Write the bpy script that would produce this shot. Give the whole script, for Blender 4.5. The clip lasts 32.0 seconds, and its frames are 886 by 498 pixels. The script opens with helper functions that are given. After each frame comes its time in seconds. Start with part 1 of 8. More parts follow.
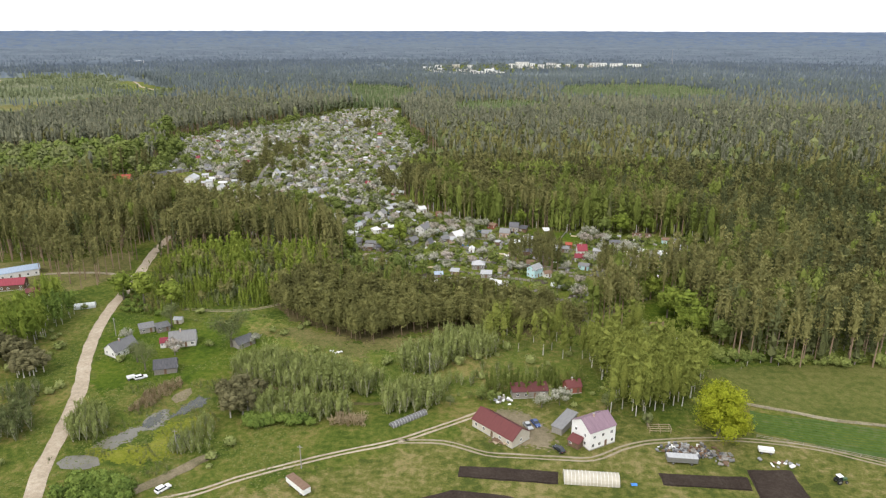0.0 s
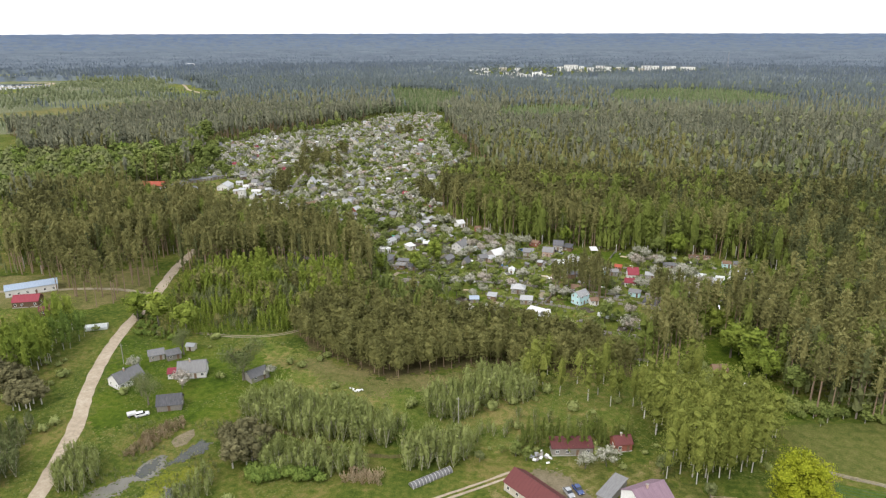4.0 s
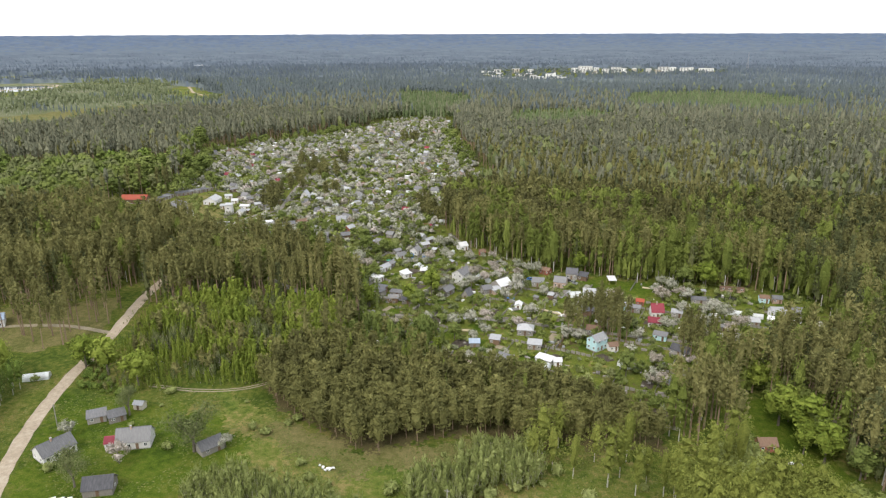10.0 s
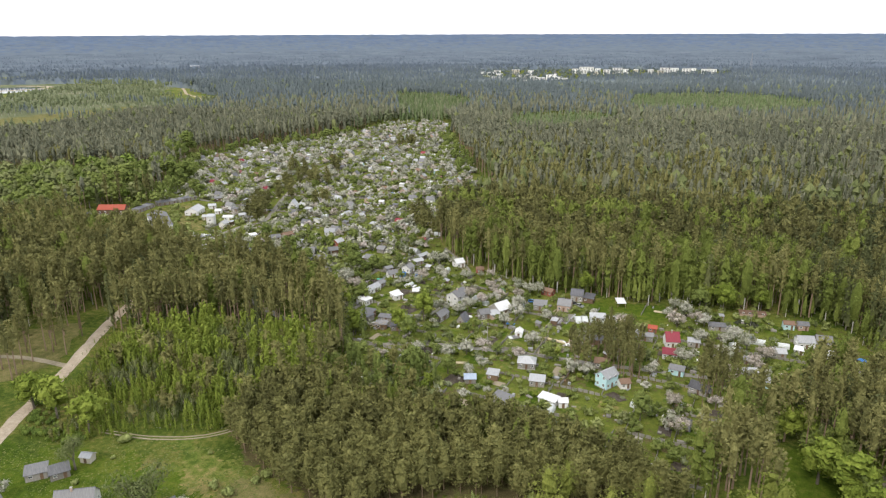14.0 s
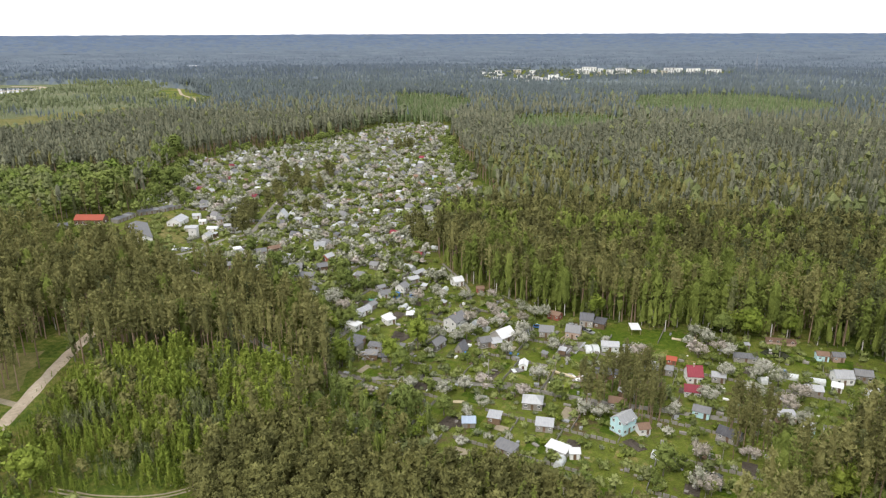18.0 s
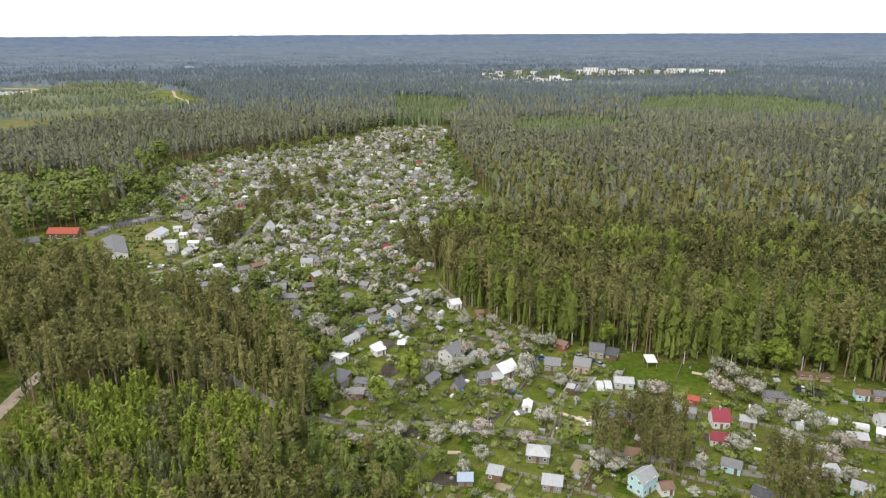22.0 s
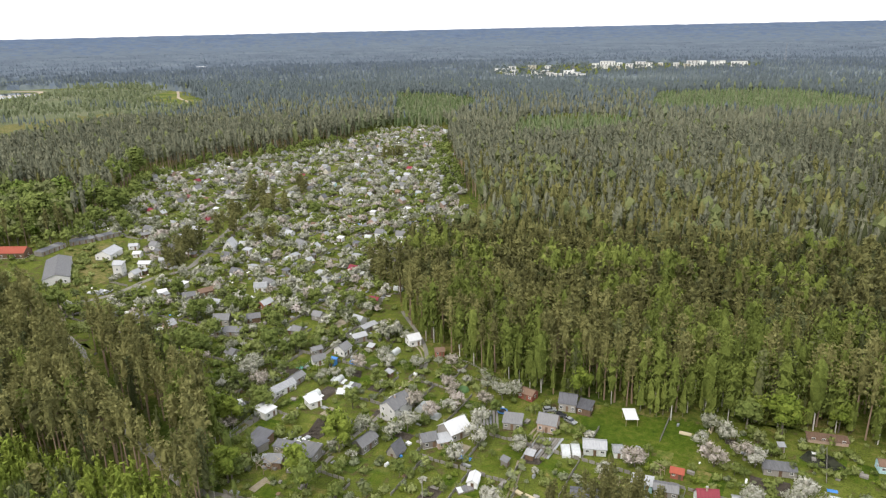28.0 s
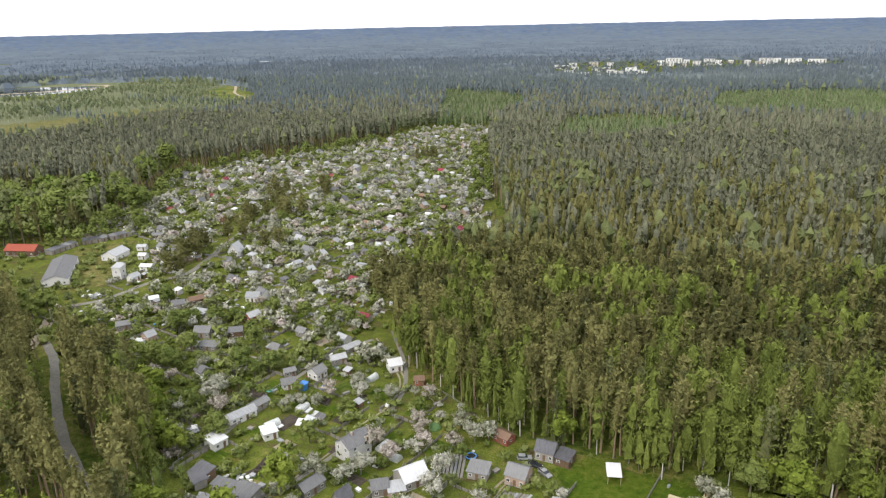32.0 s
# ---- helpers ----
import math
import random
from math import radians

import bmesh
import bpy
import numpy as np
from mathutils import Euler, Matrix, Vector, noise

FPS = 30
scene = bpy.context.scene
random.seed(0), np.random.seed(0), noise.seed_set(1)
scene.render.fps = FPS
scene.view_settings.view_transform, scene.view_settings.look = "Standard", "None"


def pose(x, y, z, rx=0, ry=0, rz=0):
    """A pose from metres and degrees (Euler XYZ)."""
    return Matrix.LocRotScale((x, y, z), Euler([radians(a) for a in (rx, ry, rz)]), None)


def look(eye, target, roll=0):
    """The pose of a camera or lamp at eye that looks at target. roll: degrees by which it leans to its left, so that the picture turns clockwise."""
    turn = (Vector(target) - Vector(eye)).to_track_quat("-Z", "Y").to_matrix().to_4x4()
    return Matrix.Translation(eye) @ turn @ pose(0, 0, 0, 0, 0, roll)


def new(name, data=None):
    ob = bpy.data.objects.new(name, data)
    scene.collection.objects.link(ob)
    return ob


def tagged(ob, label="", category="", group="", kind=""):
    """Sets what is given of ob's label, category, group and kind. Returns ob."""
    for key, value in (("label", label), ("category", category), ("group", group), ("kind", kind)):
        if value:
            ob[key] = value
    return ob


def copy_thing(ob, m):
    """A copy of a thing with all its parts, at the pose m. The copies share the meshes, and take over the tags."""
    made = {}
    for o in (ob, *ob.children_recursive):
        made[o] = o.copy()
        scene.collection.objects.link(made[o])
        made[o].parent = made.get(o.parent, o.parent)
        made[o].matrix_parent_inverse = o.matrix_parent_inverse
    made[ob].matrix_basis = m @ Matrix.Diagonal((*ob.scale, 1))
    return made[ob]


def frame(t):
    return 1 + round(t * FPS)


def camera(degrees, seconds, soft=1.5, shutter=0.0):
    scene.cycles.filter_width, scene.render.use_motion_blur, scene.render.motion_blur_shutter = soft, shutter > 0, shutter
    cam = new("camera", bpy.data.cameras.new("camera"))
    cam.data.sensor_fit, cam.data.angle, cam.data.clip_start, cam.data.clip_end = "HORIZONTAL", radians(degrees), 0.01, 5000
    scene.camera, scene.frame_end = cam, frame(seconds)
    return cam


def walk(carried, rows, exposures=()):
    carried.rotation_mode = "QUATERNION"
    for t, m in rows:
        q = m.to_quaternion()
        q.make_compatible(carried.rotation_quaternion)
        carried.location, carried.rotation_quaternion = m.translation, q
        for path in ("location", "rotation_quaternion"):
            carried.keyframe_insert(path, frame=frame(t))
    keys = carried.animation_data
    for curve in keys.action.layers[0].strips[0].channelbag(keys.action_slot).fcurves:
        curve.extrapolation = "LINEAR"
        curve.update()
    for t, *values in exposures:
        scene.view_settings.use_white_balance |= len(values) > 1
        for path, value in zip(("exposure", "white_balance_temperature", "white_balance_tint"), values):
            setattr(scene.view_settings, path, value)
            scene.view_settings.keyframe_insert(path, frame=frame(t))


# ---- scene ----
cam = camera(65.6, 32.0, 1.25)
PATH = [
    (0, (3.015, -0.315, 118.143), (2.765, 1.572, 117.529), 0.1),
    (1, (2.981, 7.017, 118.226), (2.701, 8.9, 117.614), 0.0),
    (2, (2.919, 14.391, 118.299), (2.608, 16.27, 117.688), -0.0),
    (3, (2.864, 21.745, 118.385), (2.519, 23.618, 117.775), -0.0),
    (4, (2.814, 28.9, 118.392), (2.435, 30.768, 117.784), -0.1),
    (6.5, (2.257, 46.94, 118.953), (1.842, 48.799, 118.346), -0.1),
    (7, (2.116, 50.614, 119.016), (1.701, 52.474, 118.409), -0.1),
    (8, (1.841, 58.015, 119.126), (1.426, 59.875, 118.518), -0.2),
    (9, (1.395, 65.504, 119.227), (0.98, 67.364, 118.62), -0.2),
    (10, (0.861, 72.835, 119.277), (0.445, 74.695, 118.67), -0.2),
    (11, (0.082, 80.13, 119.257), (-0.333, 81.99, 118.651), -0.1),
    (12, (-0.836, 87.439, 119.246), (-1.251, 89.299, 118.639), -0.1),
    (13, (-1.678, 94.738, 119.245), (-2.093, 96.598, 118.638), -0.1),
    (14, (-2.728, 102.004, 119.19), (-3.144, 103.864, 118.584), -0.2),
    (16.5, (-5.619, 120.057, 118.993), (-6.036, 121.917, 118.386), -0.2),
    (17, (-6.191, 123.659, 118.963), (-6.609, 125.518, 118.356), -0.2),
    (18, (-7.271, 130.845, 118.926), (-7.69, 132.704, 118.319), -0.2),
    (19, (-8.383, 137.964, 118.911), (-8.802, 139.823, 118.304), -0.2),
    (20, (-9.499, 145.102, 118.872), (-9.918, 146.962, 118.266), -0.2),
    (21, (-10.578, 152.301, 118.863), (-10.996, 154.16, 118.257), -0.2),
    (22, (-11.397, 159.566, 118.87), (-11.818, 161.425, 118.264), -0.3),
    (23, (-11.434, 166.873, 118.896), (-11.863, 168.73, 118.289), -0.5),
    (24, (-10.351, 174.485, 118.932), (-10.784, 176.341, 118.326), -0.7),
    (25, (-7.966, 182.216, 118.986), (-8.405, 184.07, 118.379), -0.8),
    (25.5, (-6.219, 186.055, 118.981), (-6.663, 187.908, 118.372), -1.0),
    (27.5, (2.56, 201.423, 118.94), (2.086, 203.266, 118.324), -1.2),
    (28, (4.943, 205.331, 118.937), (4.458, 207.17, 118.319), -1.3),
    (29, (9.847, 213.188, 118.975), (9.335, 215.018, 118.353), -1.3),
    (30, (14.891, 221.029, 119.003), (14.34, 222.847, 118.378), -1.3),
    (31, (19.989, 228.926, 119.109), (19.382, 230.726, 118.483), -1.2),
    (32, (25.195, 236.773, 119.183), (24.535, 238.554, 118.557), -1.3),
]
walk(cam, [(t, look(eye, target, roll)) for t, eye, target, roll in PATH])

# ---- light ----
scene.view_settings.exposure = 0.55
SUN_EL, SUN_AZ = radians(48), radians(200)
world = bpy.data.worlds.new("sky")
scene.world = world
world.use_nodes = True
wn, wl = world.node_tree.nodes, world.node_tree.links
wn.clear()
w_out, w_bg = wn.new("ShaderNodeOutputWorld"), wn.new("ShaderNodeBackground")
w_sky = wn.new("ShaderNodeTexSky")
w_sky.sky_type, w_sky.sun_disc = "NISHITA", False
w_sky.sun_elevation, w_sky.sun_rotation = SUN_EL, SUN_AZ
w_sky.air_density, w_sky.dust_density, w_sky.ozone_density = 1.0, 4.0, 1.0
w_mix = wn.new("ShaderNodeMix")
w_mix.data_type = "RGBA"
w_mix.inputs[0].default_value = 0.75
w_mix.inputs[7].default_value = (9.6, 9.8, 10.2, 1)   # closed cloud cover
wl.new(w_sky.outputs[0], w_mix.inputs[6])
wl.new(w_mix.outputs[2], w_bg.inputs[0])
w_bg.inputs[1].default_value = 0.125
wl.new(w_bg.outputs[0], w_out.inputs[0])
sun = new("sun", bpy.data.lights.new("sun", "SUN"))
sun.data.energy, sun.data.angle, sun.data.color = 1.3, radians(12), (1.0, 0.95, 0.88)
sun.matrix_world = look((0, 0, 0), (-math.sin(SUN_AZ) * math.cos(SUN_EL), -math.cos(SUN_AZ) * math.cos(SUN_EL), -math.sin(SUN_EL)))


# ---- materials ----
def ramp(nt, fac, stops):
    r = nt.nodes.new("ShaderNodeValToRGB")
    e = r.color_ramp.elements
    while len(e) < len(stops):
        e.new(0.5)
    for el, (p, c) in zip(e, stops):
        el.position, el.color = p, (*c, 1)
    nt.links.new(fac, r.inputs[0])
    return r.outputs[0]


def noise_tex(nt, scale, detail=4.0, vec=None, rough=0.6):
    n = nt.nodes.new("ShaderNodeTexNoise")
    n.inputs["Scale"].default_value, n.inputs["Detail"].default_value, n.inputs["Roughness"].default_value = scale, detail, rough
    if vec is None:
        vec = nt.nodes.new("ShaderNodeNewGeometry").outputs["Position"]
    nt.links.new(vec, n.inputs["Vector"])
    return n.outputs["Fac"]


def math_node(nt, op, a, b):
    m = nt.nodes.new("ShaderNodeMath")
    m.operation = op
    for s, v in zip(m.inputs, (a, b)):
        if isinstance(v, (int, float)):
            s.default_value = v
        else:
            nt.links.new(v, s)
    return m.outputs[0]


def mix_col(nt, fac, a, b, mode="MIX"):
    m = nt.nodes.new("ShaderNodeMix")
    m.data_type, m.blend_type = "RGBA", mode
    for s, v in ((m.inputs[0], fac), (m.inputs[6], a), (m.inputs[7], b)):
        if isinstance(v, (int, float)):
            s.default_value = v
        elif isinstance(v, tuple):
            s.default_value = (*v, 1)
        else:
            nt.links.new(v, s)
    return m.outputs[2]


def material(name, rough=0.9, spec=0.2, metal=0.0):
    m = bpy.data.materials.new(name)
    m.use_nodes = True
    b = m.node_tree.nodes["Principled BSDF"]
    b.inputs["Roughness"].default_value, b.inputs["Metallic"].default_value = rough, metal
    b.inputs["Specular IOR Level"].default_value = spec
    return m, m.node_tree, b


def bump(nt, b, height, strength=0.3, dist=0.1):
    n = nt.nodes.new("ShaderNodeBump")
    n.inputs["Strength"].default_value, n.inputs["Distance"].default_value = strength, dist
    nt.links.new(height, n.inputs["Height"])
    nt.links.new(n.outputs[0], b.inputs["Normal"])


def foliage(name, stops, vary=1.0, thin=0.12):
    """Leaves or needles: a tint for each tree and each clump, plus a fine grain."""
    m, nt, b = material(name, 0.85, 0.08)
    at = nt.nodes.new("ShaderNodeAttribute")
    at.attribute_name = "tint"
    oi = nt.nodes.new("ShaderNodeObjectInfo")
    f = math_node(nt, "ADD", at.outputs["Fac"], math_node(nt, "MULTIPLY", math_node(nt, "SUBTRACT", oi.outputs["Random"], 0.5), 0.3))
    f = math_node(nt, "ADD", f, math_node(nt, "MULTIPLY", math_node(nt, "SUBTRACT", noise_tex(nt, 0.02, 3), 0.5), 0.5))
    fine = noise_tex(nt, 1.8, 3)
    f = math_node(nt, "ADD", f, math_node(nt, "MULTIPLY", math_node(nt, "SUBTRACT", fine, 0.5), vary))
    col = ramp(nt, f, stops)
    nt.links.new(col, b.inputs["Base Color"])
    bump(nt, b, fine, 0.6, 0.5)
    tl, mx = nt.nodes.new("ShaderNodeBsdfTranslucent"), nt.nodes.new("ShaderNodeMixShader")
    mx.inputs[0].default_value = thin
    nt.links.new(col, tl.inputs["Color"])
    nt.links.new(b.outputs[0], mx.inputs[1])
    nt.links.new(tl.outputs[0], mx.inputs[2])
    nt.links.new(mx.outputs[0], nt.nodes["Material Output"].inputs["Surface"])
    return m


def plain(name, c1, c2, scale=1.5, rough=0.8, spec=0.25, metal=0.0, streak=None, bmp=0.2):
    """A painted or weathered surface: two tones mixed by a coarse and a fine noise, varied from thing to thing."""
    m, nt, b = material(name, rough, spec, metal)
    tc = nt.nodes.new("ShaderNodeTexCoord")
    vec = tc.outputs["Object"]
    if streak:
        mp = nt.nodes.new("ShaderNodeMapping")
        mp.inputs["Scale"].default_value = streak
        nt.links.new(vec, mp.inputs["Vector"])
        vec = mp.outputs[0]
    n1, n2 = noise_tex(nt, scale, 5, vec), noise_tex(nt, scale * 9, 4, vec)
    oi = nt.nodes.new("ShaderNodeObjectInfo")
    f = math_node(nt, "ADD", math_node(nt, "MULTIPLY", n1, 0.6), math_node(nt, "MULTIPLY", n2, 0.4))
    f = math_node(nt, "ADD", f, math_node(nt, "MULTIPLY", math_node(nt, "SUBTRACT", oi.outputs["Random"], 0.5), 0.3))
    nt.links.new(ramp(nt, f, [(0.3, c1), (0.7, c2)]), b.inputs["Base Color"])
    bump(nt, b, n2, bmp, 0.03)
    return m


def ground_mat(name, stops, s1=0.03, s2=0.6, w=0.5, grain=0.6, bmp=0.9):
    """Open ground: wide drifts, tufts and a fine grain, at real size."""
    m, nt, b = material(name, 0.95, 0.05)
    a, c, d = noise_tex(nt, s1, 5), noise_tex(nt, s2, 5), noise_tex(nt, s2 * 7, 3)
    f = math_node(nt, "ADD", math_node(nt, "MULTIPLY", a, 1 - w), math_node(nt, "MULTIPLY", c, w))
    col = ramp(nt, f, stops)
    col = mix_col(nt, grain, col, ramp(nt, d, [(0.32, (0.35, 0.35, 0.35)), (0.5, (0.95, 0.95, 0.95)), (0.66, (1.4, 1.4, 1.3))]), "MULTIPLY")
    nt.links.new(col, b.inputs["Base Color"])
    bump(nt, b, math_node(nt, "ADD", c, d), bmp, 0.4)
    return m


M_GROUND = ground_mat("meadow_and_moss", [(0.40, (0.046, 0.072, 0.012)), (0.465, (0.078, 0.106, 0.018)), (0.53, (0.116, 0.130, 0.028)), (0.60, (0.180, 0.156, 0.052))], 0.035, 0.5)
M_MEADOW = ground_mat("rough_meadow", [(0.40, (0.060, 0.092, 0.016)), (0.465, (0.098, 0.132, 0.024)), (0.53, (0.142, 0.152, 0.038)), (0.60, (0.230, 0.194, 0.074))], 0.03, 0.4)
M_YARD = ground_mat("farm_grass", [(0.40, (0.062, 0.080, 0.018)), (0.465, (0.100, 0.112, 0.026)), (0.53, (0.142, 0.138, 0.042)), (0.60, (0.215, 0.182, 0.078))], 0.05, 0.4)
M_STRAW = ground_mat("straw", [(0.36, (0.20, 0.17, 0.10)), (0.5, (0.30, 0.26, 0.17)), (0.64, (0.40, 0.36, 0.25))], 0.1, 0.9)
M_LAWN = ground_mat("fresh_lawn", [(0.40, (0.042, 0.072, 0.009)), (0.5, (0.074, 0.112, 0.012)), (0.6, (0.113, 0.133, 0.022))], 0.05, 0.5)
M_FIELD = ground_mat("hay_field", [(0.36, (0.092, 0.110, 0.058)), (0.5, (0.132, 0.150, 0.080)), (0.64, (0.190, 0.190, 0.115))], 0.012, 0.2, 0.4)
M_HAY = ground_mat("mown_grass", [(0.40, (0.066, 0.086, 0.020)), (0.5, (0.102, 0.115, 0.030)), (0.6, (0.145, 0.140, 0.046))], 0.02, 0.4)
M_CROP = ground_mat("sprouting_crop", [(0.3, (0.054, 0.090, 0.027)), (0.5, (0.072, 0.117, 0.032)), (0.7, (0.135, 0.135, 0.081))], 0.06, 0.5)
M_FLOOR = ground_mat("forest_floor", [(0.3, (0.057, 0.057, 0.024)), (0.5, (0.114, 0.095, 0.044)), (0.7, (0.133, 0.162, 0.044))], 0.05, 0.5)
M_DRY = ground_mat("dry_grass", [(0.36, (0.082, 0.098, 0.027)), (0.47, (0.135, 0.132, 0.044)), (0.56, (0.175, 0.155, 0.064)), (0.66, (0.225, 0.190, 0.088))], 0.08, 0.5)
M_SOIL = ground_mat("dug_soil", [(0.3, (0.035, 0.025, 0.02)), (0.5, (0.055, 0.042, 0.034)), (0.7, (0.085, 0.068, 0.055))], 0.1, 1.2)
M_BED = ground_mat("crumbled_garden_soil", [(0.36, (0.068, 0.055, 0.044)), (0.5, (0.100, 0.084, 0.068)), (0.64, (0.142, 0.122, 0.100))], 0.15, 1.4)
M_SAND = ground_mat("sand_road", [(0.36, (0.27, 0.22, 0.16)), (0.5, (0.36, 0.30, 0.225)), (0.64, (0.44, 0.38, 0.295))], 0.08, 0.7, 0.5, 0.3, 0.3)
M_PATH = ground_mat("worn_path", [(0.3, (0.20, 0.17, 0.11)), (0.5, (0.28, 0.24, 0.17)), (0.7, (0.34, 0.30, 0.23))], 0.1, 0.9, 0.5, 0.25, 0.3)
M_GRAVEL = ground_mat("grey_gravel", [(0.3, (0.150, 0.140, 0.118)), (0.5, (0.215, 0.202, 0.172)), (0.7, (0.275, 0.260, 0.225))], 0.1, 0.9, 0.5, 0.3, 0.3)
M_GARDEN = ground_mat("garden_ground", [(0.34, (0.066, 0.051, 0.025)), (0.41, (0.114, 0.097, 0.041)), (0.46, (0.090, 0.111, 0.021)), (0.54, (0.118, 0.142, 0.024)), (0.64, (0.182, 0.164, 0.051))], 0.06, 0.3, 0.6)

F_PINE = foliage("pine_needles", [(0.1, (0.094, 0.093, 0.037)), (0.5, (0.160, 0.157, 0.058)), (0.9, (0.245, 0.233, 0.089))], 1.3)
F_SPRUCE = foliage("spruce_needles", [(0.1, (0.058, 0.067, 0.029)), (0.5, (0.096, 0.108, 0.045)), (0.9, (0.148, 0.157, 0.065))])
F_BIRCH = foliage("birch_leaves", [(0.1, (0.092, 0.116, 0.026)), (0.5, (0.148, 0.180, 0.040)), (0.9, (0.222, 0.255, 0.062))], 1.2)
F_WILLOW = foliage("willow_leaves", [(0.1, (0.145, 0.170, 0.054)), (0.5, (0.213, 0.246, 0.080)), (0.9, (0.290, 0.320, 0.118))], 1.2)
F_DROOP = foliage("drooping_birch_leaves", [(0.1, (0.114, 0.132, 0.029)), (0.5, (0.180, 0.203, 0.044)), (0.9, (0.266, 0.283, 0.069))], 1.2)
F_YOUNG = foliage("bright_young_leaves", [(0.1, (0.101, 0.139, 0.022)), (0.5, (0.163, 0.209, 0.034)), (0.9, (0.240, 0.284, 0.053))], 1.2)
F_LOW = foliage("young_pine_needles", [(0.1, (0.106, 0.106, 0.039)), (0.5, (0.171, 0.169, 0.059)), (0.9, (0.246, 0.235, 0.086))])
F_BLOSSOM = foliage("blossom", [(0.1, (0.121, 0.138, 0.066)), (0.35, (0.222, 0.232, 0.148)), (0.6, (0.352, 0.350, 0.275)), (0.9, (0.510, 0.494, 0.425))], 1.2)
F_MAPLE = foliage("maple_leaves", [(0.1, (0.127, 0.154, 0.011)), (0.5, (0.226, 0.259, 0.018)), (0.9, (0.319, 0.341, 0.029))], 1.6)
# distance haze mixed into the leaf colour, bluer and paler than near woods
F_FAR_HAZE = foliage("far_woods", [(0.1, (0.108, 0.131, 0.136)), (0.5, (0.140, 0.167, 0.171)), (0.9, (0.180, 0.210, 0.203))])
# young leaves paled by haze put into their colour
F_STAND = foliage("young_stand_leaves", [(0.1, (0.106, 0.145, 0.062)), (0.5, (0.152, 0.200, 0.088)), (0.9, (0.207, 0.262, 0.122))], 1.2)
# stronger haze painted into the colour
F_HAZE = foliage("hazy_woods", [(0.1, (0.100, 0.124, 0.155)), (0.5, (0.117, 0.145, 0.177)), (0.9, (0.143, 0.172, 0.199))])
# strongest painted haze, for the woods at the horizon
F_BLUE_HAZE = foliage("blue_haze_woods", [(0.1, (0.067, 0.095, 0.152)), (0.5, (0.091, 0.128, 0.194)), (0.9, (0.121, 0.163, 0.232))])
F_LEAF = foliage("spring_leaves", [(0.1, (0.092, 0.121, 0.033)), (0.5, (0.147, 0.185, 0.048)), (0.9, (0.214, 0.249, 0.072))], 1.2)
F_FRESH = foliage("young_leaves", [(0.1, (0.076, 0.113, 0.026)), (0.5, (0.123, 0.178, 0.036)), (0.9, (0.189, 0.246, 0.056))], 1.8)
F_SCRUB = foliage("grey_green_scrub", [(0.1, (0.097, 0.119, 0.046)), (0.5, (0.143, 0.165, 0.065)), (0.9, (0.204, 0.220, 0.092))], 1.6)
# first step of painted haze: needles paler and greyer than the near ones
F_MID_HAZE = foliage("mid_woods", [(0.1, (0.110, 0.118, 0.083)), (0.5, (0.166, 0.172, 0.116)), (0.9, (0.232, 0.234, 0.154))])
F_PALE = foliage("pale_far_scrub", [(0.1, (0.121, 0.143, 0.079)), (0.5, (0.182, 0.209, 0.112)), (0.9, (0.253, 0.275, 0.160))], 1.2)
F_STEM = plain("pale_stems", (0.30, 0.28, 0.21), (0.48, 0.45, 0.36), 2)
M_EARTH = ground_mat("trodden_earth", [(0.3, (0.115, 0.110, 0.055)), (0.5, (0.205, 0.172, 0.112)), (0.7, (0.295, 0.245, 0.170))], 0.12, 0.6)
M_MARSH = ground_mat("marsh_grass", [(0.36, (0.095, 0.112, 0.022)), (0.48, (0.170, 0.190, 0.022)), (0.62, (0.235, 0.235, 0.045))], 0.12, 0.8)
B_PINE = plain("pine_bark", (0.16, 0.112, 0.074), (0.27, 0.195, 0.135), 2)
B_BIRCH = plain("birch_bark", (0.30, 0.28, 0.24), (0.58, 0.55, 0.50), 1.2)
B_GREY = plain("grey_bark", (0.10, 0.085, 0.065), (0.20, 0.175, 0.14), 2)


# ---- building helpers ----
def part(name, bm, mat, parent=None, label="", m=None):
    """Links a bmesh as one mesh object under a thing."""
    me = bpy.data.meshes.new(name)
    bm.to_mesh(me)
    bm.free()
    for x in (mat if isinstance(mat, (list, tuple)) else [mat]):
        me.materials.append(x)
    ob = new(name, me)
    if parent is not None:
        ob.parent = parent
    if m is not None:
        ob.matrix_basis = m
    if label:
        ob["label"] = label
    return ob


def sheet_mesh(name, v, f, mats, mi=None, tint=None, smooth=False, out=None):
    """A mesh from arrays of points and triangles."""
    v, f = np.asarray(v, np.float32), np.asarray(f, np.int32)
    me = bpy.data.meshes.new(name)
    me.vertices.add(len(v))
    me.vertices.foreach_set("co", v.ravel())
    k = f.shape[1]
    me.loops.add(f.size)
    me.loops.foreach_set("vertex_index", f.ravel())
    me.polygons.add(len(f))
    me.polygons.foreach_set("loop_start", np.arange(0, f.size, k, dtype=np.int32))
    me.polygons.foreach_set("loop_total", np.full(len(f), k, np.int32))
    for x in mats:
        me.materials.append(x)
    if mi is not None:
        me.polygons.foreach_set("material_index", np.asarray(mi, np.int32))
    if tint is not None:
        me.attributes.new("tint", "FLOAT", "POINT").data.foreach_set("value", np.asarray(tint, np.float32))
    me.polygons.foreach_set("use_smooth", np.full(len(f), smooth))
    me.update(calc_edges=True)
    if out is not None:
        me.attributes.new("custom_normal", "FLOAT_VECTOR", "POINT").data.foreach_set("vector", np.asarray(out, np.float32).ravel())
        me.update()
    return me


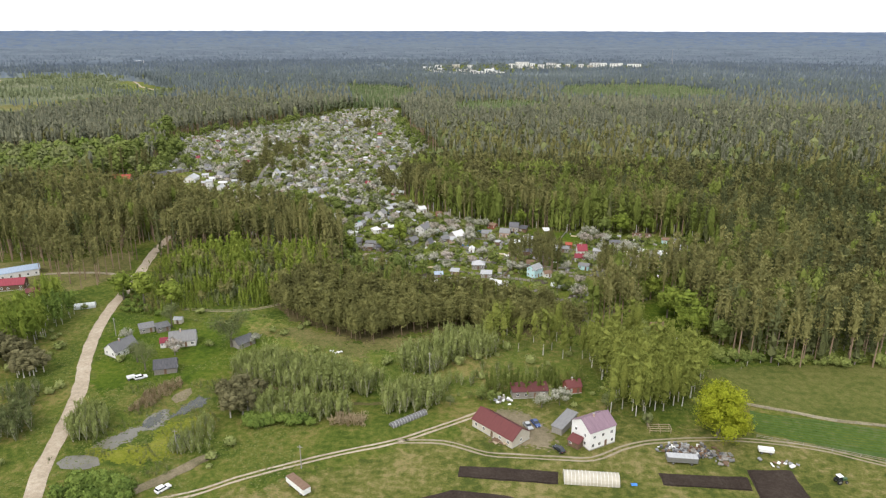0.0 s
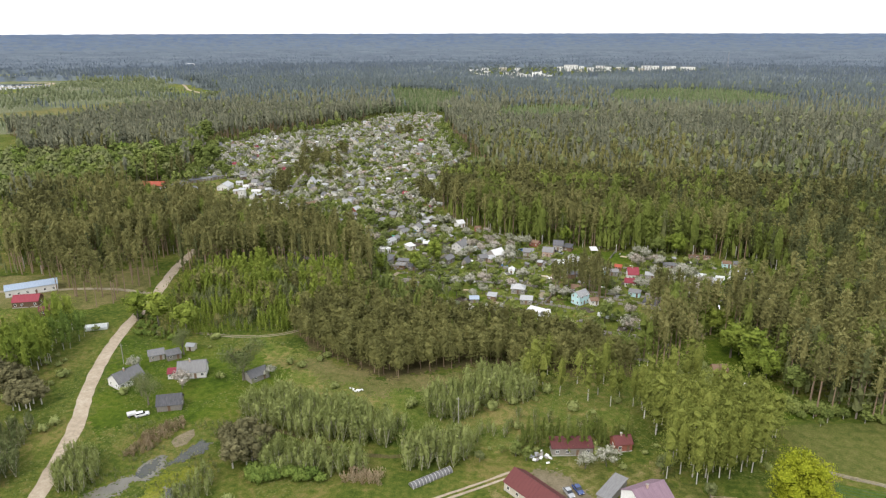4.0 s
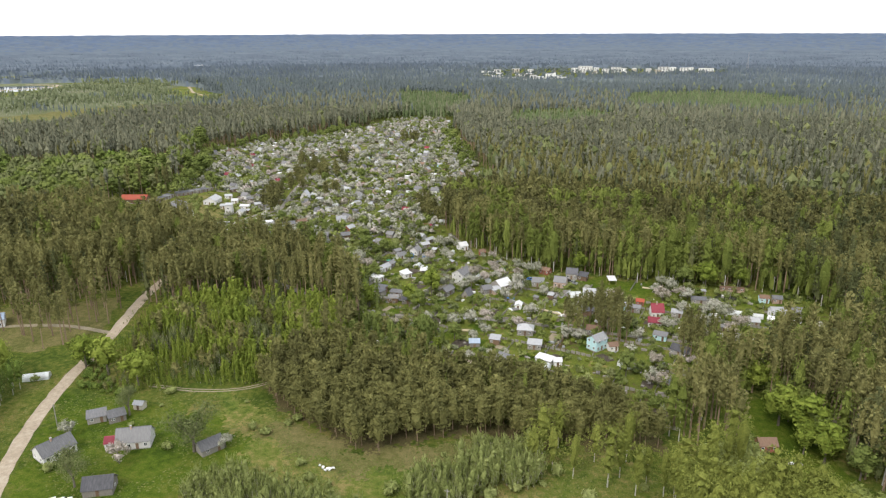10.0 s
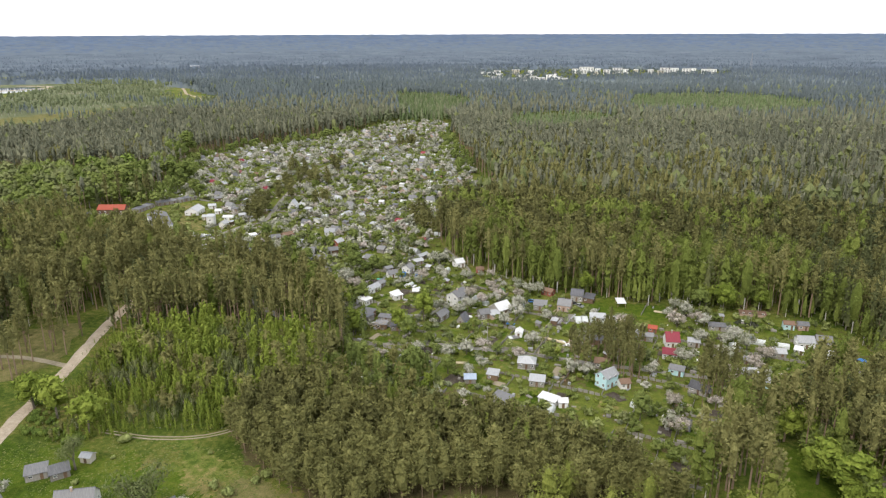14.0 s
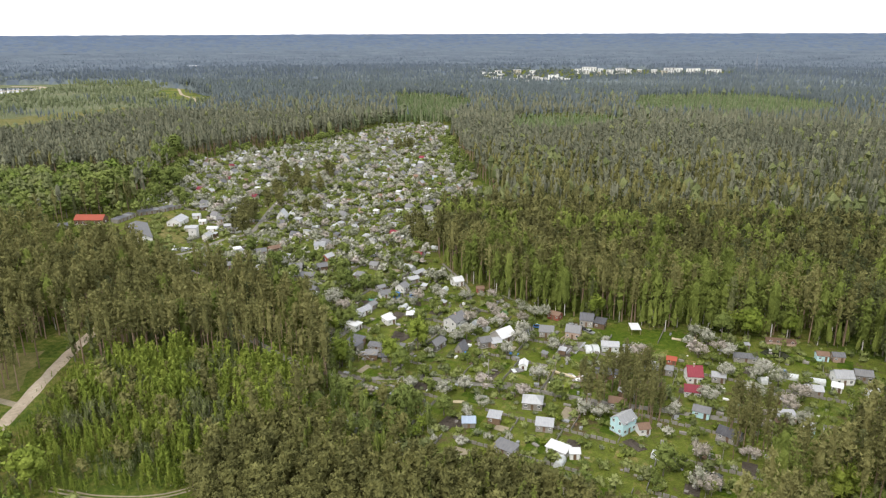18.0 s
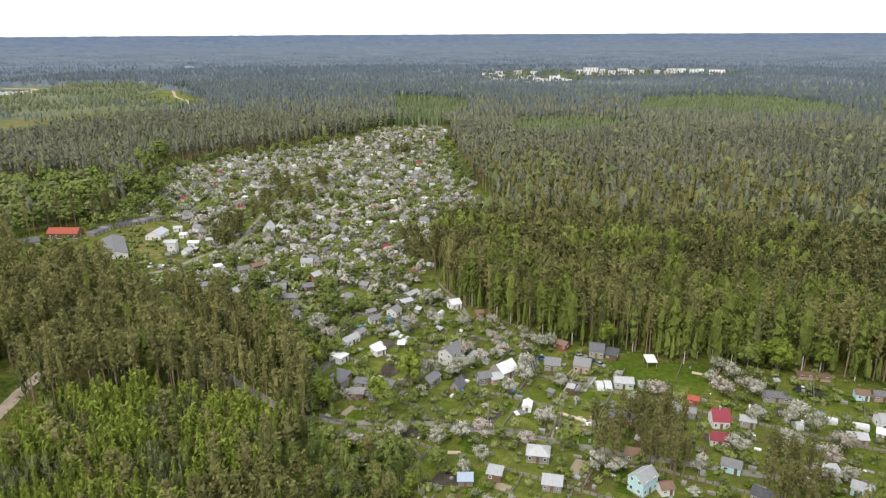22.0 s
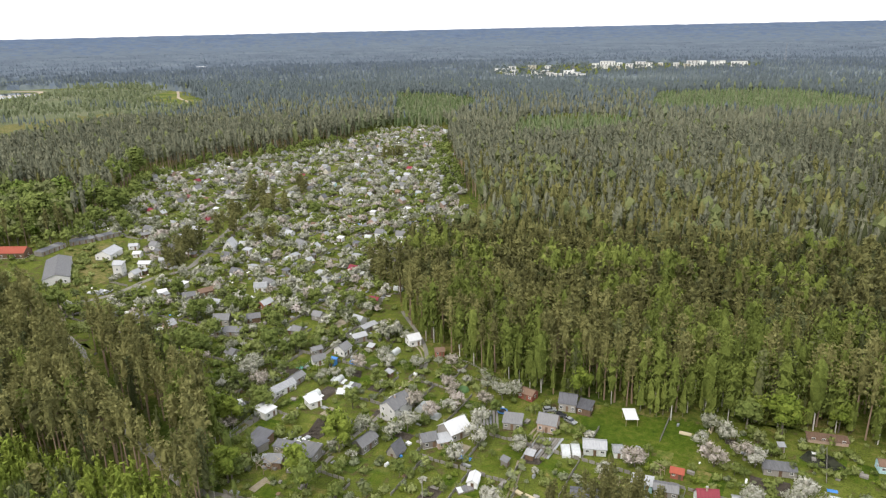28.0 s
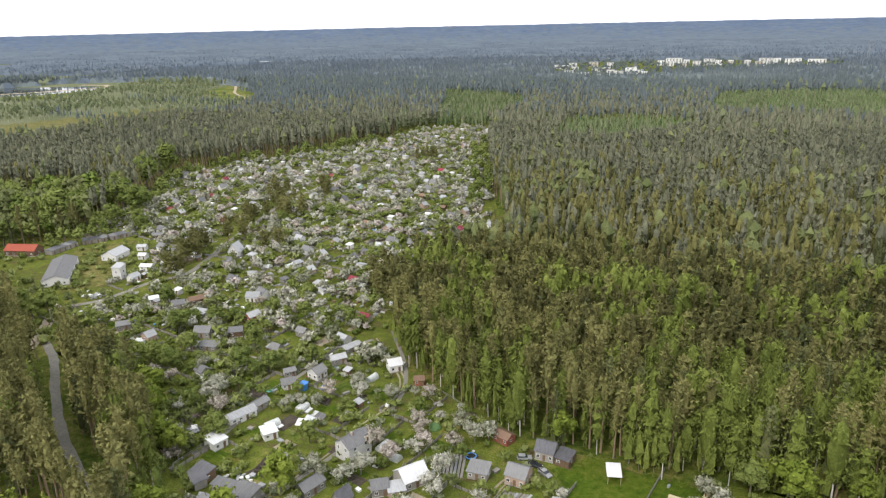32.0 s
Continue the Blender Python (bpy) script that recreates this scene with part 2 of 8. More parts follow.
def inside(p, poly):
    """Which of the points p (n, 2) lie in the polygon."""
    poly = np.asarray(poly, float)
    x, y = p[:, 0], p[:, 1]
    r = np.zeros(len(p), bool)
    for (x1, y1), (x2, y2) in zip(poly, np.roll(poly, -1, 0)):
        c = (y1 > y) != (y2 > y)
        r ^= c & (x < (x2 - x1) * (y - y1) / (y2 - y1 + 1e-12) + x1)
    return r


def edge_dist(p, line, closed=True):
    """How far the points p lie from a line of points."""
    line = np.asarray(line, float)
    d = np.full(len(p), 1e9)
    ends = np.roll(line, -1, 0) if closed else line[1:]
    for a, b in zip(line, ends):
        ab = b - a
        t = np.clip(((p - a) @ ab) / (ab @ ab + 1e-9), 0, 1)
        d = np.minimum(d, np.hypot(*(p - a - t[:, None] * ab).T))
    return d




def rise(x, y):
    """The height of the land: flat, with an added far rise that closes the horizon."""
    r = np.hypot(x, np.asarray(y) - 120)
    u = np.clip((r - 2300) / 2450, 0, 1)
    return 87 * u * u


def patch(name, pts, mat, z=0.03, label="", step=2.5, jit=0.5, category="ground", kind="structure"):
    """A piece of ground with a worn, uneven rim."""
    out = []
    n = len(pts)
    for i in range(n):
        a, b = Vector(pts[i]), Vector(pts[(i + 1) % n])
        k = max(1, int((b - a).length / step))
        for j in range(k):
            q = a.lerp(b, j / k)
            out.append(q + Vector((noise.noise((q.x * 0.23, q.y * 0.23, z * 50)), noise.noise((q.x * 0.23, q.y * 0.23, 9 + z * 50)))) * jit * 2)
    bm = bmesh.new()
    bm.faces.new([bm.verts.new((q.x, q.y, z)) for q in out])
    bmesh.ops.triangulate(bm, faces=bm.faces[:])
    bmesh.ops.recalc_face_normals(bm, faces=bm.faces[:])
    if bm.faces[0].normal.z < 0 if bm.faces else False:
        bmesh.ops.reverse_faces(bm, faces=bm.faces[:])
    return tagged(part(name, bm, mat), label, category, kind=kind)


def ragged(name, pts, mat, z=0.03, label="", step=1.0, amp=4.0, category="ground"):
    """A piece of ground that frays out into its surroundings: small cells, kept where the rim and a noise allow."""
    P = np.array(pts, float)
    x0, y0, x1, y1 = P[:, 0].min() - amp, P[:, 1].min() - amp, P[:, 0].max() + amp, P[:, 1].max() + amp
    nx, ny = int((x1 - x0) / step) + 1, int((y1 - y0) / step) + 1
    gx, gy = np.meshgrid(x0 + np.arange(nx + 1) * step, y0 + np.arange(ny + 1) * step)
    r = np.random.default_rng(int(abs(x0 * 7 + y0 * 13)))
    gx, gy = gx + r.uniform(-0.4, 0.4, gx.shape) * step, gy + r.uniform(-0.4, 0.4, gy.shape) * step
    v = np.stack([gx, gy, np.full(gx.shape, z)], -1).reshape(-1, 3)
    i = np.arange((nx + 1) * (ny + 1)).reshape(ny + 1, nx + 1)
    f = np.stack([i[:-1, :-1], i[:-1, 1:], i[1:, 1:], i[1:, :-1]], -1).reshape(-1, 4)
    c = v[f].mean(1)[:, :2]
    d = edge_dist(c, P) * np.where(inside(c, P), 1, -1)
    n1 = np.sin(c[:, 0] * 0.31 + 2.1 * np.sin(c[:, 1] * 0.17)) + np.sin(c[:, 1] * 0.37 + 1.7 * np.sin(c[:, 0] * 0.23)) + 0.8 * np.sin(c[:, 0] * 0.9 + c[:, 1] * 0.7) + r.normal(0, 0.9, len(c))
    f = f[d + n1 * amp * 0.45 > 0]
    u, inv = np.unique(f, return_inverse=True)
    return tagged(new(name, sheet_mesh(name, v[u], inv.reshape(-1, 4), [mat])), label, category, kind="structure")


def smooth_line(pts, step=3.0):
    """Points along a smooth curve through pts."""
    P = [Vector(p) for p in pts]
    P = [P[0] * 2 - P[1]] + P + [P[-1] * 2 - P[-2]]
    out = []
    for a, b, c, d in zip(P, P[1:], P[2:], P[3:]):
        k = max(1, int((c - b).length / step))
        for j in range(k):
            t = j / k
            out.append(0.5 * (2 * b + (c - a) * t + (2 * a - 5 * b + 4 * c - d) * t * t + (3 * b - a - 3 * c + d) * t ** 3))
    return out + [P[-2]]


def strip(name, pts, width, mat, z=0.05, label="", jit=0.25, category="road", offs=(0,), lift=0.0):
    """A road, or the ruts of a track, along a curve; lift makes it a low bank."""
    L = smooth_line(pts)
    bm = bmesh.new()
    for o in offs:
        prev = None
        for i, q in enumerate(L):
            d = (L[min(i + 1, len(L) - 1)] - L[max(i - 1, 0)]).normalized()
            nrm = Vector((-d.y, d.x))
            row = []
            for s in (-0.5, -0.3, 0.3, 0.5):
                w = noise.noise((q.x * 0.2 + s * 40 + o * 7, q.y * 0.2, z)) * jit if abs(s) > 0.4 else 0
                p = q + nrm * (o + s * width + w)
                row.append(bm.verts.new((p.x, p.y, z + (lift if abs(s) < 0.4 else 0))))
            if prev:
                for j in range(3):
                    bm.faces.new((prev[j + 1], prev[j], row[j], row[j + 1])[::-1])
            prev = row
    bmesh.ops.recalc_face_normals(bm, faces=bm.faces[:])
    return tagged(part(name, bm, mat), label, category, kind="structure")


# ---- plan ----
ALLOT = [(-94, 333), (-91, 305), (-78, 292), (-62, 290), (-41, 283), (-28, 281), (-18, 274), (-5, 271), (5, 273), (13, 267), (25, 266), (36, 284), (47, 300), (70, 326), (89, 331), (108, 357),
         (103, 392), (93, 400), (64, 408), (47, 407), (36, 404), (22, 404), (8, 409), (-14, 411), (-25, 414), (-43, 427), (-52, 434), (-65, 441),
         (-75, 455), (-84, 468), (-92, 490), (-96, 520), (-95, 546), (-74, 565), (-64, 590), (-84, 640), (-104, 690), (-120, 745), (-140, 800), (-158, 860), (-178, 930)]
ALLOT += [(-188, 985), (-205, 1022), (-250, 1015), (-287, 985), (-295, 921), (-318, 854), (-351, 788), (-377, 754), (-394, 699), (-362, 644), (-335, 577),
          (-318, 530), (-350, 495), (-332, 462), (-300, 440), (-268, 423), (-240, 426), (-205, 414), (-180, 405), (-153, 398), (-136, 386), (-121, 377), (-106, 358), (-96, 343)]
FIELD_W = [(-1400, 1500), (-1090, 1600), (-860, 1470), (-680, 1262), (-601, 1127), (-566, 1036), (-568, 991), (-604, 948), (-615, 866), (-612, 799), (-621, 765), (-633, 736), (-826, 745), (-1300, 900), (-1500, 1100)]
LAKE = [(-1640, 1330), (-1337, 1410), (-1235, 1450), (-1160, 1395), (-1190, 1250), (-1240, 1215), (-1500, 1180)]
YOUNG_1 = [(-105, 880), (-112, 1020), (-60, 1055), (0, 1050), (40, 1000), (5, 930), (-40, 880)]
YOUNG_3 = [(-268, 1010), (-325, 1210), (-370, 1330), (-263, 1300), (-211, 1231), (-188, 1150), (-192, 1030), (-230, 1020)]
YOUNG_2 = [(40, 1110), (45, 1250), (60, 1340), (150, 1395), (260, 1400), (330, 1280), (300, 1150), (200, 1100)]
TOWN = [(-360, 2150), (-300, 2330), (-82, 2420), (182, 2420), (371, 2380), (330, 2050), (117, 1950), (-46, 1840), (-70, 1730), (-180, 1690), (-290, 1800), (-320, 1990)]
FRONT = [(-600, -400), (600, -400), (600, 235), (140, 244), (100, 240), (72, 240), (62, 254), (44, 264), (26, 259), (2, 256), (-12, 254), (-29, 255), (-46, 247), (-57, 240),
         (-70, 240), (-82, 249), (-110, 269), (-131, 265), (-149, 256), (-168, 252), (-182, 279), (-201, 338), (-212, 350), (-225, 333), (-242, 316), (-264, 307), (-274, 297), (-340, 290), (-600, 240)]
CLEAR = [(46, 290), (49, 266), (57, 250), (70, 238), (82, 240), (76, 258), (72, 282), (60, 298)]
YARD_W = [(-300, 262), (-208, 275), (-196, 300), (-214, 335), (-240, 316), (-300, 300)]
YOUNG_B = [(-200, 330), (-182, 279), (-166, 252), (-149, 256), (-131, 265), (-111, 269), (-106, 288), (-90, 303), (-95, 325), (-110, 335), (-131, 335), (-156, 338), (-170, 328), (-184, 325)]
GREEN_W = [(-560, 430), (-345, 440), (-335, 462), (-352, 500), (-322, 530), (-345, 580), (-365, 622), (-400, 630), (-520, 575)]
YARD_S = [(-347, 506), (-338, 480), (-300, 436), (-258, 436), (-258, 470), (-305, 512)]
BAND = [(-110, 269), (-82, 249), (-60, 238), (-46, 247), (-29, 255), (-12, 254), (2, 256), (26, 259), (25, 266), (15, 273), (6, 278), (-3, 283), (-15, 287), (-28, 292), (-41, 288), (-62, 291), (-78, 293), (-90, 300), (-106, 288)]
ROAD = [(-66, -90), (-76, -30), (-88, 35), (-100, 80), (-110, 110), (-124, 136), (-130, 148), (-136, 164), (-147.5, 190.5), (-161, 214.5), (-172, 239), (-180, 262), (-187, 290), (-195, 314), (-203, 340), (-210, 375), (-216, 412), (-240, 446)]
CHROAD = [(-240, 446), (-227, 461), (-222, 485), (-213, 501), (-218, 526), (-225, 551), (-234, 591), (-246, 660), (-236, 745), (-219, 821)]
PATH_W = [(-214, 418), (-196, 406), (-174, 387), (-151, 369), (-120, 350), (-104, 341)]

# ground: one sheet to the top of the added far rise
gr, ga = np.concatenate([np.linspace(0, 600, 25), np.linspace(650, 2300, 30), np.linspace(2400, 4780, 40)]), np.linspace(0, 2 * np.pi, 145)[:-1]
GX, GY = gr[:, None] * np.sin(ga), 120 + gr[:, None] * np.cos(ga)
gv = np.stack([GX, GY, rise(GX, GY)], -1).reshape(-1, 3)
gi = np.arange(len(gr) * 144).reshape(len(gr), 144)
gq = np.stack([gi[:-1], gi[1:], np.roll(gi[1:], -1, 1), np.roll(gi[:-1], -1, 1)], -1).reshape(-1, 4)[:, ::-1]
tagged(new("ground", sheet_mesh("ground", gv, gq, [M_GROUND], smooth=True)), "mossy green and brown open ground reaching the horizon", "ground", kind="structure")

# ---- ground cover ----
patch("garden_ground", ALLOT, M_GARDEN, 0.02, "garden plots with lawn, beds and bare soil", 6, 1.5)
ragged("forest_floor", BAND, M_FLOOR, 0.030, "brown needle litter under the pines", 1.2, 3.0)
ragged("meadow", [(-120, 262), (-82, 249), (-60, 238), (-29, 255), (2, 256), (26, 250), (20, 222), (8, 214), (-20, 205), (-60, 205), (-100, 215)], M_MEADOW, 0.022, "rough meadow with dry brown patches")
ragged("dry_meadow", [(-97, 250), (-92, 238), (-75, 232), (-60, 229), (-45, 234), (-20, 250), (-30, 255), (-46, 247), (-60, 238), (-82, 249)], M_DRY, 0.034, "dry tan grass before the pines", 0.8, 3.5)
patch("yard_ground", YARD_W, M_DRY, 0.023, "trodden dry grass of the yard", 3, 1.5)
ragged("lawn", [(-172, 250), (-150, 254), (-120, 250), (-96, 236), (-92, 212), (-112, 200), (-140, 190), (-150, 200), (-158, 222)], M_LAWN, 0.026, "bright green grass round the old farmhouses")
patch("hay_field", [(67, 234), (102, 243), (300, 262), (300, 190), (115, 203), (100, 204), (76, 211), (70, 220)], M_HAY, 0.02, "mown green hay field", 4, 0.8)
ragged("farm_yard", [(-60, 100), (-100, 130), (-78, 143), (-40, 166), (-10, 186), (8, 205), (30, 205), (46, 192), (72, 194), (120, 185), (160, 172), (160, 100)], M_YARD, 0.018, "trodden grass of the farm yard", 1.3)
patch("crop_strip", [(76, 207), (101, 203), (160, 193), (160, 176), (107, 185), (91, 189.5), (74, 194)], M_CROP, 0.04, "rows of sprouting green crop", 3, 0.4)
strip("crop_rows", [(76, 200.5), (101, 195.5), (130, 190.5), (160, 184.5)], 0.55, M_LAWN, 0.05, "sprouting green rows of the crop", 0.15, "crop", offs=(-6, -4.5, -3, -1.5, 0, 1.5, 3, 4.5, 6))
patch("clearing", CLEAR, M_LAWN, 0.03, "bright green clearing in the wood", 3, 1.0)
patch("west_field", FIELD_W, M_FIELD, 0.05, "wide pale green fields far off", 20, 6.0)
ragged("west_meadow", [(-883, 1347), (-797, 1286), (-705, 1235), (-712, 1300), (-745, 1360), (-878, 1505), (-926, 1528), (-904, 1425)], M_MEADOW, 0.3, "bright mown meadow at the edge of the far forest", 7, 8.0)
ragged("cleared_strip", [(-771, 841), (-761, 880), (-746, 918), (-740, 1001), (-700, 1090), (-768, 1134), (-805, 1055), (-830, 959), (-880, 850)], M_DRY, 0.3, "tan cleared strip with stumps before the far birches", 7, 10.0)
ragged("west_meadow", [(-1208, 1188), (-1115, 1182), (-1100, 1243), (-1178, 1434), (-1259, 1467), (-1244, 1361)], M_MEADOW, 0.3, "green meadow beside the lake", 7, 8.0)
ragged("west_meadow", [(-1283, 1523), (-1145, 1536), (-1065, 1574), (-1007, 1520), (-1270, 1638)], M_MEADOW, 0.3, "green meadow between dark rows of trees", 7, 8.0)
for pts in ([(-14, 165), (-3.5, 165.9), (13.6, 166.1), (13.3, 160.5), (0, 160.2), (-14.1, 160.1)], [(41, 169.3), (51, 169.6), (65.3, 170.7), (65.0, 164.6), (54, 164.4), (41.7, 163.9)],
            [(66, 174), (78, 175.6), (79.3, 163.7), (79, 155), (66, 155)], [(-26, 148), (-15, 154.3), (0.2, 154), (10, 150), (10, 140), (-26, 140)]):
    patch("dug_bed", pts, M_SOIL, 0.06, "dark brown dug vegetable bed", 2, 0.2)
ragged("bare_earth", [(-9, 189), (-3, 197), (5, 196), (11, 189), (14, 181), (8, 176), (0, 177), (-6, 181)], M_EARTH, 0.035, "trodden bare earth of the farm yard", 0.6, 2.0)
strip("sand_road", ROAD, 4.8, M_SAND, 0.06, "pale sand road with soft edges", 0.5, lift=0.08)
strip("garden_road", CHROAD, 3.2, M_GRAVEL, 0.06, "grey gravel road through the gardens", 0.5, lift=0.05)
strip("forest_path", PATH_W, 3.2, M_GRAVEL, 0.05, "grey gravel road under the pines", 0.5, lift=0.05)
strip("garden_lane", [(-104, 340.6), (-94, 340), (-84, 340), (-71, 343), (-58, 345), (-45, 344.3), (-32, 344.4), (-19, 343.8), (-7, 342), (20, 340), (50, 338)], 2.8, M_GRAVEL, 0.05, "grey gravel lane between the plots", 0.4, lift=0.04)
strip("garden_track", [(-73.6, 363.5), (-70.5, 372.5), (-66.4, 387.7), (-64.5, 402.4), (-60.8, 415.7), (-62.8, 430.6), (-70, 441.3), (-88, 461)], 0.7, M_PATH, 0.05, "two worn wheel ruts in grass", 0.2, offs=(-0.8, 0.8))
strip("garden_track", [(-107, 365.7), (-103.5, 384), (-103.7, 399), (-101.8, 416), (-99.7, 429.6), (-93.3, 451), (-88, 460)], 1.7, M_GRAVEL, 0.05, "narrow trodden path along a fence", 0.2)
strip("garden_lane", [(-73.2, 348), (-73.2, 354), (-70.2, 371.3), (-65.1, 388.5), (-60.1, 411.7), (-60.9, 427.1), (-67.1, 443.2), (-84, 470)], 1.5, M_GRAVEL, 0.055, "narrow pale lane between the plots", 0.15)
strip("garden_lane", [(-230, 747), (-208, 706), (-192, 673), (-172, 638), (-156, 610)], 2.6, M_GRAVEL, 0.055, "pale straight lane between the far plots", 0.2)
strip("garden_lane", [(-178, 767), (-162, 730), (-145, 694)], 2.2, M_GRAVEL, 0.055, "pale lane between the far plots", 0.2)
strip("side_road", [(-189, 297), (-200, 299), (-214, 300), (-230, 297), (-250, 290), (-275, 284)], 2.6, M_PATH, 0.05, "sandy side road to the workshop", 0.3)
strip("garden_track", [(-19, 344), (-17, 382), (-13.5, 394)], 0.6, M_PATH, 0.05, "two worn wheel ruts in grass", 0.2, offs=(-0.7, 0.7))
strip("farm_track", [(-125, 128), (-88, 141), (-74, 151), (-63.5, 158), (-49.6, 166.5), (-34.5, 174.6), (-19, 186.7), (-11, 193.5)], 0.8, M_SAND, 0.05, "two sandy wheel ruts across grass", 0.25, offs=(-0.85, 0.85))
strip("farm_track", [(-34, 174.6), (-20, 176), (-7, 172), (0, 172), (14, 172.6), (23.6, 173.6), (32, 179.8), (39, 183.7), (46, 185.8), (56.5, 188), (71.5, 189.5), (90, 187.6), (106, 182), (150, 168)], 0.7, M_PATH, 0.05, "two worn wheel ruts round the farm", 0.3, offs=(-0.8, 0.8))
strip("meadow_track", [(-148, 262), (-131, 262), (-118, 265), (-110, 270), (-104, 276)], 0.6, M_PATH, 0.05, "two faint wheel ruts in the meadow", 0.2, offs=(-0.7, 0.7))


# ---- trees ----
def tufts(r, n, cx, cz, size, lift=0.3, shell=0.45):
    """n leafy triangles on an uneven egg-shaped crown of half width cx and half height cz, with the outward direction of each corner."""
    d = r.normal(size=(n, 3))
    d /= np.linalg.norm(d, axis=1)[:, None]
    rad = shell + (1 - shell) * r.random(n) ** 0.5
    lump = 1 + 0.28 * np.sin(d[:, 0] * 5 + r.random() * 6) * np.cos(d[:, 1] * 4 + d[:, 2] * 5 + r.random() * 6)
    c = d * (rad * lump)[:, None] * (cx, cx, cz)
    a = np.cross(d, r.normal(size=(n, 3)))
    a /= np.linalg.norm(a, axis=1)[:, None]
    b = np.cross(d, a) + d * r.uniform(-0.5, 0.5, (n, 1)) + (0, 0, lift)
    s = size * r.uniform(0.6, 1.35, (n, 1))
    p = np.stack([c - a * s * 0.8 - b * s * 0.5, c + a * s * 0.8 - b * s * 0.5, c + b * s * 1.25 + d * s * 0.6], 1)
    g = np.cross(p[:, 1] - p[:, 0], p[:, 2] - p[:, 0])
    flip = (g * (d + (0, 0, 0.4))).sum(1) < 0
    p[flip] = p[flip][:, [0, 2, 1]]
    g[flip] *= -1
    g /= np.linalg.norm(g, axis=1)[:, None] + 1e-9
    o = g * 0.4 + d * 1.0 + (0, 0, 0.3)
    o /= np.linalg.norm(o, axis=1)[:, None]
    return p.reshape(-1, 3), np.repeat(r.random(n) * 0.5, 3), np.repeat(o, 3, 0)


def cone(r0, r1, z0, z1, n=5, bend=(0, 0)):
    a = np.arange(n) * 2 * np.pi / n
    lo = np.stack([np.cos(a) * r0, np.sin(a) * r0, np.full(n, z0)], 1)
    hi = np.stack([np.cos(a) * r1 + bend[0], np.sin(a) * r1 + bend[1], np.full(n, z1)], 1)
    i = np.arange(n)
    j = (i + 1) % n
    return np.concatenate([lo, hi]), np.concatenate([np.stack([i, j, j + n], 1), np.stack([i, j + n, i + n], 1)])


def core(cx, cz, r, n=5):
    """An uneven inner mass that fills a crown; the caller gives its tint."""
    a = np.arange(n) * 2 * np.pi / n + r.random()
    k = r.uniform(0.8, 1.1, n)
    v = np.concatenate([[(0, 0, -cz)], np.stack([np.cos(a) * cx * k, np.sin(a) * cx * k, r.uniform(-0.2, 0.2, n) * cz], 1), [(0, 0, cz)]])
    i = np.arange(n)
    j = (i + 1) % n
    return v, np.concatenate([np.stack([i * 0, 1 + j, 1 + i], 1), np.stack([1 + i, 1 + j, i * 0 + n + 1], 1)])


class Tree:
    """Trunk and crown as arrays: v, f, material 0 (crown) or 1 (bark), tint."""
    def __init__(self):
        self.v, self.f, self.m, self.t, self.o, self.n = [], [], [], [], [], 0

    def add(self, v, f, m, t, o=None):
        self.v.append(v)
        if o is None:
            o = (v - v.mean(0)) * (1, 1, 0.0 if m else 1)
            o = o / (np.linalg.norm(o, axis=1)[:, None] + 1e-6)
        self.o.append(o)
        self.f.append(np.asarray(f) + self.n)
        self.m.append(np.full(len(f), m))
        self.t.append(np.broadcast_to(t, len(v)).astype(float))
        self.n += len(v)

    def done(self):
        return np.concatenate(self.v), np.concatenate(self.f), np.concatenate(self.m), np.concatenate(self.t), np.concatenate(self.o)


PROFILE = {"pine": (8.4, 18.4, [(0, 0.5), (0.12, 1.1), (0.32, 1.6), (0.58, 1.45), (0.82, 0.9), (1, 0.12)]), "birch": (4.2, 18.2, [(0, 0.9), (0.15, 1.9), (0.38, 2.9), (0.62, 2.9), (0.8, 2.4), (0.93, 1.5), (1, 0.7)]),
           "scrub_pine": (3.6, 12.2, [(0, 1.3), (0.2, 2.3), (0.46, 2.7), (0.72, 2.2), (0.9, 1.3), (1, 0.5)]), "spruce": (1.6, 18.8, [(0, 2.2), (0.25, 2.0), (0.6, 1.3), (0.85, 0.65), (1, 0.06)]), "sapling": (0.4, 9.4, [(0, 0.7), (0.22, 1.15), (0.5, 1.05), (0.8, 0.58), (1, 0.1)]),
           "willow": (0.4, 5.9, [(0, 0.5), (0.25, 1.1), (0.55, 1.4), (0.8, 1.2), (1, 0.5)])}


def soft_normals(v, f, o):
    """Normals of a lumpy mass, eased towards the outward direction o."""
    g = np.cross(v[f[:, 1]] - v[f[:, 0]], v[f[:, 2]] - v[f[:, 0]])
    s = np.zeros_like(v)
    for k in range(3):
        np.add.at(s, f[:, k], g)
    s = s / (np.linalg.norm(s, axis=1)[:, None] + 1e-9) + 0.55 * o / (np.linalg.norm(o, axis=1)[:, None] + 1e-9)
    return s / (np.linalg.norm(s, axis=1)[:, None] + 1e-9)


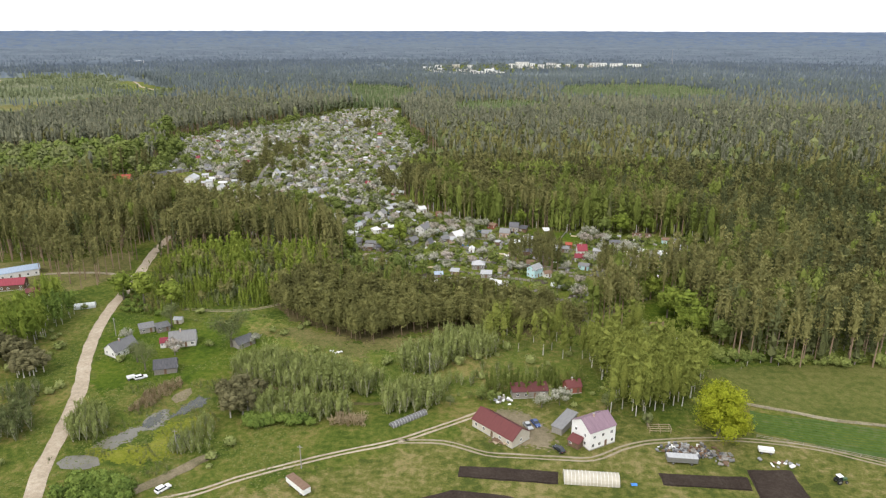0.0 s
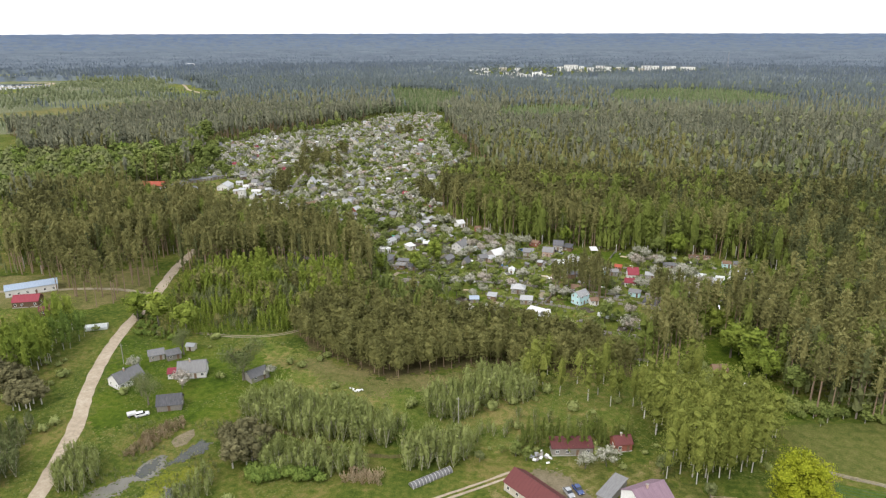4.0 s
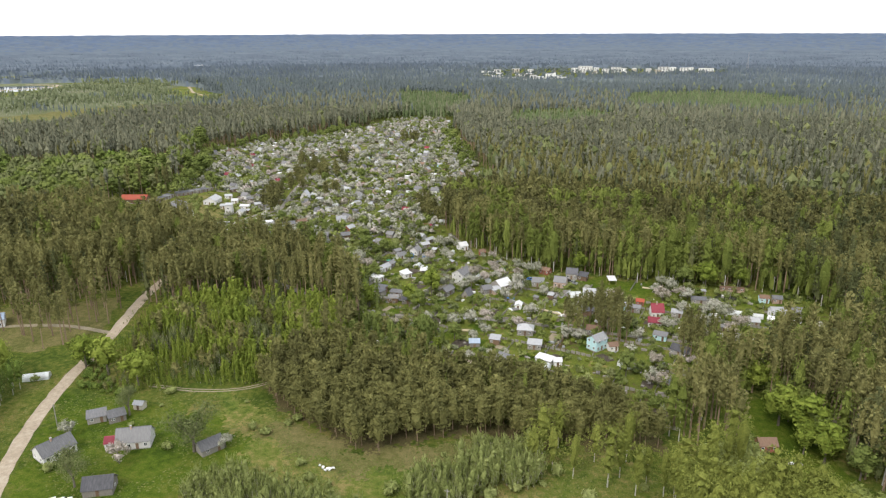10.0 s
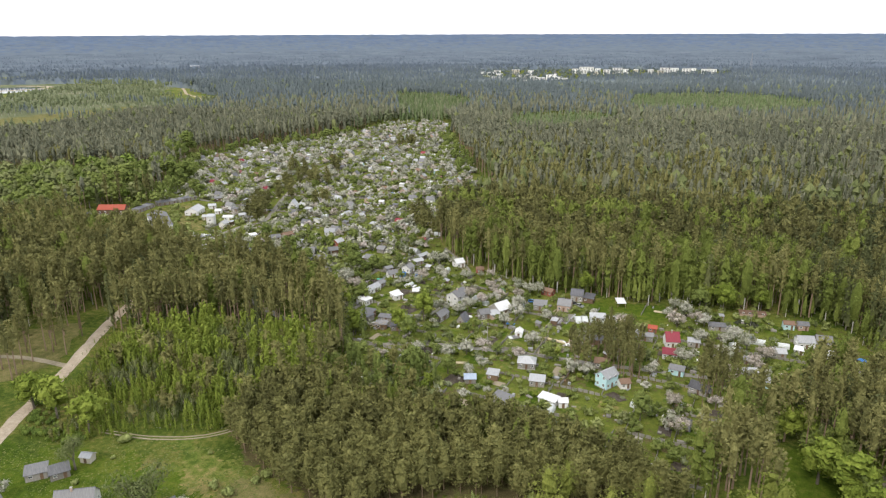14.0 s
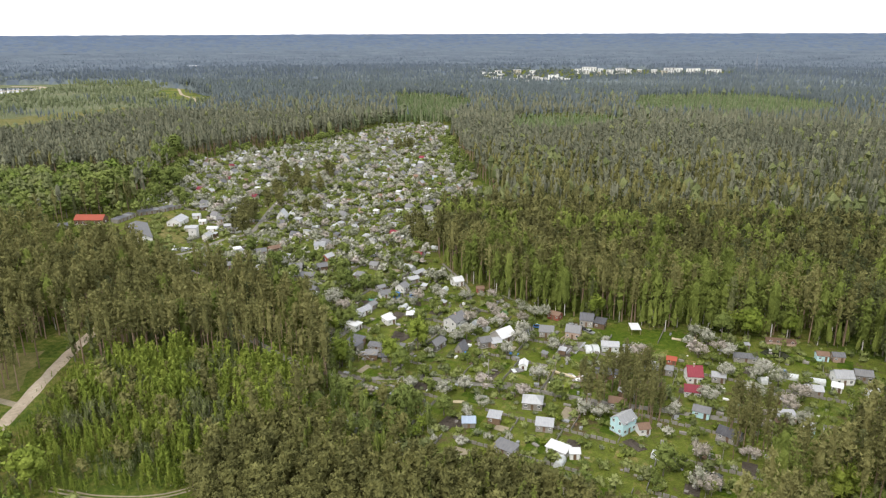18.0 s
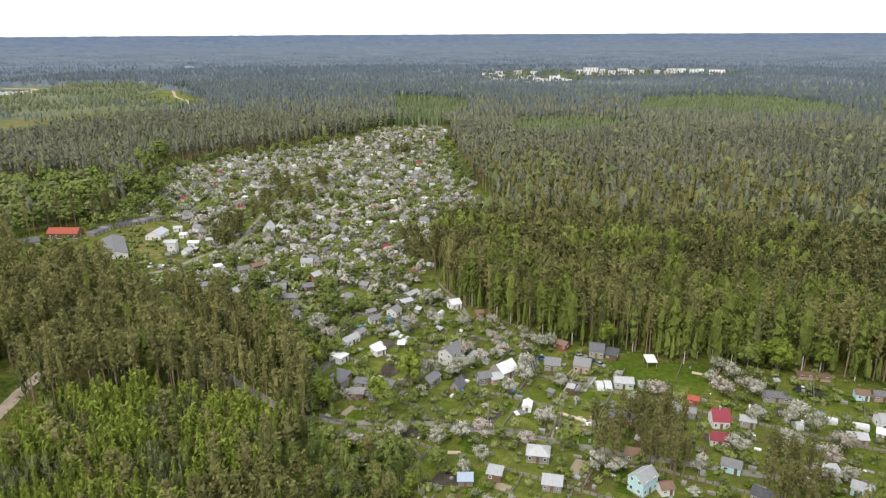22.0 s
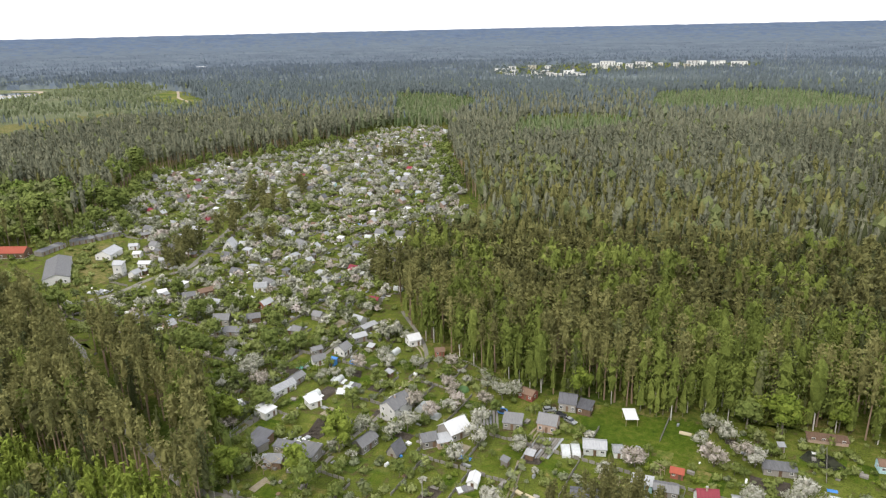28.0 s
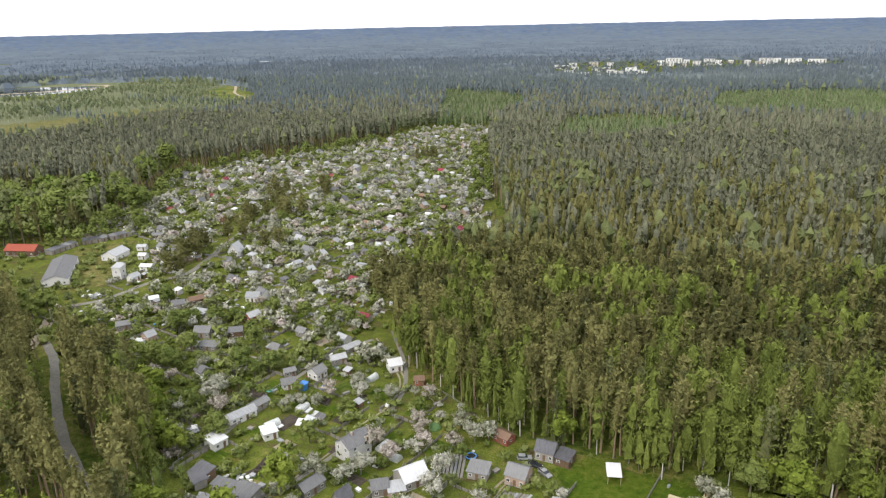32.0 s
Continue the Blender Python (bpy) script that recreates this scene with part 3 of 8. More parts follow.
def puff(cx, cz, r):
    """A rounded, lumpy leaf mass."""
    v = [(0, 0, -cz)]
    for u in (-0.55, 0.1, 0.68):
        w, a0 = math.sqrt(1 - u * u), r.random() * 6
        for q in range(6):
            k, a = r.uniform(0.76, 1.16), a0 + 1.047 * (q + r.uniform(-0.2, 0.2))
            v.append((math.cos(a) * w * cx * k, math.sin(a) * w * cx * k, cz * u * r.uniform(0.85, 1.15)))
    v = np.array(v + [(0, 0, cz)])
    f = [(0, 1 + (q + 1) % 6, 1 + q) for q in range(6)] + [(13 + q, 13 + (q + 1) % 6, 19) for q in range(6)]
    for b in (1, 7):
        f += [t for q in range(6) for t in ((b + q, b + (q + 1) % 6, b + 6 + (q + 1) % 6), (b + q, b + 6 + (q + 1) % 6, b + 6 + q))]
    f = np.array(f)
    return v, f, soft_normals(v, f, v + (0, 0, 0.2))


def envelope(T, r, kind, n, size, inner, bend):
    """A crown as many small clusters of leaves at branch ends, within the outline of its kind, round a thin inner mass."""
    z0, z1, pr = PROFILE[kind]
    pu, pw = np.array(pr).T
    pw = pw * r.uniform(0.78, 1.22, len(pw)) if kind in ("birch", "willow", "scrub_pine") else pw
    h = z1 - z0
    leafy = kind in ("birch", "sapling", "willow")
    upright = kind == "willow"
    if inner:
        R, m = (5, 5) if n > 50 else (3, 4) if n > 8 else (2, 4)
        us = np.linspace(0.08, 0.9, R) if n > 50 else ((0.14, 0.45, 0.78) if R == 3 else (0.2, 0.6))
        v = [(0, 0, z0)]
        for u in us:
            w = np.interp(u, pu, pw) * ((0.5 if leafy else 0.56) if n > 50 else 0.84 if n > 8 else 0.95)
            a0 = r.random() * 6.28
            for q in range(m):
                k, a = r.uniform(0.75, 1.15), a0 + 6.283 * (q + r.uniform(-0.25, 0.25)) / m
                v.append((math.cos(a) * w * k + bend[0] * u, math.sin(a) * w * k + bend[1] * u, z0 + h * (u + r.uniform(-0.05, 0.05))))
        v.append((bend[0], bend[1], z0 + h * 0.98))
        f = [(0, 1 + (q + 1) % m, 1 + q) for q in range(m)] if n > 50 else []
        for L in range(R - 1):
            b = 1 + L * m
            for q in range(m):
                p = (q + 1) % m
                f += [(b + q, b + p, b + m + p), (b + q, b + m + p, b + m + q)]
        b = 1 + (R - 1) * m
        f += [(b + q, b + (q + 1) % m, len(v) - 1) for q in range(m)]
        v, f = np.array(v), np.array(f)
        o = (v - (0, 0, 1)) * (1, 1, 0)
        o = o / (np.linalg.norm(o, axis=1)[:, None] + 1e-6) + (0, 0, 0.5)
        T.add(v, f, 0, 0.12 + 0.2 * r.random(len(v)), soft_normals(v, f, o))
    if not n:
        return
    c = max(3, n // (7 if n > 50 else 4))
    cu = np.clip((np.arange(c) + r.random(c)) / c, 0, 0.98) ** (0.85 if kind == "spruce" else 0.8 if n > 50 else 0.6)
    ca2 = np.arange(c) * 2.4 + r.normal(0, 0.5, c)
    cw = np.interp(cu, pu, pw) * ((0.5 + 0.6 * r.random(c)) if leafy else (0.74 + 0.34 * r.random(c)))
    cc = np.stack([np.cos(ca2) * cw + bend[0] * cu, np.sin(ca2) * cw + bend[1] * cu, z0 + h * cu], 1)
    pick = np.arange(n) % c
    spread = {"pine": (0.34, 0.22), "scrub_pine": (0.42, 0.28), "birch": (0.62, 0.7), "sapling": (0.2, 0.4), "spruce": (0.42, 0.2), "willow": (0.2, 0.45)}[kind]
    off = r.normal(size=(n, 3)) * (spread[0], spread[0], spread[1])
    p0 = cc[pick] + off
    d = np.stack([np.cos(ca2), np.sin(ca2), 0.2 + 0.9 * cu ** 2], 1)[pick]
    d /= np.linalg.norm(d, axis=1)[:, None]
    if leafy:
        y = (0, 0, 0.9 if upright else -0.8) + d * (0.4 if upright else 0.3) + r.normal(0, 0.22 if upright else 0.36, (n, 3))
        x = np.cross(y, d + r.normal(0, 0.5, (n, 3)))
        wx, ly = (0.3, 2.1) if upright else (0.46, 1.4)
    else:
        y = d * 0.6 + (0, 0, 0.3) + r.normal(0, 0.6, (n, 3))
        x = np.cross(y, r.normal(size=(n, 3)) + (0, 0, 0.5))
        wx, ly = 0.6, 1.25
    y /= np.linalg.norm(y, axis=1)[:, None]
    x /= np.linalg.norm(x, axis=1)[:, None] + 1e-9
    sz = size * r.uniform(0.6, 1.4, (n, 1)) * (0.45 if n < 50 else 1)
    p = np.stack([p0 - x * sz * wx - y * sz * 0.6, p0 + x * sz * wx - y * sz * 0.6, p0 + y * sz * ly], 1)
    g = np.cross(p[:, 1] - p[:, 0], p[:, 2] - p[:, 0])
    flip = (g * (d + (0, 0, 0.5))).sum(1) < 0
    p[flip] = p[flip][:, [0, 2, 1]]
    g[flip] *= -1
    g /= np.linalg.norm(g, axis=1)[:, None] + 1e-9
    e = off / (np.linalg.norm(off, axis=1)[:, None] + 1e-6)
    o = g * 0.25 + d * 1.0 + e * 0.35 + (0, 0, 0.4)
    o /= np.linalg.norm(o, axis=1)[:, None]
    t = (r.random(c) * 0.2)[pick] + r.random(n) * 0.2
    T.add(p.reshape(-1, 3), np.arange(3 * n).reshape(-1, 3), 0, np.repeat(t, 3), np.repeat(o, 3, 0))


def tree(kind, r, n, trunk=True, inner=True):
    """A tree one unit high is scaled later; here in metres at its own usual height."""
    T = Tree()

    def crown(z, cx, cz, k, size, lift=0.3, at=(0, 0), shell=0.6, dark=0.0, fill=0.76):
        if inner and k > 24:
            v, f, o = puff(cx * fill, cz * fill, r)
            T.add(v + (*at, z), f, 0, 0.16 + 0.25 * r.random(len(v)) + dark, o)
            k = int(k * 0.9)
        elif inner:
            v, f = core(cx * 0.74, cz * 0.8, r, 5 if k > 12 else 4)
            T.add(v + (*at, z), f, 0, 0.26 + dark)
        p, t, o = tufts(r, k, cx, cz, size, lift, shell)
        T.add(p + (*at, z), np.arange(3 * k).reshape(-1, 3), 0, t + dark, o)
    s = math.sqrt(140 / max(n, 20))
    if kind in PROFILE:
        bend = r.normal(0, 0.3, 2)
        envelope(T, r, kind, n, {"pine": 0.5, "birch": 0.58, "spruce": 0.52, "sapling": 0.38, "scrub_pine": 0.62, "willow": 0.3}[kind] * s, inner, bend)
        if kind == "willow":
            for k in range(6):
                a, w = k * 1.05 + r.random(), r.uniform(0.5, 1.3)
                T.add(*cone(0.07, 0.025, -0.2, r.uniform(3.6, 5.2), 3, (math.cos(a) * w, math.sin(a) * w)), 1, 0.5)
        elif trunk:
            rt, top = {"pine": (0.24, 16), "birch": (0.17, 16.5), "spruce": (0.22, 17), "sapling": (0.07, 7), "scrub_pine": (0.16, 10)}[kind]
            T.add(*cone(rt, rt * 0.3, -0.3, top, 5 if n > 90 else 3, bend), 1, 0.5)
    elif kind == "round":
        for k in range(9):
            u, a = 1 - 1.75 * (k + 0.5) / 9, k * 2.4 + r.random()
            w = math.sqrt(1 - u * u) * r.uniform(1.5, 2.1)
            crown(5.4 + 2.3 * u, r.uniform(1.3, 1.8), r.uniform(1.2, 1.6), n // 9, 0.42 * max(s, 0.82), 0.2, (math.cos(a) * w, math.sin(a) * w), 0.74, 0.12 * r.random())
        if trunk:
            T.add(*cone(0.25, 0.12, -0.3, 5, 5), 1, 0.4)
    elif kind == "fruit":
        for k in range(7):
            a = k * 2.4 + r.random()
            o = r.uniform(0.9, 1.7) if k else 0.1
            crown(2.2 + r.random() * 0.9 + (0.9 if k == 0 else 0), r.uniform(0.75, 1.1), r.uniform(0.65, 1.0), max(n // 7, 4), 0.36 * s, 0.2, (math.cos(a) * o, math.sin(a) * o), 0.6, 0.16 * r.random(), 0.6)
        if trunk:
            T.add(*cone(0.13, 0.08, -0.2, 2.3, 4, r.normal(0, 0.15, 2)), 1, 0.3)
    elif kind == "reed":
        for k in range(7):
            a = k * 0.9 + r.random()
            e = np.array([math.cos(a), math.sin(a)]) * r.uniform(0.5, 1.5)
            zt = r.uniform(3.6, 5.6)
            q = n // 7
            u = r.uniform(0.0, 1.0, q)
            wd = 0.62 * np.sqrt(np.clip(1.06 - u, 0.02, 1))
            c = np.stack([e[0] * u + r.normal(0, 1, q) * wd, e[1] * u + r.normal(0, 1, q) * wd, zt * u], 1)
            d = c * (1, 1, 0)
            d /= np.linalg.norm(d, axis=1)[:, None] + 1e-6
            y = d * 0.25 + (0, 0, 1.0) + r.normal(0, 0.22, (q, 3))
            y /= np.linalg.norm(y, axis=1)[:, None]
            x = np.cross(y, r.normal(size=(q, 3)))
            x /= np.linalg.norm(x, axis=1)[:, None]
            sz = s * r.uniform(0.7, 1.3, (q, 1))
            p = np.stack([c - x * sz * 0.16, c + x * sz * 0.16, c + y * sz * 0.8], 1)
            o = d + (0, 0, 0.7)
            o /= np.linalg.norm(o, axis=1)[:, None]
            T.add(p.reshape(-1, 3), np.arange(3 * q).reshape(-1, 3), 0, np.repeat(0.15 + 0.25 * u + 0.2 * r.random(q), 3), np.repeat(o, 3, 0))
    elif kind == "airy":
        for k in range(7):
            a = k * 0.9 + r.random()
            o1 = r.uniform(0.8, 3.2)
            z = r.uniform(4.5, 8.5)
            p, t, o = tufts(r, n // 7, 2.3, 2.1, 0.17, 0.3, 0.2)
            T.add(p + (math.cos(a) * o1, math.sin(a) * o1, z), np.arange(len(p)).reshape(-1, 3), 0, t, o)
            v, f = cone(0.11, 0.04, 2.5, z + 0.8, 4, (math.cos(a) * o1, math.sin(a) * o1))
            T.add(v, f, 1, 0.4)
        T.add(*cone(0.32, 0.2, -0.3, 3.2, 6), 1, 0.4)
    elif kind == "bush":
        for k in range(3):
            a = k * 2.1 + r.random()
            crown(0.95 + r.random() * 0.5, 1.15, 1.1, n // 3, 0.34 * s, 0.4, (math.cos(a) * 0.7, math.sin(a) * 0.7), dark=0.1 * k)
    return T.done()


def grove(name, kinds, pos, h, mats, label, category="tree", n=60, variants=5, seed=1, trunk=True, inner=True, tint=None):
    """Many trees as one piece of woodland: pos (k, 2), h the scale of each."""
    r = np.random.default_rng(seed)
    V = [tree(kinds, r, n, trunk, inner) for _ in range(variants)]
    which = r.integers(0, variants, len(pos))
    yaw, wide = r.random(len(pos)) * 6.283, r.uniform(0.85, 1.2, len(pos))
    base = r.random(len(pos)) if tint is None else tint
    vs, fs, ms, ts, os, off = [], [], [], [], [], 0
    for k, (v, f, m, t, o) in enumerate(V):
        s = np.nonzero(which == k)[0]
        if not len(s):
            continue
        c, sn = np.cos(yaw[s])[:, None], np.sin(yaw[s])[:, None]
        hh = h[s][:, None]
        x = (v[:, 0] * c - v[:, 1] * sn) * hh * wide[s][:, None] + pos[s, 0][:, None]
        y = (v[:, 0] * sn + v[:, 1] * c) * hh * wide[s][:, None] + pos[s, 1][:, None]
        z = v[:, 2] * hh + rise(pos[s, 0], pos[s, 1])[:, None]
        vs.append(np.stack([x, y, z], -1).reshape(-1, 3))
        os.append(np.stack([o[:, 0] * c - o[:, 1] * sn, o[:, 0] * sn + o[:, 1] * c, np.broadcast_to(o[:, 2], x.shape)], -1).reshape(-1, 3))
        fs.append((f[None] + (np.arange(len(s)) * len(v))[:, None, None]).reshape(-1, 3) + off)
        off += len(s) * len(v)
        ms.append(np.tile(m, len(s)))
        ts.append((t[None] + base[s][:, None] * 0.5).ravel())
    if not vs:
        return None
    me = sheet_mesh(name, np.concatenate(vs), np.concatenate(fs), mats, np.concatenate(ms), np.concatenate(ts), out=np.concatenate(os))
    return tagged(new(name, me), label, category, kind="stuff")


def scatter(box, gap, seed, jitter=0.42):
    """Points on a shaken grid."""
    r = np.random.default_rng(seed)
    x, y = np.meshgrid(np.arange(box[0], box[2], gap), np.arange(box[1], box[3], gap))
    p = np.stack([x.ravel(), y.ravel()], 1)
    return p + r.uniform(-jitter, jitter, p.shape) * gap


def sector(p):
    """The wedge of land that lies before the flight, with a margin."""
    x, y = p[:, 0], p[:, 1]
    west = np.minimum(-y * 0.87, np.minimum(-10 - (y - 145) * 1.05, 25 - (y - 237) * 1.38)) - 12
    return (x > west) & (x < 14 + y * 0.49)


def wooded(p):
    """Where tall wood stands."""
    k = ~inside(p, FRONT) & ~inside(p, ALLOT) & ~inside(p, CLEAR) & ~inside(p, YARD_W)
    for q in (YARD_S, FIELD_W, LAKE, YOUNG_1, YOUNG_2, YOUNG_3, TOWN, GREEN_W, YOUNG_B, BAND):
        k &= ~inside(p, q)
    k &= (edge_dist(p, ROAD, False) > 4.5) & (edge_dist(p, CHROAD, False) > 4) & (edge_dist(p, PATH_W, False) > 4.6)
    return k


def wave(p, s, k=0.0):
    """A slow, cheap pattern between 0 and 1."""
    x, y = p[:, 0] / s + k, p[:, 1] / s - k
    return 0.5 + 0.25 * (np.sin(x * 1.7 + 1.3 * np.sin(y * 1.1)) + np.sin(y * 2.3 + 1.7 * np.sin(x * 0.9 + k)))


BIRCH_W = [(-93, 529, 10), (-66, 551, 13), (-87, 498, 8), (-60, 502, 11), (-82, 514, 11), (-33, 428, 8), (-42, 438, 7), (-58, 444, 8), (-44, 696, 20), (-55, 652, 11), (38, 674, 8), (58, 679, 8), (-5, 680, 12), (-23, 500, 8), (-9, 501, 10), (1, 514, 7), (2, 468, 8), (17, 483, 10), (24, 505, 9), (31, 491, 7)]
BIRCH_E = [(56, 569, 8), (82, 589, 7), (62, 499, 7), (69, 484, 10), (83, 496, 12), (101, 541, 13), (94, 508, 9), (34, 440, 9), (43, 449, 8), (55, 441, 9), (36, 421, 8), (48, 426, 8), (63, 426, 9), (86, 453, 10), (-5, 406, 6), (18, 412, 8), (-32, 414, 8), (144, 577, 14), (158, 580, 16), (81, 438, 9), (95, 433, 9), (128, 457, 12)]
EDGE_BIRCH = []
BIRCH_N = [(-46, 448, 10), (-53, 470, 9), (-6, 490, 10), (-23, 485, 8), (11, 495, 9), (22, 440, 8), (23, 458, 9), (37, 408, 10), (48, 412, 8), (60, 403, 11), (75, 408, 9), (67, 472, 9), (72, 490, 9), (-57, 729, 14), (-22, 433, 8), (29, 492, 8)]
BIRCH_SPOTS = np.array(BIRCH_W + BIRCH_E + BIRCH_N)


def wood(p, seed, n, tone):
    """Splits the points of tall wood between pine, spruce and birch."""
    r = np.random.default_rng(seed)
    dA = edge_dist(p, ALLOT)
    east = p[:, 0] > -60
    spot = (np.hypot(p[:, :1] - BIRCH_SPOTS[:, 0], p[:, 1:] - BIRCH_SPOTS[:, 1]) < 1.1 * BIRCH_SPOTS[:, 2]).any(1)
    other = ~(east & (dA < 120) & (p[:, 1] < 720))
    pb = np.where(spot, np.where(p[:, 0] > 90, 0.3, 0.55), np.where(other, 0.02 + (0.5 if n > 50 else 0.3) * (wave(p, 12, 4.0) > 0.88), 0.04 + 0.55 * np.exp(-dA / 8)))
    ps = 0.07 + 0.12 * (wave(p, 130, 3.0) > 0.6) + 0.55 * np.clip((p[:, 0] - 60) / 110, 0, 1)
    u = r.random(len(p))
    kind = np.where(u < pb, 2, np.where(u < pb + ps, 1, 0))
    tall = r.uniform(0.9, 1.22, len(p))
    if n > 150:
        alone = (kind == 2) & (dA < 10) & (p[:, 0] > -60) & (p[:, 1] < 450)
        EDGE_BIRCH.extend(tuple(q) for q in p[alone])
        p, kind, tall = p[~alone], kind[~alone], tall[~alone]
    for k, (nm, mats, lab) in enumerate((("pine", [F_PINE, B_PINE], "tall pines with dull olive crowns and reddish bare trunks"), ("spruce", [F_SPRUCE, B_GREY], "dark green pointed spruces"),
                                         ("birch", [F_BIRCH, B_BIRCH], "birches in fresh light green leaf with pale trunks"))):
        # tone 1 and 2: far rings take leaf colours with haze painted in
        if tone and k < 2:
            mats = [(F_MID_HAZE, F_FAR_HAZE)[tone - 1], B_PINE]
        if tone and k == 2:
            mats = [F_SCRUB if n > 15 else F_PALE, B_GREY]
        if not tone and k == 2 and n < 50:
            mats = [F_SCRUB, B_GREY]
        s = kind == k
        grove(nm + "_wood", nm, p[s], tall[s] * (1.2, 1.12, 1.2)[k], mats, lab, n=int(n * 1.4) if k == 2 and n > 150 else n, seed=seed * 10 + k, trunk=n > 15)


p = scatter((-340, 235, 330, 540), 4.7, 11)
p = p[sector(p) & wooded(p)]
de = np.minimum(edge_dist(p, ALLOT), edge_dist(p, FRONT))
rim = (de < 45) & (p[:, 1] < 470)
wood(p[rim], 21, 205, 0)
wood(p[~rim], 24, 84, 0)
p = scatter((-700, 540, 520, 950), 5.6, 12)
q = np.concatenate([scatter((-700, 330, -340, 540), 5.6, 13), scatter((330, 300, 520, 540), 5.6, 14)])
p = np.concatenate([p, q])
p = p[sector(p) & wooded(p)]
# the share of haze-tinted trees grows with distance
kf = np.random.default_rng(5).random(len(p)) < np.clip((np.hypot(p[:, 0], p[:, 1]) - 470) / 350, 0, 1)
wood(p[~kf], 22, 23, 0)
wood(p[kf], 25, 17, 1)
p = scatter((-1500, 950, 1000, 1500), 7.0, 14)
q = scatter((-1200, 500, -700, 950), 7.0, 15)
p = np.concatenate([p, q])
p = p[sector(p) & wooded(p)]
# same again, from the lighter painted haze to the bluer one
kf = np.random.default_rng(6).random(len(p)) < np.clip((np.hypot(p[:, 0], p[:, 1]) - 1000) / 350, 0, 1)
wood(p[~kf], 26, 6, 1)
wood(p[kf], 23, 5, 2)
# the pine band in front of the gardens, and the young growth
p = scatter((-115, 235, 60, 330), 4.0, 16)
p = p[inside(p, BAND) & (p[:, 1] > 270)]
grove("pine_wood", "scrub_pine", p, np.random.default_rng(1).uniform(0.85, 1.16, len(p)), [F_LOW, B_PINE], "dense young pines with dull olive crowns", n=205, seed=31)
p = scatter((-210, 245, -85, 360), 2.4, 17)
p = p[inside(p, YOUNG_B)]
ry = np.random.default_rng(2)
w1, w2 = wave(p, 9, 6.0), wave(p, 6, 1.0)
tall = (0.55 + 0.75 * np.clip((p[:, 1] - 262) / 40, 0, 1)) * np.clip((edge_dist(p, ROAD, False) - 2) / 20, 0.12, 1)
ky = np.where(w1 > 0.34, 0, np.where(w2 > 0.6, 1, 2))
ky = np.where(ry.random(len(p)) < 0.2, ry.integers(0, 4, len(p)), ky)
for k, kd, mt, bk, lb, n, lo, hi in ((0, "sapling", F_YOUNG, B_BIRCH, "thicket of young birches in fresh green", 110, 0.55, 1.15), (1, "willow", F_SCRUB, F_STEM, "grey-green willows among the young birches", 90, 0.7, 1.25),
                                     (2, "sapling", F_SCRUB, B_GREY, "low undergrowth among the young birches", 90, 0.3, 0.75), (3, "scrub_pine", F_PINE, B_PINE, "young pines among the birches", 130, 0.5, 0.9)):
    s = ky == k
    grove("sapling_wood", kd, p[s], ry.uniform(lo, hi, s.sum()) * tall[s], [mt, bk], lb, n=n, seed=32 + k)
for poly in (YOUNG_1, YOUNG_2, YOUNG_3):
    p = scatter((-400, 900, 410, 1460), 6, 18)
    p = p[inside(p, poly)]
    ku = np.random.default_rng(3).random(len(p))
    for s, mt, lb in ((ku < 0.55, F_STAND, "bright green young birch stand"), (ku >= 0.55, F_PALE, "grey-green young trees among birches")):
        grove("young_wood", "sapling", p[s], np.random.default_rng(3).uniform(1.4, 2.1, s.sum()), [mt, B_GREY], lb, n=9, seed=33, trunk=False)
p = scatter((-560, 430, -260, 710), 8.2, 19)
p = p[inside(p, GREEN_W) & ~inside(p, YARD_S)]
rg = np.random.default_rng(4)
kg = rg.random(len(p))
for lo, hi, mt, lb in ((0, 0.55, F_LEAF, "rounded leafy trees in spring green"), (0.55, 0.62, F_FRESH, "rounded trees in yellow-green leaf"), (0.62, 1, F_SCRUB, "rounded trees in grey-green leaf")):
    s = (kg >= lo) & (kg < hi)
    grove("leafy_wood", "round", p[s], rg.uniform(1.0, 2.1, s.sum()), [mt, B_GREY], lb, n=170, seed=34)

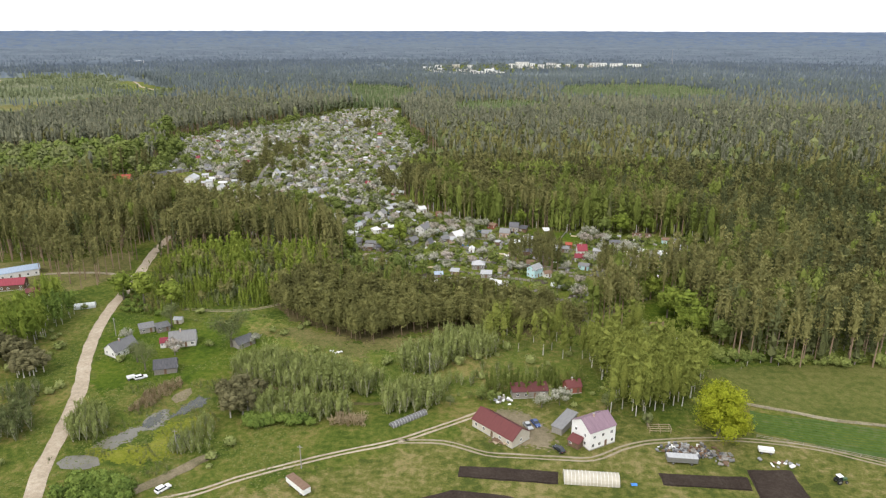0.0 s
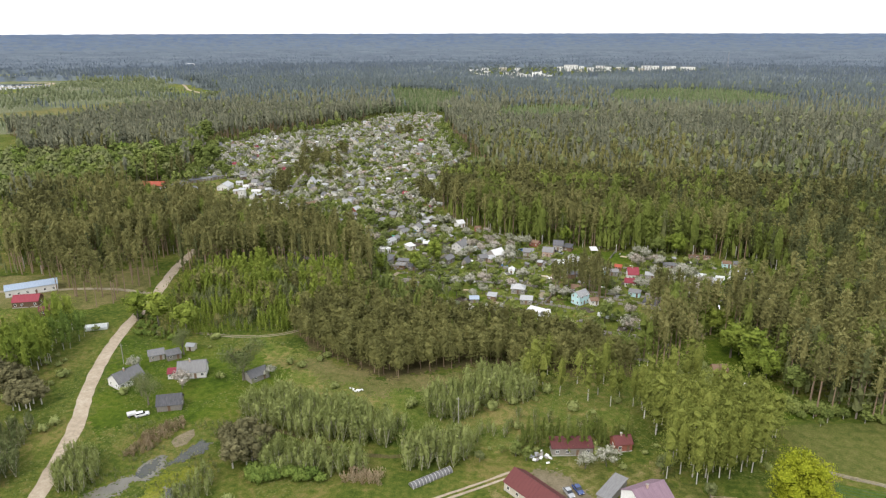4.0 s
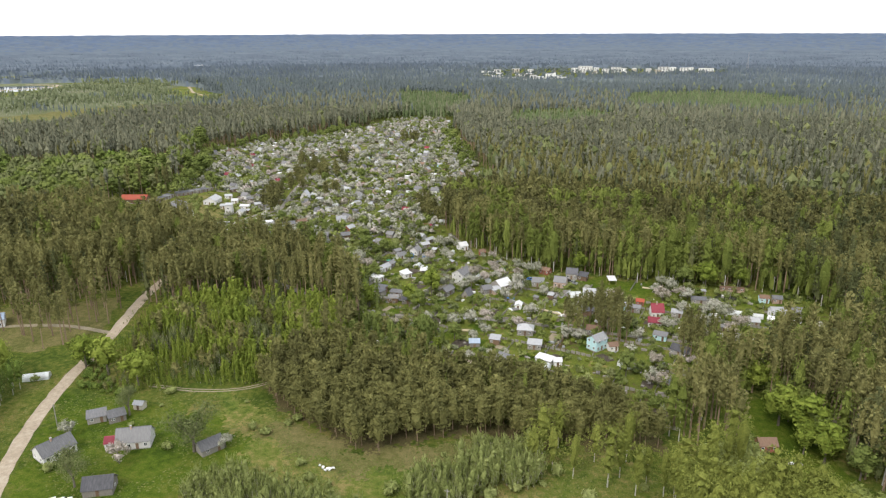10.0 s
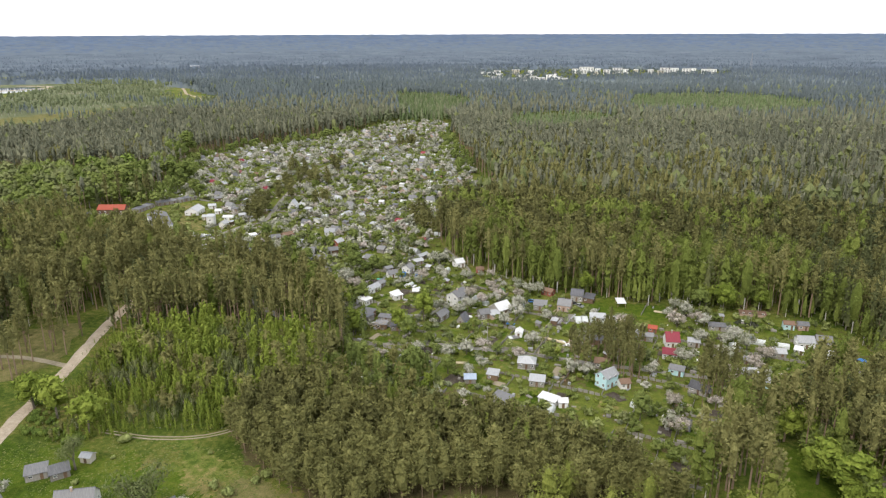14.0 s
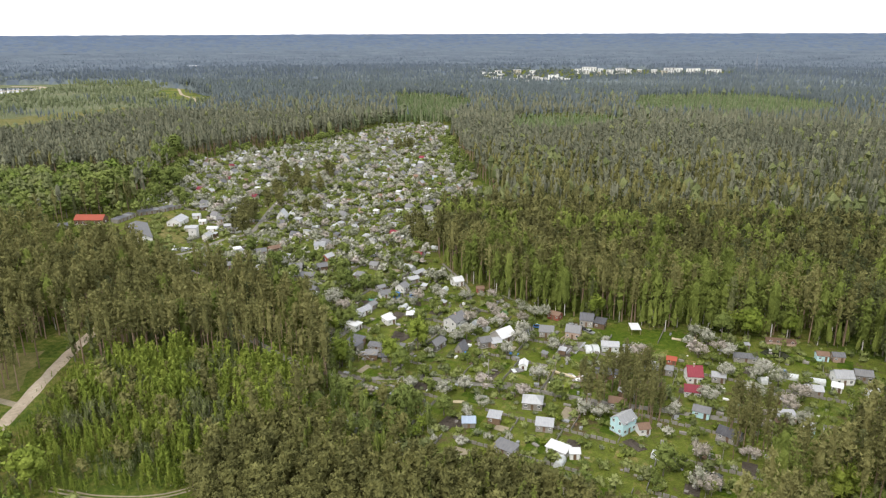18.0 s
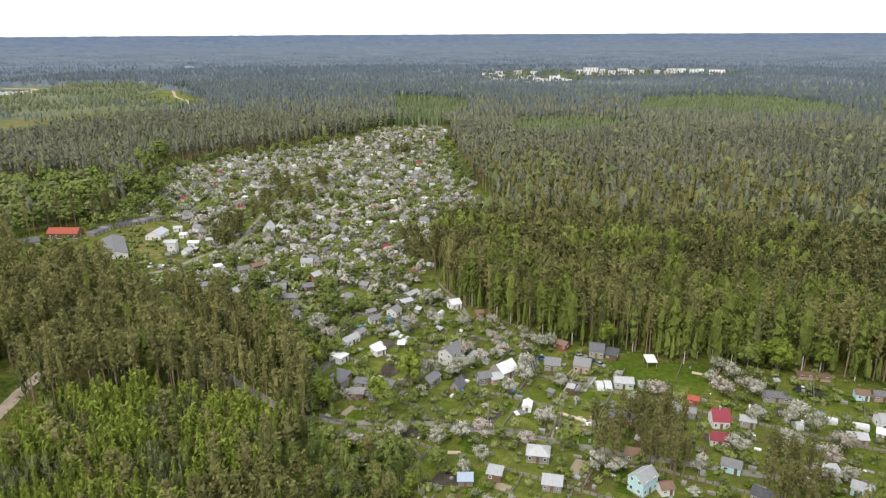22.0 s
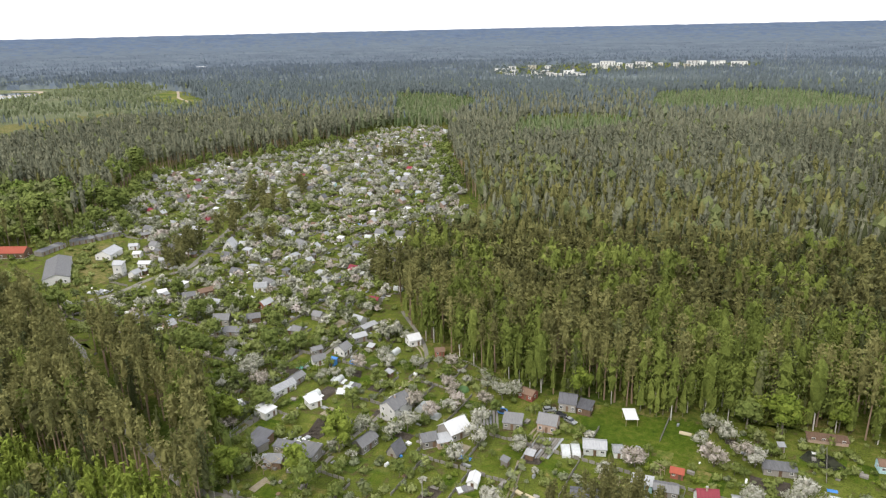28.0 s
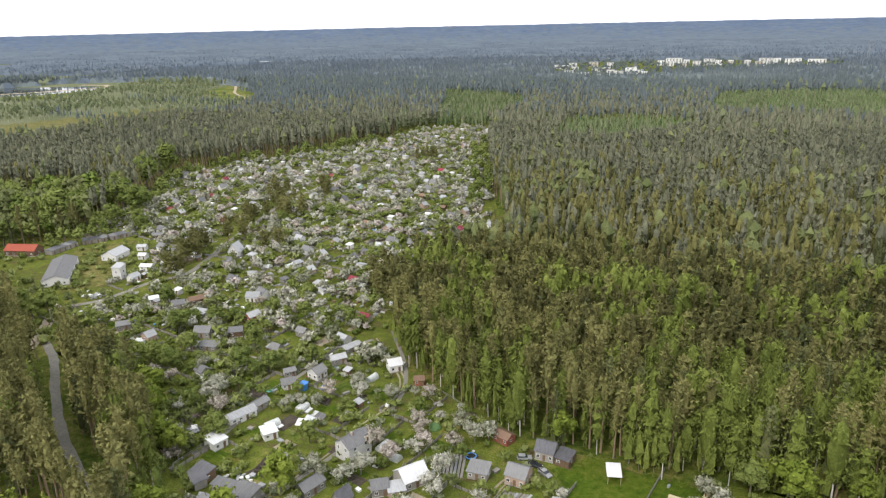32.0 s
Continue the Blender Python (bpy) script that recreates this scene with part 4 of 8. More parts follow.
# far canopy: uneven tops of the distant woods, up the added rise
def canopy(name, r0, r1, dr, da, mat, label, lo, hi, seed, kind="stuff", nxt=None):
    rr = np.random.default_rng(seed)
    fr, fa = np.arange(r0, r1, dr), np.radians(np.arange(-64, 40, da))
    rad = fr[:, None] + rr.uniform(-0.4, 0.4, (len(fr), len(fa))) * dr
    X, Y = rad * np.sin(fa), 60 + rad * np.cos(fa)
    P2 = np.stack([X.ravel(), Y.ravel()], 1)
    bare = np.zeros(len(P2), bool)
    for q in (YARD_S, FIELD_W, LAKE, YOUNG_2, TOWN, OPEN_FAR):
        bare |= inside(P2, q)
    bare |= (wave(P2, 260, 2.0) * wave(P2, 120, 5.0) > 0.66) & (r0 < 3000)
    Z = rise(X, Y) + np.where(bare.reshape(X.shape), -3, rr.uniform(lo, hi, X.shape))
    Z[0] = rise(X[0], Y[0]) - 1
    idx = np.arange(X.size).reshape(X.shape)
    fq = np.stack([idx[:-1, :-1], idx[1:, :-1], idx[1:, 1:], idx[:-1, 1:]], -1).reshape(-1, 4)[:, ::-1]
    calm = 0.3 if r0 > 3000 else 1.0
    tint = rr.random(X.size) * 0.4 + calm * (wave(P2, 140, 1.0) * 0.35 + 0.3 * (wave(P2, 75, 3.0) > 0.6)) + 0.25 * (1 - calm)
    # painted haze gradient: farther faces more often take the bluer nxt
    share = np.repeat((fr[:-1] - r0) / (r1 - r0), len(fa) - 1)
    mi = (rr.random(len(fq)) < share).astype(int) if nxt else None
    tagged(new(name, sheet_mesh(name, np.stack([X, Y, Z], -1).reshape(-1, 3), fq, [mat] + ([nxt] if nxt else []), mi, tint=tint)), label, "forest", kind=kind)


OPEN_FAR = [(-2300, 1720), (-1640, 1720), (-1500, 1900), (-1400, 2140), (-1270, 2190), (-1220, 2060), (-1440, 1830), (-1420, 1470), (-1700, 1440)]
# three sheets, each with more haze in its colour than the one before
canopy("far_woods", 1480, 2420, 15, 0.36, F_FAR_HAZE, "distant green forest canopy with haze in its colour", 8, 12, 5, nxt=F_HAZE)
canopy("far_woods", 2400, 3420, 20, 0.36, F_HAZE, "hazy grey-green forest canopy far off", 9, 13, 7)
canopy("backdrop", 3385, 4770, 24, 0.3, F_HAZE, "blue-grey wooded distance up to the horizon", 10.5, 13, 6, "structure", nxt=F_BLUE_HAZE)


def far_tops(name, r0, r1, gap, mats, label, seed):
    """The single tops that stand out of the far canopy, each a small three-sided spire."""
    r = np.random.default_rng(seed)
    n = int(0.5 * (r1 * r1 - r0 * r0) * radians(104) / gap ** 2)
    rad, ang = np.sqrt(r.uniform(r0 * r0, r1 * r1, n)), np.radians(r.uniform(-64, 40, n))
    p = np.stack([rad * np.sin(ang), 60 + rad * np.cos(ang)], 1)
    k = wave(p, 260, 2.0) * wave(p, 120, 5.0) < 0.66
    for q in (YARD_S, FIELD_W, LAKE, YOUNG_2, TOWN, OPEN_FAR):
        k &= ~inside(p, q)
    p = p[k]
    n = len(p)
    z, h, w = rise(p[:, 0], p[:, 1]), r.uniform(14, 22, n) * (1 - 0.3 * np.clip((rad[k] - 2000) / 1200, 0, 1)), r.uniform(1.8, 3.2, n)
    a = r.random(n) * 6.28
    v = [np.stack([p[:, 0] + np.cos(a + q) * w, p[:, 1] + np.sin(a + q) * w, z + h * 0.45], 1) for q in (0, 2.094, 4.189)] + [np.stack([p[:, 0], p[:, 1], z + h], 1)]
    o = [np.stack([np.cos(a + q), np.sin(a + q), np.full(n, 0.5)], 1) / 1.118 for q in (0, 2.094, 4.189)] + [np.tile((0.0, 0.0, 1.0), (n, 1))]
    v, o = np.stack(v, 1).reshape(-1, 3), np.stack(o, 1).reshape(-1, 3)
    f = (np.array([(0, 1, 3), (1, 2, 3), (2, 0, 3)])[None] + (np.arange(n) * 4)[:, None, None]).reshape(-1, 3)
    tint = r.random(n) * 0.45 + wave(p, 140, 1.0) * 0.3 + 0.25 * (wave(p, 75, 3.0) > 0.6)
    # farther tops more often get the hazier second colour
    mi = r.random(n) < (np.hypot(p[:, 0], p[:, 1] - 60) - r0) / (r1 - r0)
    tagged(new(name, sheet_mesh(name, v, f, mats, np.repeat(mi, 3), np.repeat(tint, 4), out=o)), label, "forest", kind="stuff")


far_tops("far_tree_tops", 1470, 2420, 10, [F_FAR_HAZE, F_HAZE], "single tops of the distant haze-tinted forest", 8)
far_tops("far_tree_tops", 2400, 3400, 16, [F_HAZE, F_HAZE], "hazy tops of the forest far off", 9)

# ---- surfaces of buildings and things ----
W_WHITE = plain("white_plaster", (0.54, 0.53, 0.51), (0.72, 0.71, 0.69), 0.8)
W_CREAM = plain("cream_plaster", (0.4, 0.37, 0.3), (0.58, 0.54, 0.45), 0.8)
W_GREY = plain("weathered_boards", (0.17, 0.155, 0.135), (0.34, 0.32, 0.29), 1.2, streak=(6, 6, 0.6))
W_BROWN = plain("brown_boards", (0.11, 0.07, 0.045), (0.21, 0.14, 0.09), 1.2, streak=(6, 6, 0.6))
W_RED = plain("red_boards", (0.22, 0.07, 0.05), (0.34, 0.13, 0.09), 1.2)
W_BLUE = plain("pale_blue_boards", (0.36, 0.56, 0.60), (0.50, 0.70, 0.72), 1.0)
W_BRICK = plain("pale_brick", (0.34, 0.24, 0.19), (0.48, 0.36, 0.29), 2.0)
R_SLATE = plain("grey_slate", (0.105, 0.105, 0.11), (0.22, 0.218, 0.215), 0.7, streak=(5, 0.7, 1))
R_LIGHT = plain("pale_sheet_roof", (0.235, 0.24, 0.245), (0.43, 0.435, 0.44), 0.7, 0.5, streak=(5, 0.7, 1))
R_WHITE = plain("white_sheet_roof", (0.54, 0.54, 0.54), (0.70, 0.70, 0.70), 0.6, 0.4, streak=(4, 0.6, 1))
R_DARK = plain("dark_felt_roof", (0.06, 0.06, 0.065), (0.14, 0.14, 0.15), 0.7, streak=(3, 0.7, 1))
R_RED = plain("red_sheet_roof", (0.165, 0.022, 0.034), (0.265, 0.045, 0.062), 0.6, 0.45, streak=(5, 0.6, 1))
R_ORANGE = plain("orange_red_roof", (0.26, 0.055, 0.03), (0.37, 0.09, 0.05), 0.6, 0.45, streak=(5, 0.6, 1))
R_MAROON = plain("dark_red_tile_roof", (0.08, 0.024, 0.024), (0.135, 0.042, 0.04), 0.7, 0.6, streak=(5, 0.7, 1))
R_PURPLE = plain("faded_purple_roof", (0.17, 0.112, 0.14), (0.27, 0.185, 0.225), 0.7, 0.5, streak=(4, 0.5, 1))
R_RUST = plain("rusty_roof", (0.12, 0.075, 0.05), (0.23, 0.15, 0.105), 0.8, streak=(4, 0.6, 1))
R_BLUE = plain("blue_sheet_roof", (0.24, 0.3, 0.38), (0.37, 0.43, 0.51), 0.6, 0.45, streak=(5, 0.6, 1))
P_WHITE = plain("white_paint", (0.66, 0.66, 0.64), (0.82, 0.82, 0.80), 2.0, 0.6)
P_BLUE = plain("blue_plastic", (0.05, 0.18, 0.48), (0.08, 0.27, 0.62), 2.0, 0.4)
P_TEAL = plain("green_plastic", (0.06, 0.36, 0.28), (0.12, 0.50, 0.38), 2.0, 0.4)
P_RUBBER = plain("black_rubber", (0.015, 0.015, 0.015), (0.03, 0.03, 0.03), 4, 0.8)
P_STEEL = plain("grey_steel", (0.22, 0.22, 0.22), (0.34, 0.34, 0.34), 3, 0.45, 0.5, 0.6)
C_CONCRETE = plain("concrete", (0.30, 0.29, 0.27), (0.44, 0.43, 0.40), 1.2)
C_WOOD = plain("raw_timber", (0.26, 0.20, 0.13), (0.42, 0.34, 0.24), 2.0, streak=(1, 8, 8))
CAR_WHITE = plain("white_car_paint", (0.70, 0.70, 0.70), (0.78, 0.78, 0.78), 1, 0.25, 0.5, bmp=0)
CAR_BLUE = plain("blue_car_paint", (0.03, 0.05, 0.14), (0.05, 0.08, 0.20), 1, 0.25, 0.5, bmp=0)
CAR_DARK = plain("black_car_paint", (0.012, 0.013, 0.016), (0.03, 0.032, 0.036), 1, 0.25, 0.5, bmp=0)
CAR_SILVER = plain("silver_car_paint", (0.34, 0.35, 0.36), (0.42, 0.43, 0.44), 1, 0.3, 0.5, 0.4, bmp=0)
CAR_GREEN = plain("green_tractor_paint", (0.03, 0.07, 0.03), (0.05, 0.11, 0.045), 1, 0.4, 0.4)
M_GLASS, _nt, _b = material("window_glass", 0.06, 0.6)
_b.inputs["Base Color"].default_value = (0.02, 0.025, 0.03, 1)
M_FILM, _nt, _b = material("greenhouse_film", 0.45, 0.3)
_b.inputs["Transmission Weight"].default_value = 0.25
_nt.links.new(ramp(_nt, noise_tex(_nt, 1.5, 4), [(0.3, (0.52, 0.55, 0.54)), (0.7, (0.78, 0.80, 0.79))]), _b.inputs["Base Color"])
M_WATER, _nt, _b = material("still_water", 0.08, 0.5)
_nt.links.new(ramp(_nt, noise_tex(_nt, 0.3, 4), [(0.3, (0.02, 0.024, 0.018)), (0.7, (0.05, 0.05, 0.036))]), _b.inputs["Base Color"])
bump(_nt, _b, noise_tex(_nt, 3.0, 3), 0.05, 0.02)


# ---- buildings ----
def box(bm, x0, y0, z0, x1, y1, z1, bev=0.0):
    m = Matrix.LocRotScale(((x0 + x1) / 2, (y0 + y1) / 2, (z0 + z1) / 2), None, (x1 - x0, y1 - y0, z1 - z0))
    r = bmesh.ops.create_cube(bm, size=1.0, matrix=m)
    if bev:
        bmesh.ops.bevel(bm, geom=list({e for v in r["verts"] for e in v.link_edges}), offset=bev, segments=1, affect="EDGES")
    return bm


def prism(bm, prof, y0, y1):
    """A closed body with the outline prof (x, z) from y0 to y1."""
    a = [bm.verts.new((x, y0, z)) for x, z in prof]
    b = [bm.verts.new((x, y1, z)) for x, z in prof]
    bm.faces.new(a)
    bm.faces.new(b[::-1])
    for i in range(len(prof)):
        j = (i + 1) % len(prof)
        bm.faces.new((a[j], a[i], b[i], b[j]))
    bmesh.ops.recalc_face_normals(bm, faces=bm.faces[:])
    return bm


def anchor(name, x, y, ang, label, category, group="", z=0.0):
    e = new(name)
    e.empty_display_size = 0.5
    e.matrix_basis = pose(x, y, z, 0, 0, ang)
    return tagged(e, label, category, group)


def window(parent, x, y, z, rz, w=0.9, h=1.1, frame_mat=None):
    """A window that stands a little out of the wall, with a frame, a cross bar and a pane."""
    bm = bmesh.new()
    t = 0.09
    for q in ((-w / 2, -0.05, -h / 2, -w / 2 + t, 0.05, h / 2), (w / 2 - t, -0.05, -h / 2, w / 2, 0.05, h / 2), (-w / 2 + t, -0.05, h / 2 - t, w / 2 - t, 0.05, h / 2),
              (-w / 2 + t, -0.05, -h / 2, w / 2 - t, 0.05, -h / 2 + t), (-0.03, -0.04, -h / 2 + t, 0.03, 0.04, h / 2 - t)):
        box(bm, *q)
    f = part("window", bm, frame_mat or P_WHITE, parent, m=pose(x, y, z, 0, 0, rz))
    bm = bmesh.new()
    box(bm, -w / 2 + t, -0.015, -h / 2 + t, w / 2 - t, 0.015, h / 2 - t)
    part("pane", bm, M_GLASS, f, "dark window glass")
    return f


def door(parent, x, y, rz, mat, w=0.85, h=1.95):
    bm = bmesh.new()
    box(bm, -w / 2, -0.05, 0, w / 2, 0.04, h, 0.015)
    d = part("door", bm, mat, parent, m=pose(x, y, 0.08, 0, 0, rz))
    bm = bmesh.new()
    box(bm, w * 0.32, -0.11, h * 0.47, w * 0.40, -0.05, h * 0.52)
    if parent.name.split(".")[0] not in ("garden_hut", "tool_shed"):
        part("handle", bm, P_STEEL, d)


def slab(bm, a, b, c, d, t=0.09):
    """A thin plate with the upper corners a, b, c, d."""
    n = (Vector(b) - Vector(a)).cross(Vector(d) - Vector(a)).normalized() * t
    u = [bm.verts.new(Vector(p)) for p in (a, b, c, d)]
    l = [bm.verts.new(Vector(p) - n) for p in (a, b, c, d)]
    bm.faces.new(u)
    bm.faces.new(l[::-1])
    for i in range(4):
        j = (i + 1) % 4
        bm.faces.new((u[j], u[i], l[i], l[j]))


def house(name, x, y, L, ang, D, h, rh, wall, roof, label, category="house", ridge="x", front=2, side=1, dr=True, chim=False, over=0.3, group="", floors=1, frame_mat=None, dmat=None, ribs=0):
    """A building whose front wall starts at (x, y) and runs L metres at the angle ang; it is D deep. ridge: x along the front, y across it, mono a
    single slope, hip a hipped roof."""
    e = anchor(name, x, y, ang, label, category, group)
    bm = bmesh.new()
    if ridge == "y":
        prism(bm, [(0, 0), (L, 0), (L, h), (L / 2, h + rh), (0, h)], 0, D)
    elif ridge == "x":
        prism(bm, [(0, 0), (D, 0), (D, h), (D / 2, h + rh), (0, h)], 0, L)
        bmesh.ops.transform(bm, matrix=Matrix(((0, 1, 0, 0), (1, 0, 0, 0), (0, 0, 1, 0), (0, 0, 0, 1))), verts=bm.verts[:])
        bmesh.ops.recalc_face_normals(bm, faces=bm.faces[:])
    elif ridge == "mono":
        prism(bm, [(0, 0), (D, 0), (D, h + rh), (0, h)], 0, L)
        bmesh.ops.transform(bm, matrix=Matrix(((0, 1, 0, 0), (1, 0, 0, 0), (0, 0, 1, 0), (0, 0, 0, 1))), verts=bm.verts[:])
        bmesh.ops.recalc_face_normals(bm, faces=bm.faces[:])
    else:
        box(bm, 0, 0, 0, L, D, h)
    part("wall", bm, wall, e)
    if h > 2.4:
        bm = bmesh.new()
        box(bm, -0.06, -0.06, -0.2, L + 0.06, D + 0.06, 0.3, 0.02)
        part("plinth", bm, C_CONCRETE, e)
    o, up = over, 0.12
    if ridge == "x":
        s = rh / (D / 2)
        for y0, y1 in ((-o, D / 2), (D + o, D / 2)):
            bm = bmesh.new()
            k = [(-o, y0, h - s * o + up), (L + o, y0, h - s * o + up), (L + o, y1, h + rh + up), (-o, y1, h + rh + up)]
            slab(bm, *(k if y0 < y1 else k[::-1]))
            rf = part("roof", bm, roof, e)
            for i in range(ribs):
                xx = -o + (L + 2 * o) * (i + 0.5) / ribs
                q = [(xx - 0.04, y0, h - s * o + up + 0.05), (xx + 0.04, y0, h - s * o + up + 0.05), (xx + 0.04, y1, h + rh + up + 0.05), (xx - 0.04, y1, h + rh + up + 0.05)]
                bm = bmesh.new()
                slab(bm, *(q if y0 < y1 else q[::-1]), 0.05)
                part("seam", bm, roof, rf)
        bm = bmesh.new()
        prism(bm, [(D / 2 - 0.18, h + rh + up - 0.08), (D / 2, h + rh + up + 0.07), (D / 2 + 0.18, h + rh + up - 0.08)], -o - 0.02, L + o + 0.02)
        bmesh.ops.transform(bm, matrix=Matrix(((0, 1, 0, 0), (1, 0, 0, 0), (0, 0, 1, 0), (0, 0, 0, 1))), verts=bm.verts[:])
        bmesh.ops.recalc_face_normals(bm, faces=bm.faces[:])
        part("ridge_cap", bm, roof, e)
    elif ridge == "y":
        s = rh / (L / 2)
        for x0, x1 in ((-o, L / 2), (L + o, L / 2)):
            bm = bmesh.new()
            k = [(x0, -o, h - s * o + up), (x1, -o, h + rh + up), (x1, D + o, h + rh + up), (x0, D + o, h - s * o + up)]
            slab(bm, *(k if x0 < x1 else k[::-1]))
            part("roof", bm, roof, e)
        bm = bmesh.new()
        prism(bm, [(L / 2 - 0.18, h + rh + up - 0.08), (L / 2, h + rh + up + 0.07), (L / 2 + 0.18, h + rh + up - 0.08)], -o - 0.02, D + o + 0.02)
        part("ridge_cap", bm, roof, e)
    elif ridge == "mono":
        s = rh / D
        bm = bmesh.new()
        slab(bm, (-o, -o, h - s * o + up), (L + o, -o, h - s * o + up), (L + o, D + o, h + rh + s * o + up), (-o, D + o, h + rh + s * o + up))
        part("roof", bm, roof, e)
    else:
        bm = bmesh.new()
        c = [bm.verts.new(p) for p in ((-o, -o, h), (L + o, -o, h), (L + o, D + o, h), (-o, D + o, h))]
        k = min(D, L) / 2 * 0.9
        t = [bm.verts.new((k, D / 2, h + rh)), bm.verts.new((L - k, D / 2, h + rh))]
        for q in ((c[0], c[1], t[1], t[0]), (c[1], c[2], t[1]), (c[2], c[3], t[0], t[1]), (c[3], c[0], t[0]), tuple(c[::-1])):
            bm.faces.new(q)
        part("roof", bm, roof, e)
    for fl in range(floors):
        z = 1.45 + fl * 2.7
        n = front + (1 if dr and fl == 0 and L > 3 else 0)
        for i in range(n):
            if dr and fl == 0 and i == n // 2:
                continue
            window(e, L * (i + 0.5) / n, -0.03, z, 0, min(1.0, L / n * 0.5), 1.1 if h > 2.4 else 0.8, frame_mat)
        for i in range(side):
            yy = D * (i + 0.5) / side
            window(e, L + 0.03, yy, z, 90, 0.9, 1.1 if h > 2.4 else 0.8, frame_mat)
            window(e, -0.03, yy, z, -90, 0.9, 1.1 if h > 2.4 else 0.8, frame_mat)
    if dr:
        n = front + (1 if L > 3 else 0)
        door(e, L * (n // 2 + 0.5) / max(n, 1), -0.03, 0, dmat or W_BROWN, h=min(1.95, h - 0.25))
    if chim:
        bm = bmesh.new()
        cy = D * 0.42
        box(bm, L * 0.4, cy, h, L * 0.4 + 0.5, cy + 0.5, h + rh + 0.8, 0.02)
        c = part("chimney", bm, W_BRICK, e)
        bm = bmesh.new()
        box(bm, L * 0.4 - 0.06, cy - 0.06, h + rh + 0.8, L * 0.4 + 0.56, cy + 0.56, h + rh + 0.9)
        part("cap", bm, C_CONCRETE, c)
    return e


def tunnel(x, y, L, ang, W, h, label="arched greenhouse with milky film", mat=None, group="greenhouses", ribs=0, name="greenhouse"):
    """An arched greenhouse along the front."""
    e = anchor(name, x, y, ang, label, "greenhouse", group)
    prof = [(W / 2 - W / 2 * math.cos(a), h * math.sin(a) ** 0.8) for a in [math.pi * i / 10 for i in range(11)]]
    sw = Matrix(((0, 1, 0, 0), (1, 0, 0, 0), (0, 0, 1, 0), (0, 0, 0, 1)))
    bm = prism(bmesh.new(), prof, 0, L)
    bmesh.ops.transform(bm, matrix=sw, verts=bm.verts[:])
    bmesh.ops.recalc_face_normals(bm, faces=bm.faces[:])
    part("cover", bm, mat or M_FILM, e)
    n = ribs or max(2, int(L / 1.6))
    for i in range(n + 1):
        u = L * i / n
        bm = bmesh.new()
        ring = [[bm.verts.new((u + s, W / 2 + (a - W / 2) * (1 + 0.16 / W), b * (1 + 0.08 / h))) for s in (-0.05, 0.05)] for a, b in prof]
        for p, q in zip(ring, ring[1:]):
            bm.faces.new((p[0], p[1], q[1], q[0]))
        bmesh.ops.solidify(bm, geom=bm.faces[:], thickness=0.05)
        part("hoop", bm, P_WHITE, e)
    return e


def awning(x, y, L, ang, D, h, roof, label):
    e = anchor("shelter", x, y, ang, label, "shelter")
    bm = bmesh.new()
    slab(bm, (-0.3, -0.3, h), (L + 0.3, -0.3, h), (L + 0.3, D + 0.3, h + 0.6), (-0.3, D + 0.3, h + 0.6))
    part("roof", bm, roof, e)
    for px in (0, L):
        for py, ph in ((0, h - 0.05), (D, h + 0.45)):
            bm = bmesh.new()
            box(bm, px - 0.06, py - 0.06, 0, px + 0.06, py + 0.06, ph)
            part("post", bm, C_WOOD, e)
    return e


def wheel(parent, x, y, r, w=0.2):
    bm = bmesh.new()
    bmesh.ops.create_cone(bm, cap_ends=True, segments=14, radius1=r, radius2=r, depth=w, matrix=pose(0, 0, 0, 90))
    t = part("wheel", bm, P_RUBBER, parent, m=pose(x, y, r))
    bm = bmesh.new()
    bmesh.ops.create_cone(bm, cap_ends=True, segments=10, radius1=r * 0.6, radius2=r * 0.6, depth=w + 0.03, matrix=pose(0, 0, 0, 90))
    part("rim", bm, P_STEEL, t)


def car(x, y, ang, mat, label, van=False):
    """A car, nose along the angle, its middle at (x, y)."""
    e = anchor("car", x, y, ang, label, "car")
    bm = prism(bmesh.new(), [(-2.1, 0.3), (2.05, 0.3), (2.15, 0.6), (2.0, 0.82), (0.95, 0.95), (-2.0, 0.98), (-2.15, 0.75)], -0.85, 0.85)
    bmesh.ops.bevel(bm, geom=bm.edges[:], offset=0.05, segments=1, affect="EDGES")
    part("body", bm, mat, e)
    top = [(-1.95, 0.96), (0.95, 0.93), (0.25, 1.42), (-1.75 if van else -1.1, 1.44)]
    bm = prism(bmesh.new(), top, -0.72, 0.72)
    part("windows", bm, M_GLASS, e, "dark car windows")
    bm = bmesh.new()
    box(bm, -1.7 if van else -1.1, -0.74, 1.43, 0.27, 0.74, 1.49, 0.02)
    part("roof", bm, mat, e)
    for wx in (-1.3, 1.3):
        for wy in (-0.8, 0.8):
            wheel(e, wx, wy, 0.31)
    for wy in (-0.6, 0.6):
        bm = bmesh.new()
        box(bm, 2.05, wy - 0.16, 0.6, 2.16, wy + 0.16, 0.74, 0.02)
        part("headlight", bm, P_WHITE, e)
        bm = bmesh.new()
        box(bm, -2.16, wy - 0.16, 0.68, -2.08, wy + 0.16, 0.84, 0.02)
        part("tail_light", bm, R_RED, e)
    return e


# ---- the farm ----
house("barn", -12.4, 186.2, 16.6, -40, 7.8, 2.6, 2.6, W_CREAM, R_MAROON, "long cream barn with a dark red roof", "barn", front=4, side=1, ribs=16)
e = house("farmhouse", 22.8, 177.4, 9.7, 36, 8.4, 6.0, 2.6, P_WHITE, R_PURPLE, "white two-storey house with a faded purple roof", "house", front=3, side=2, floors=2, chim=True, ribs=14)
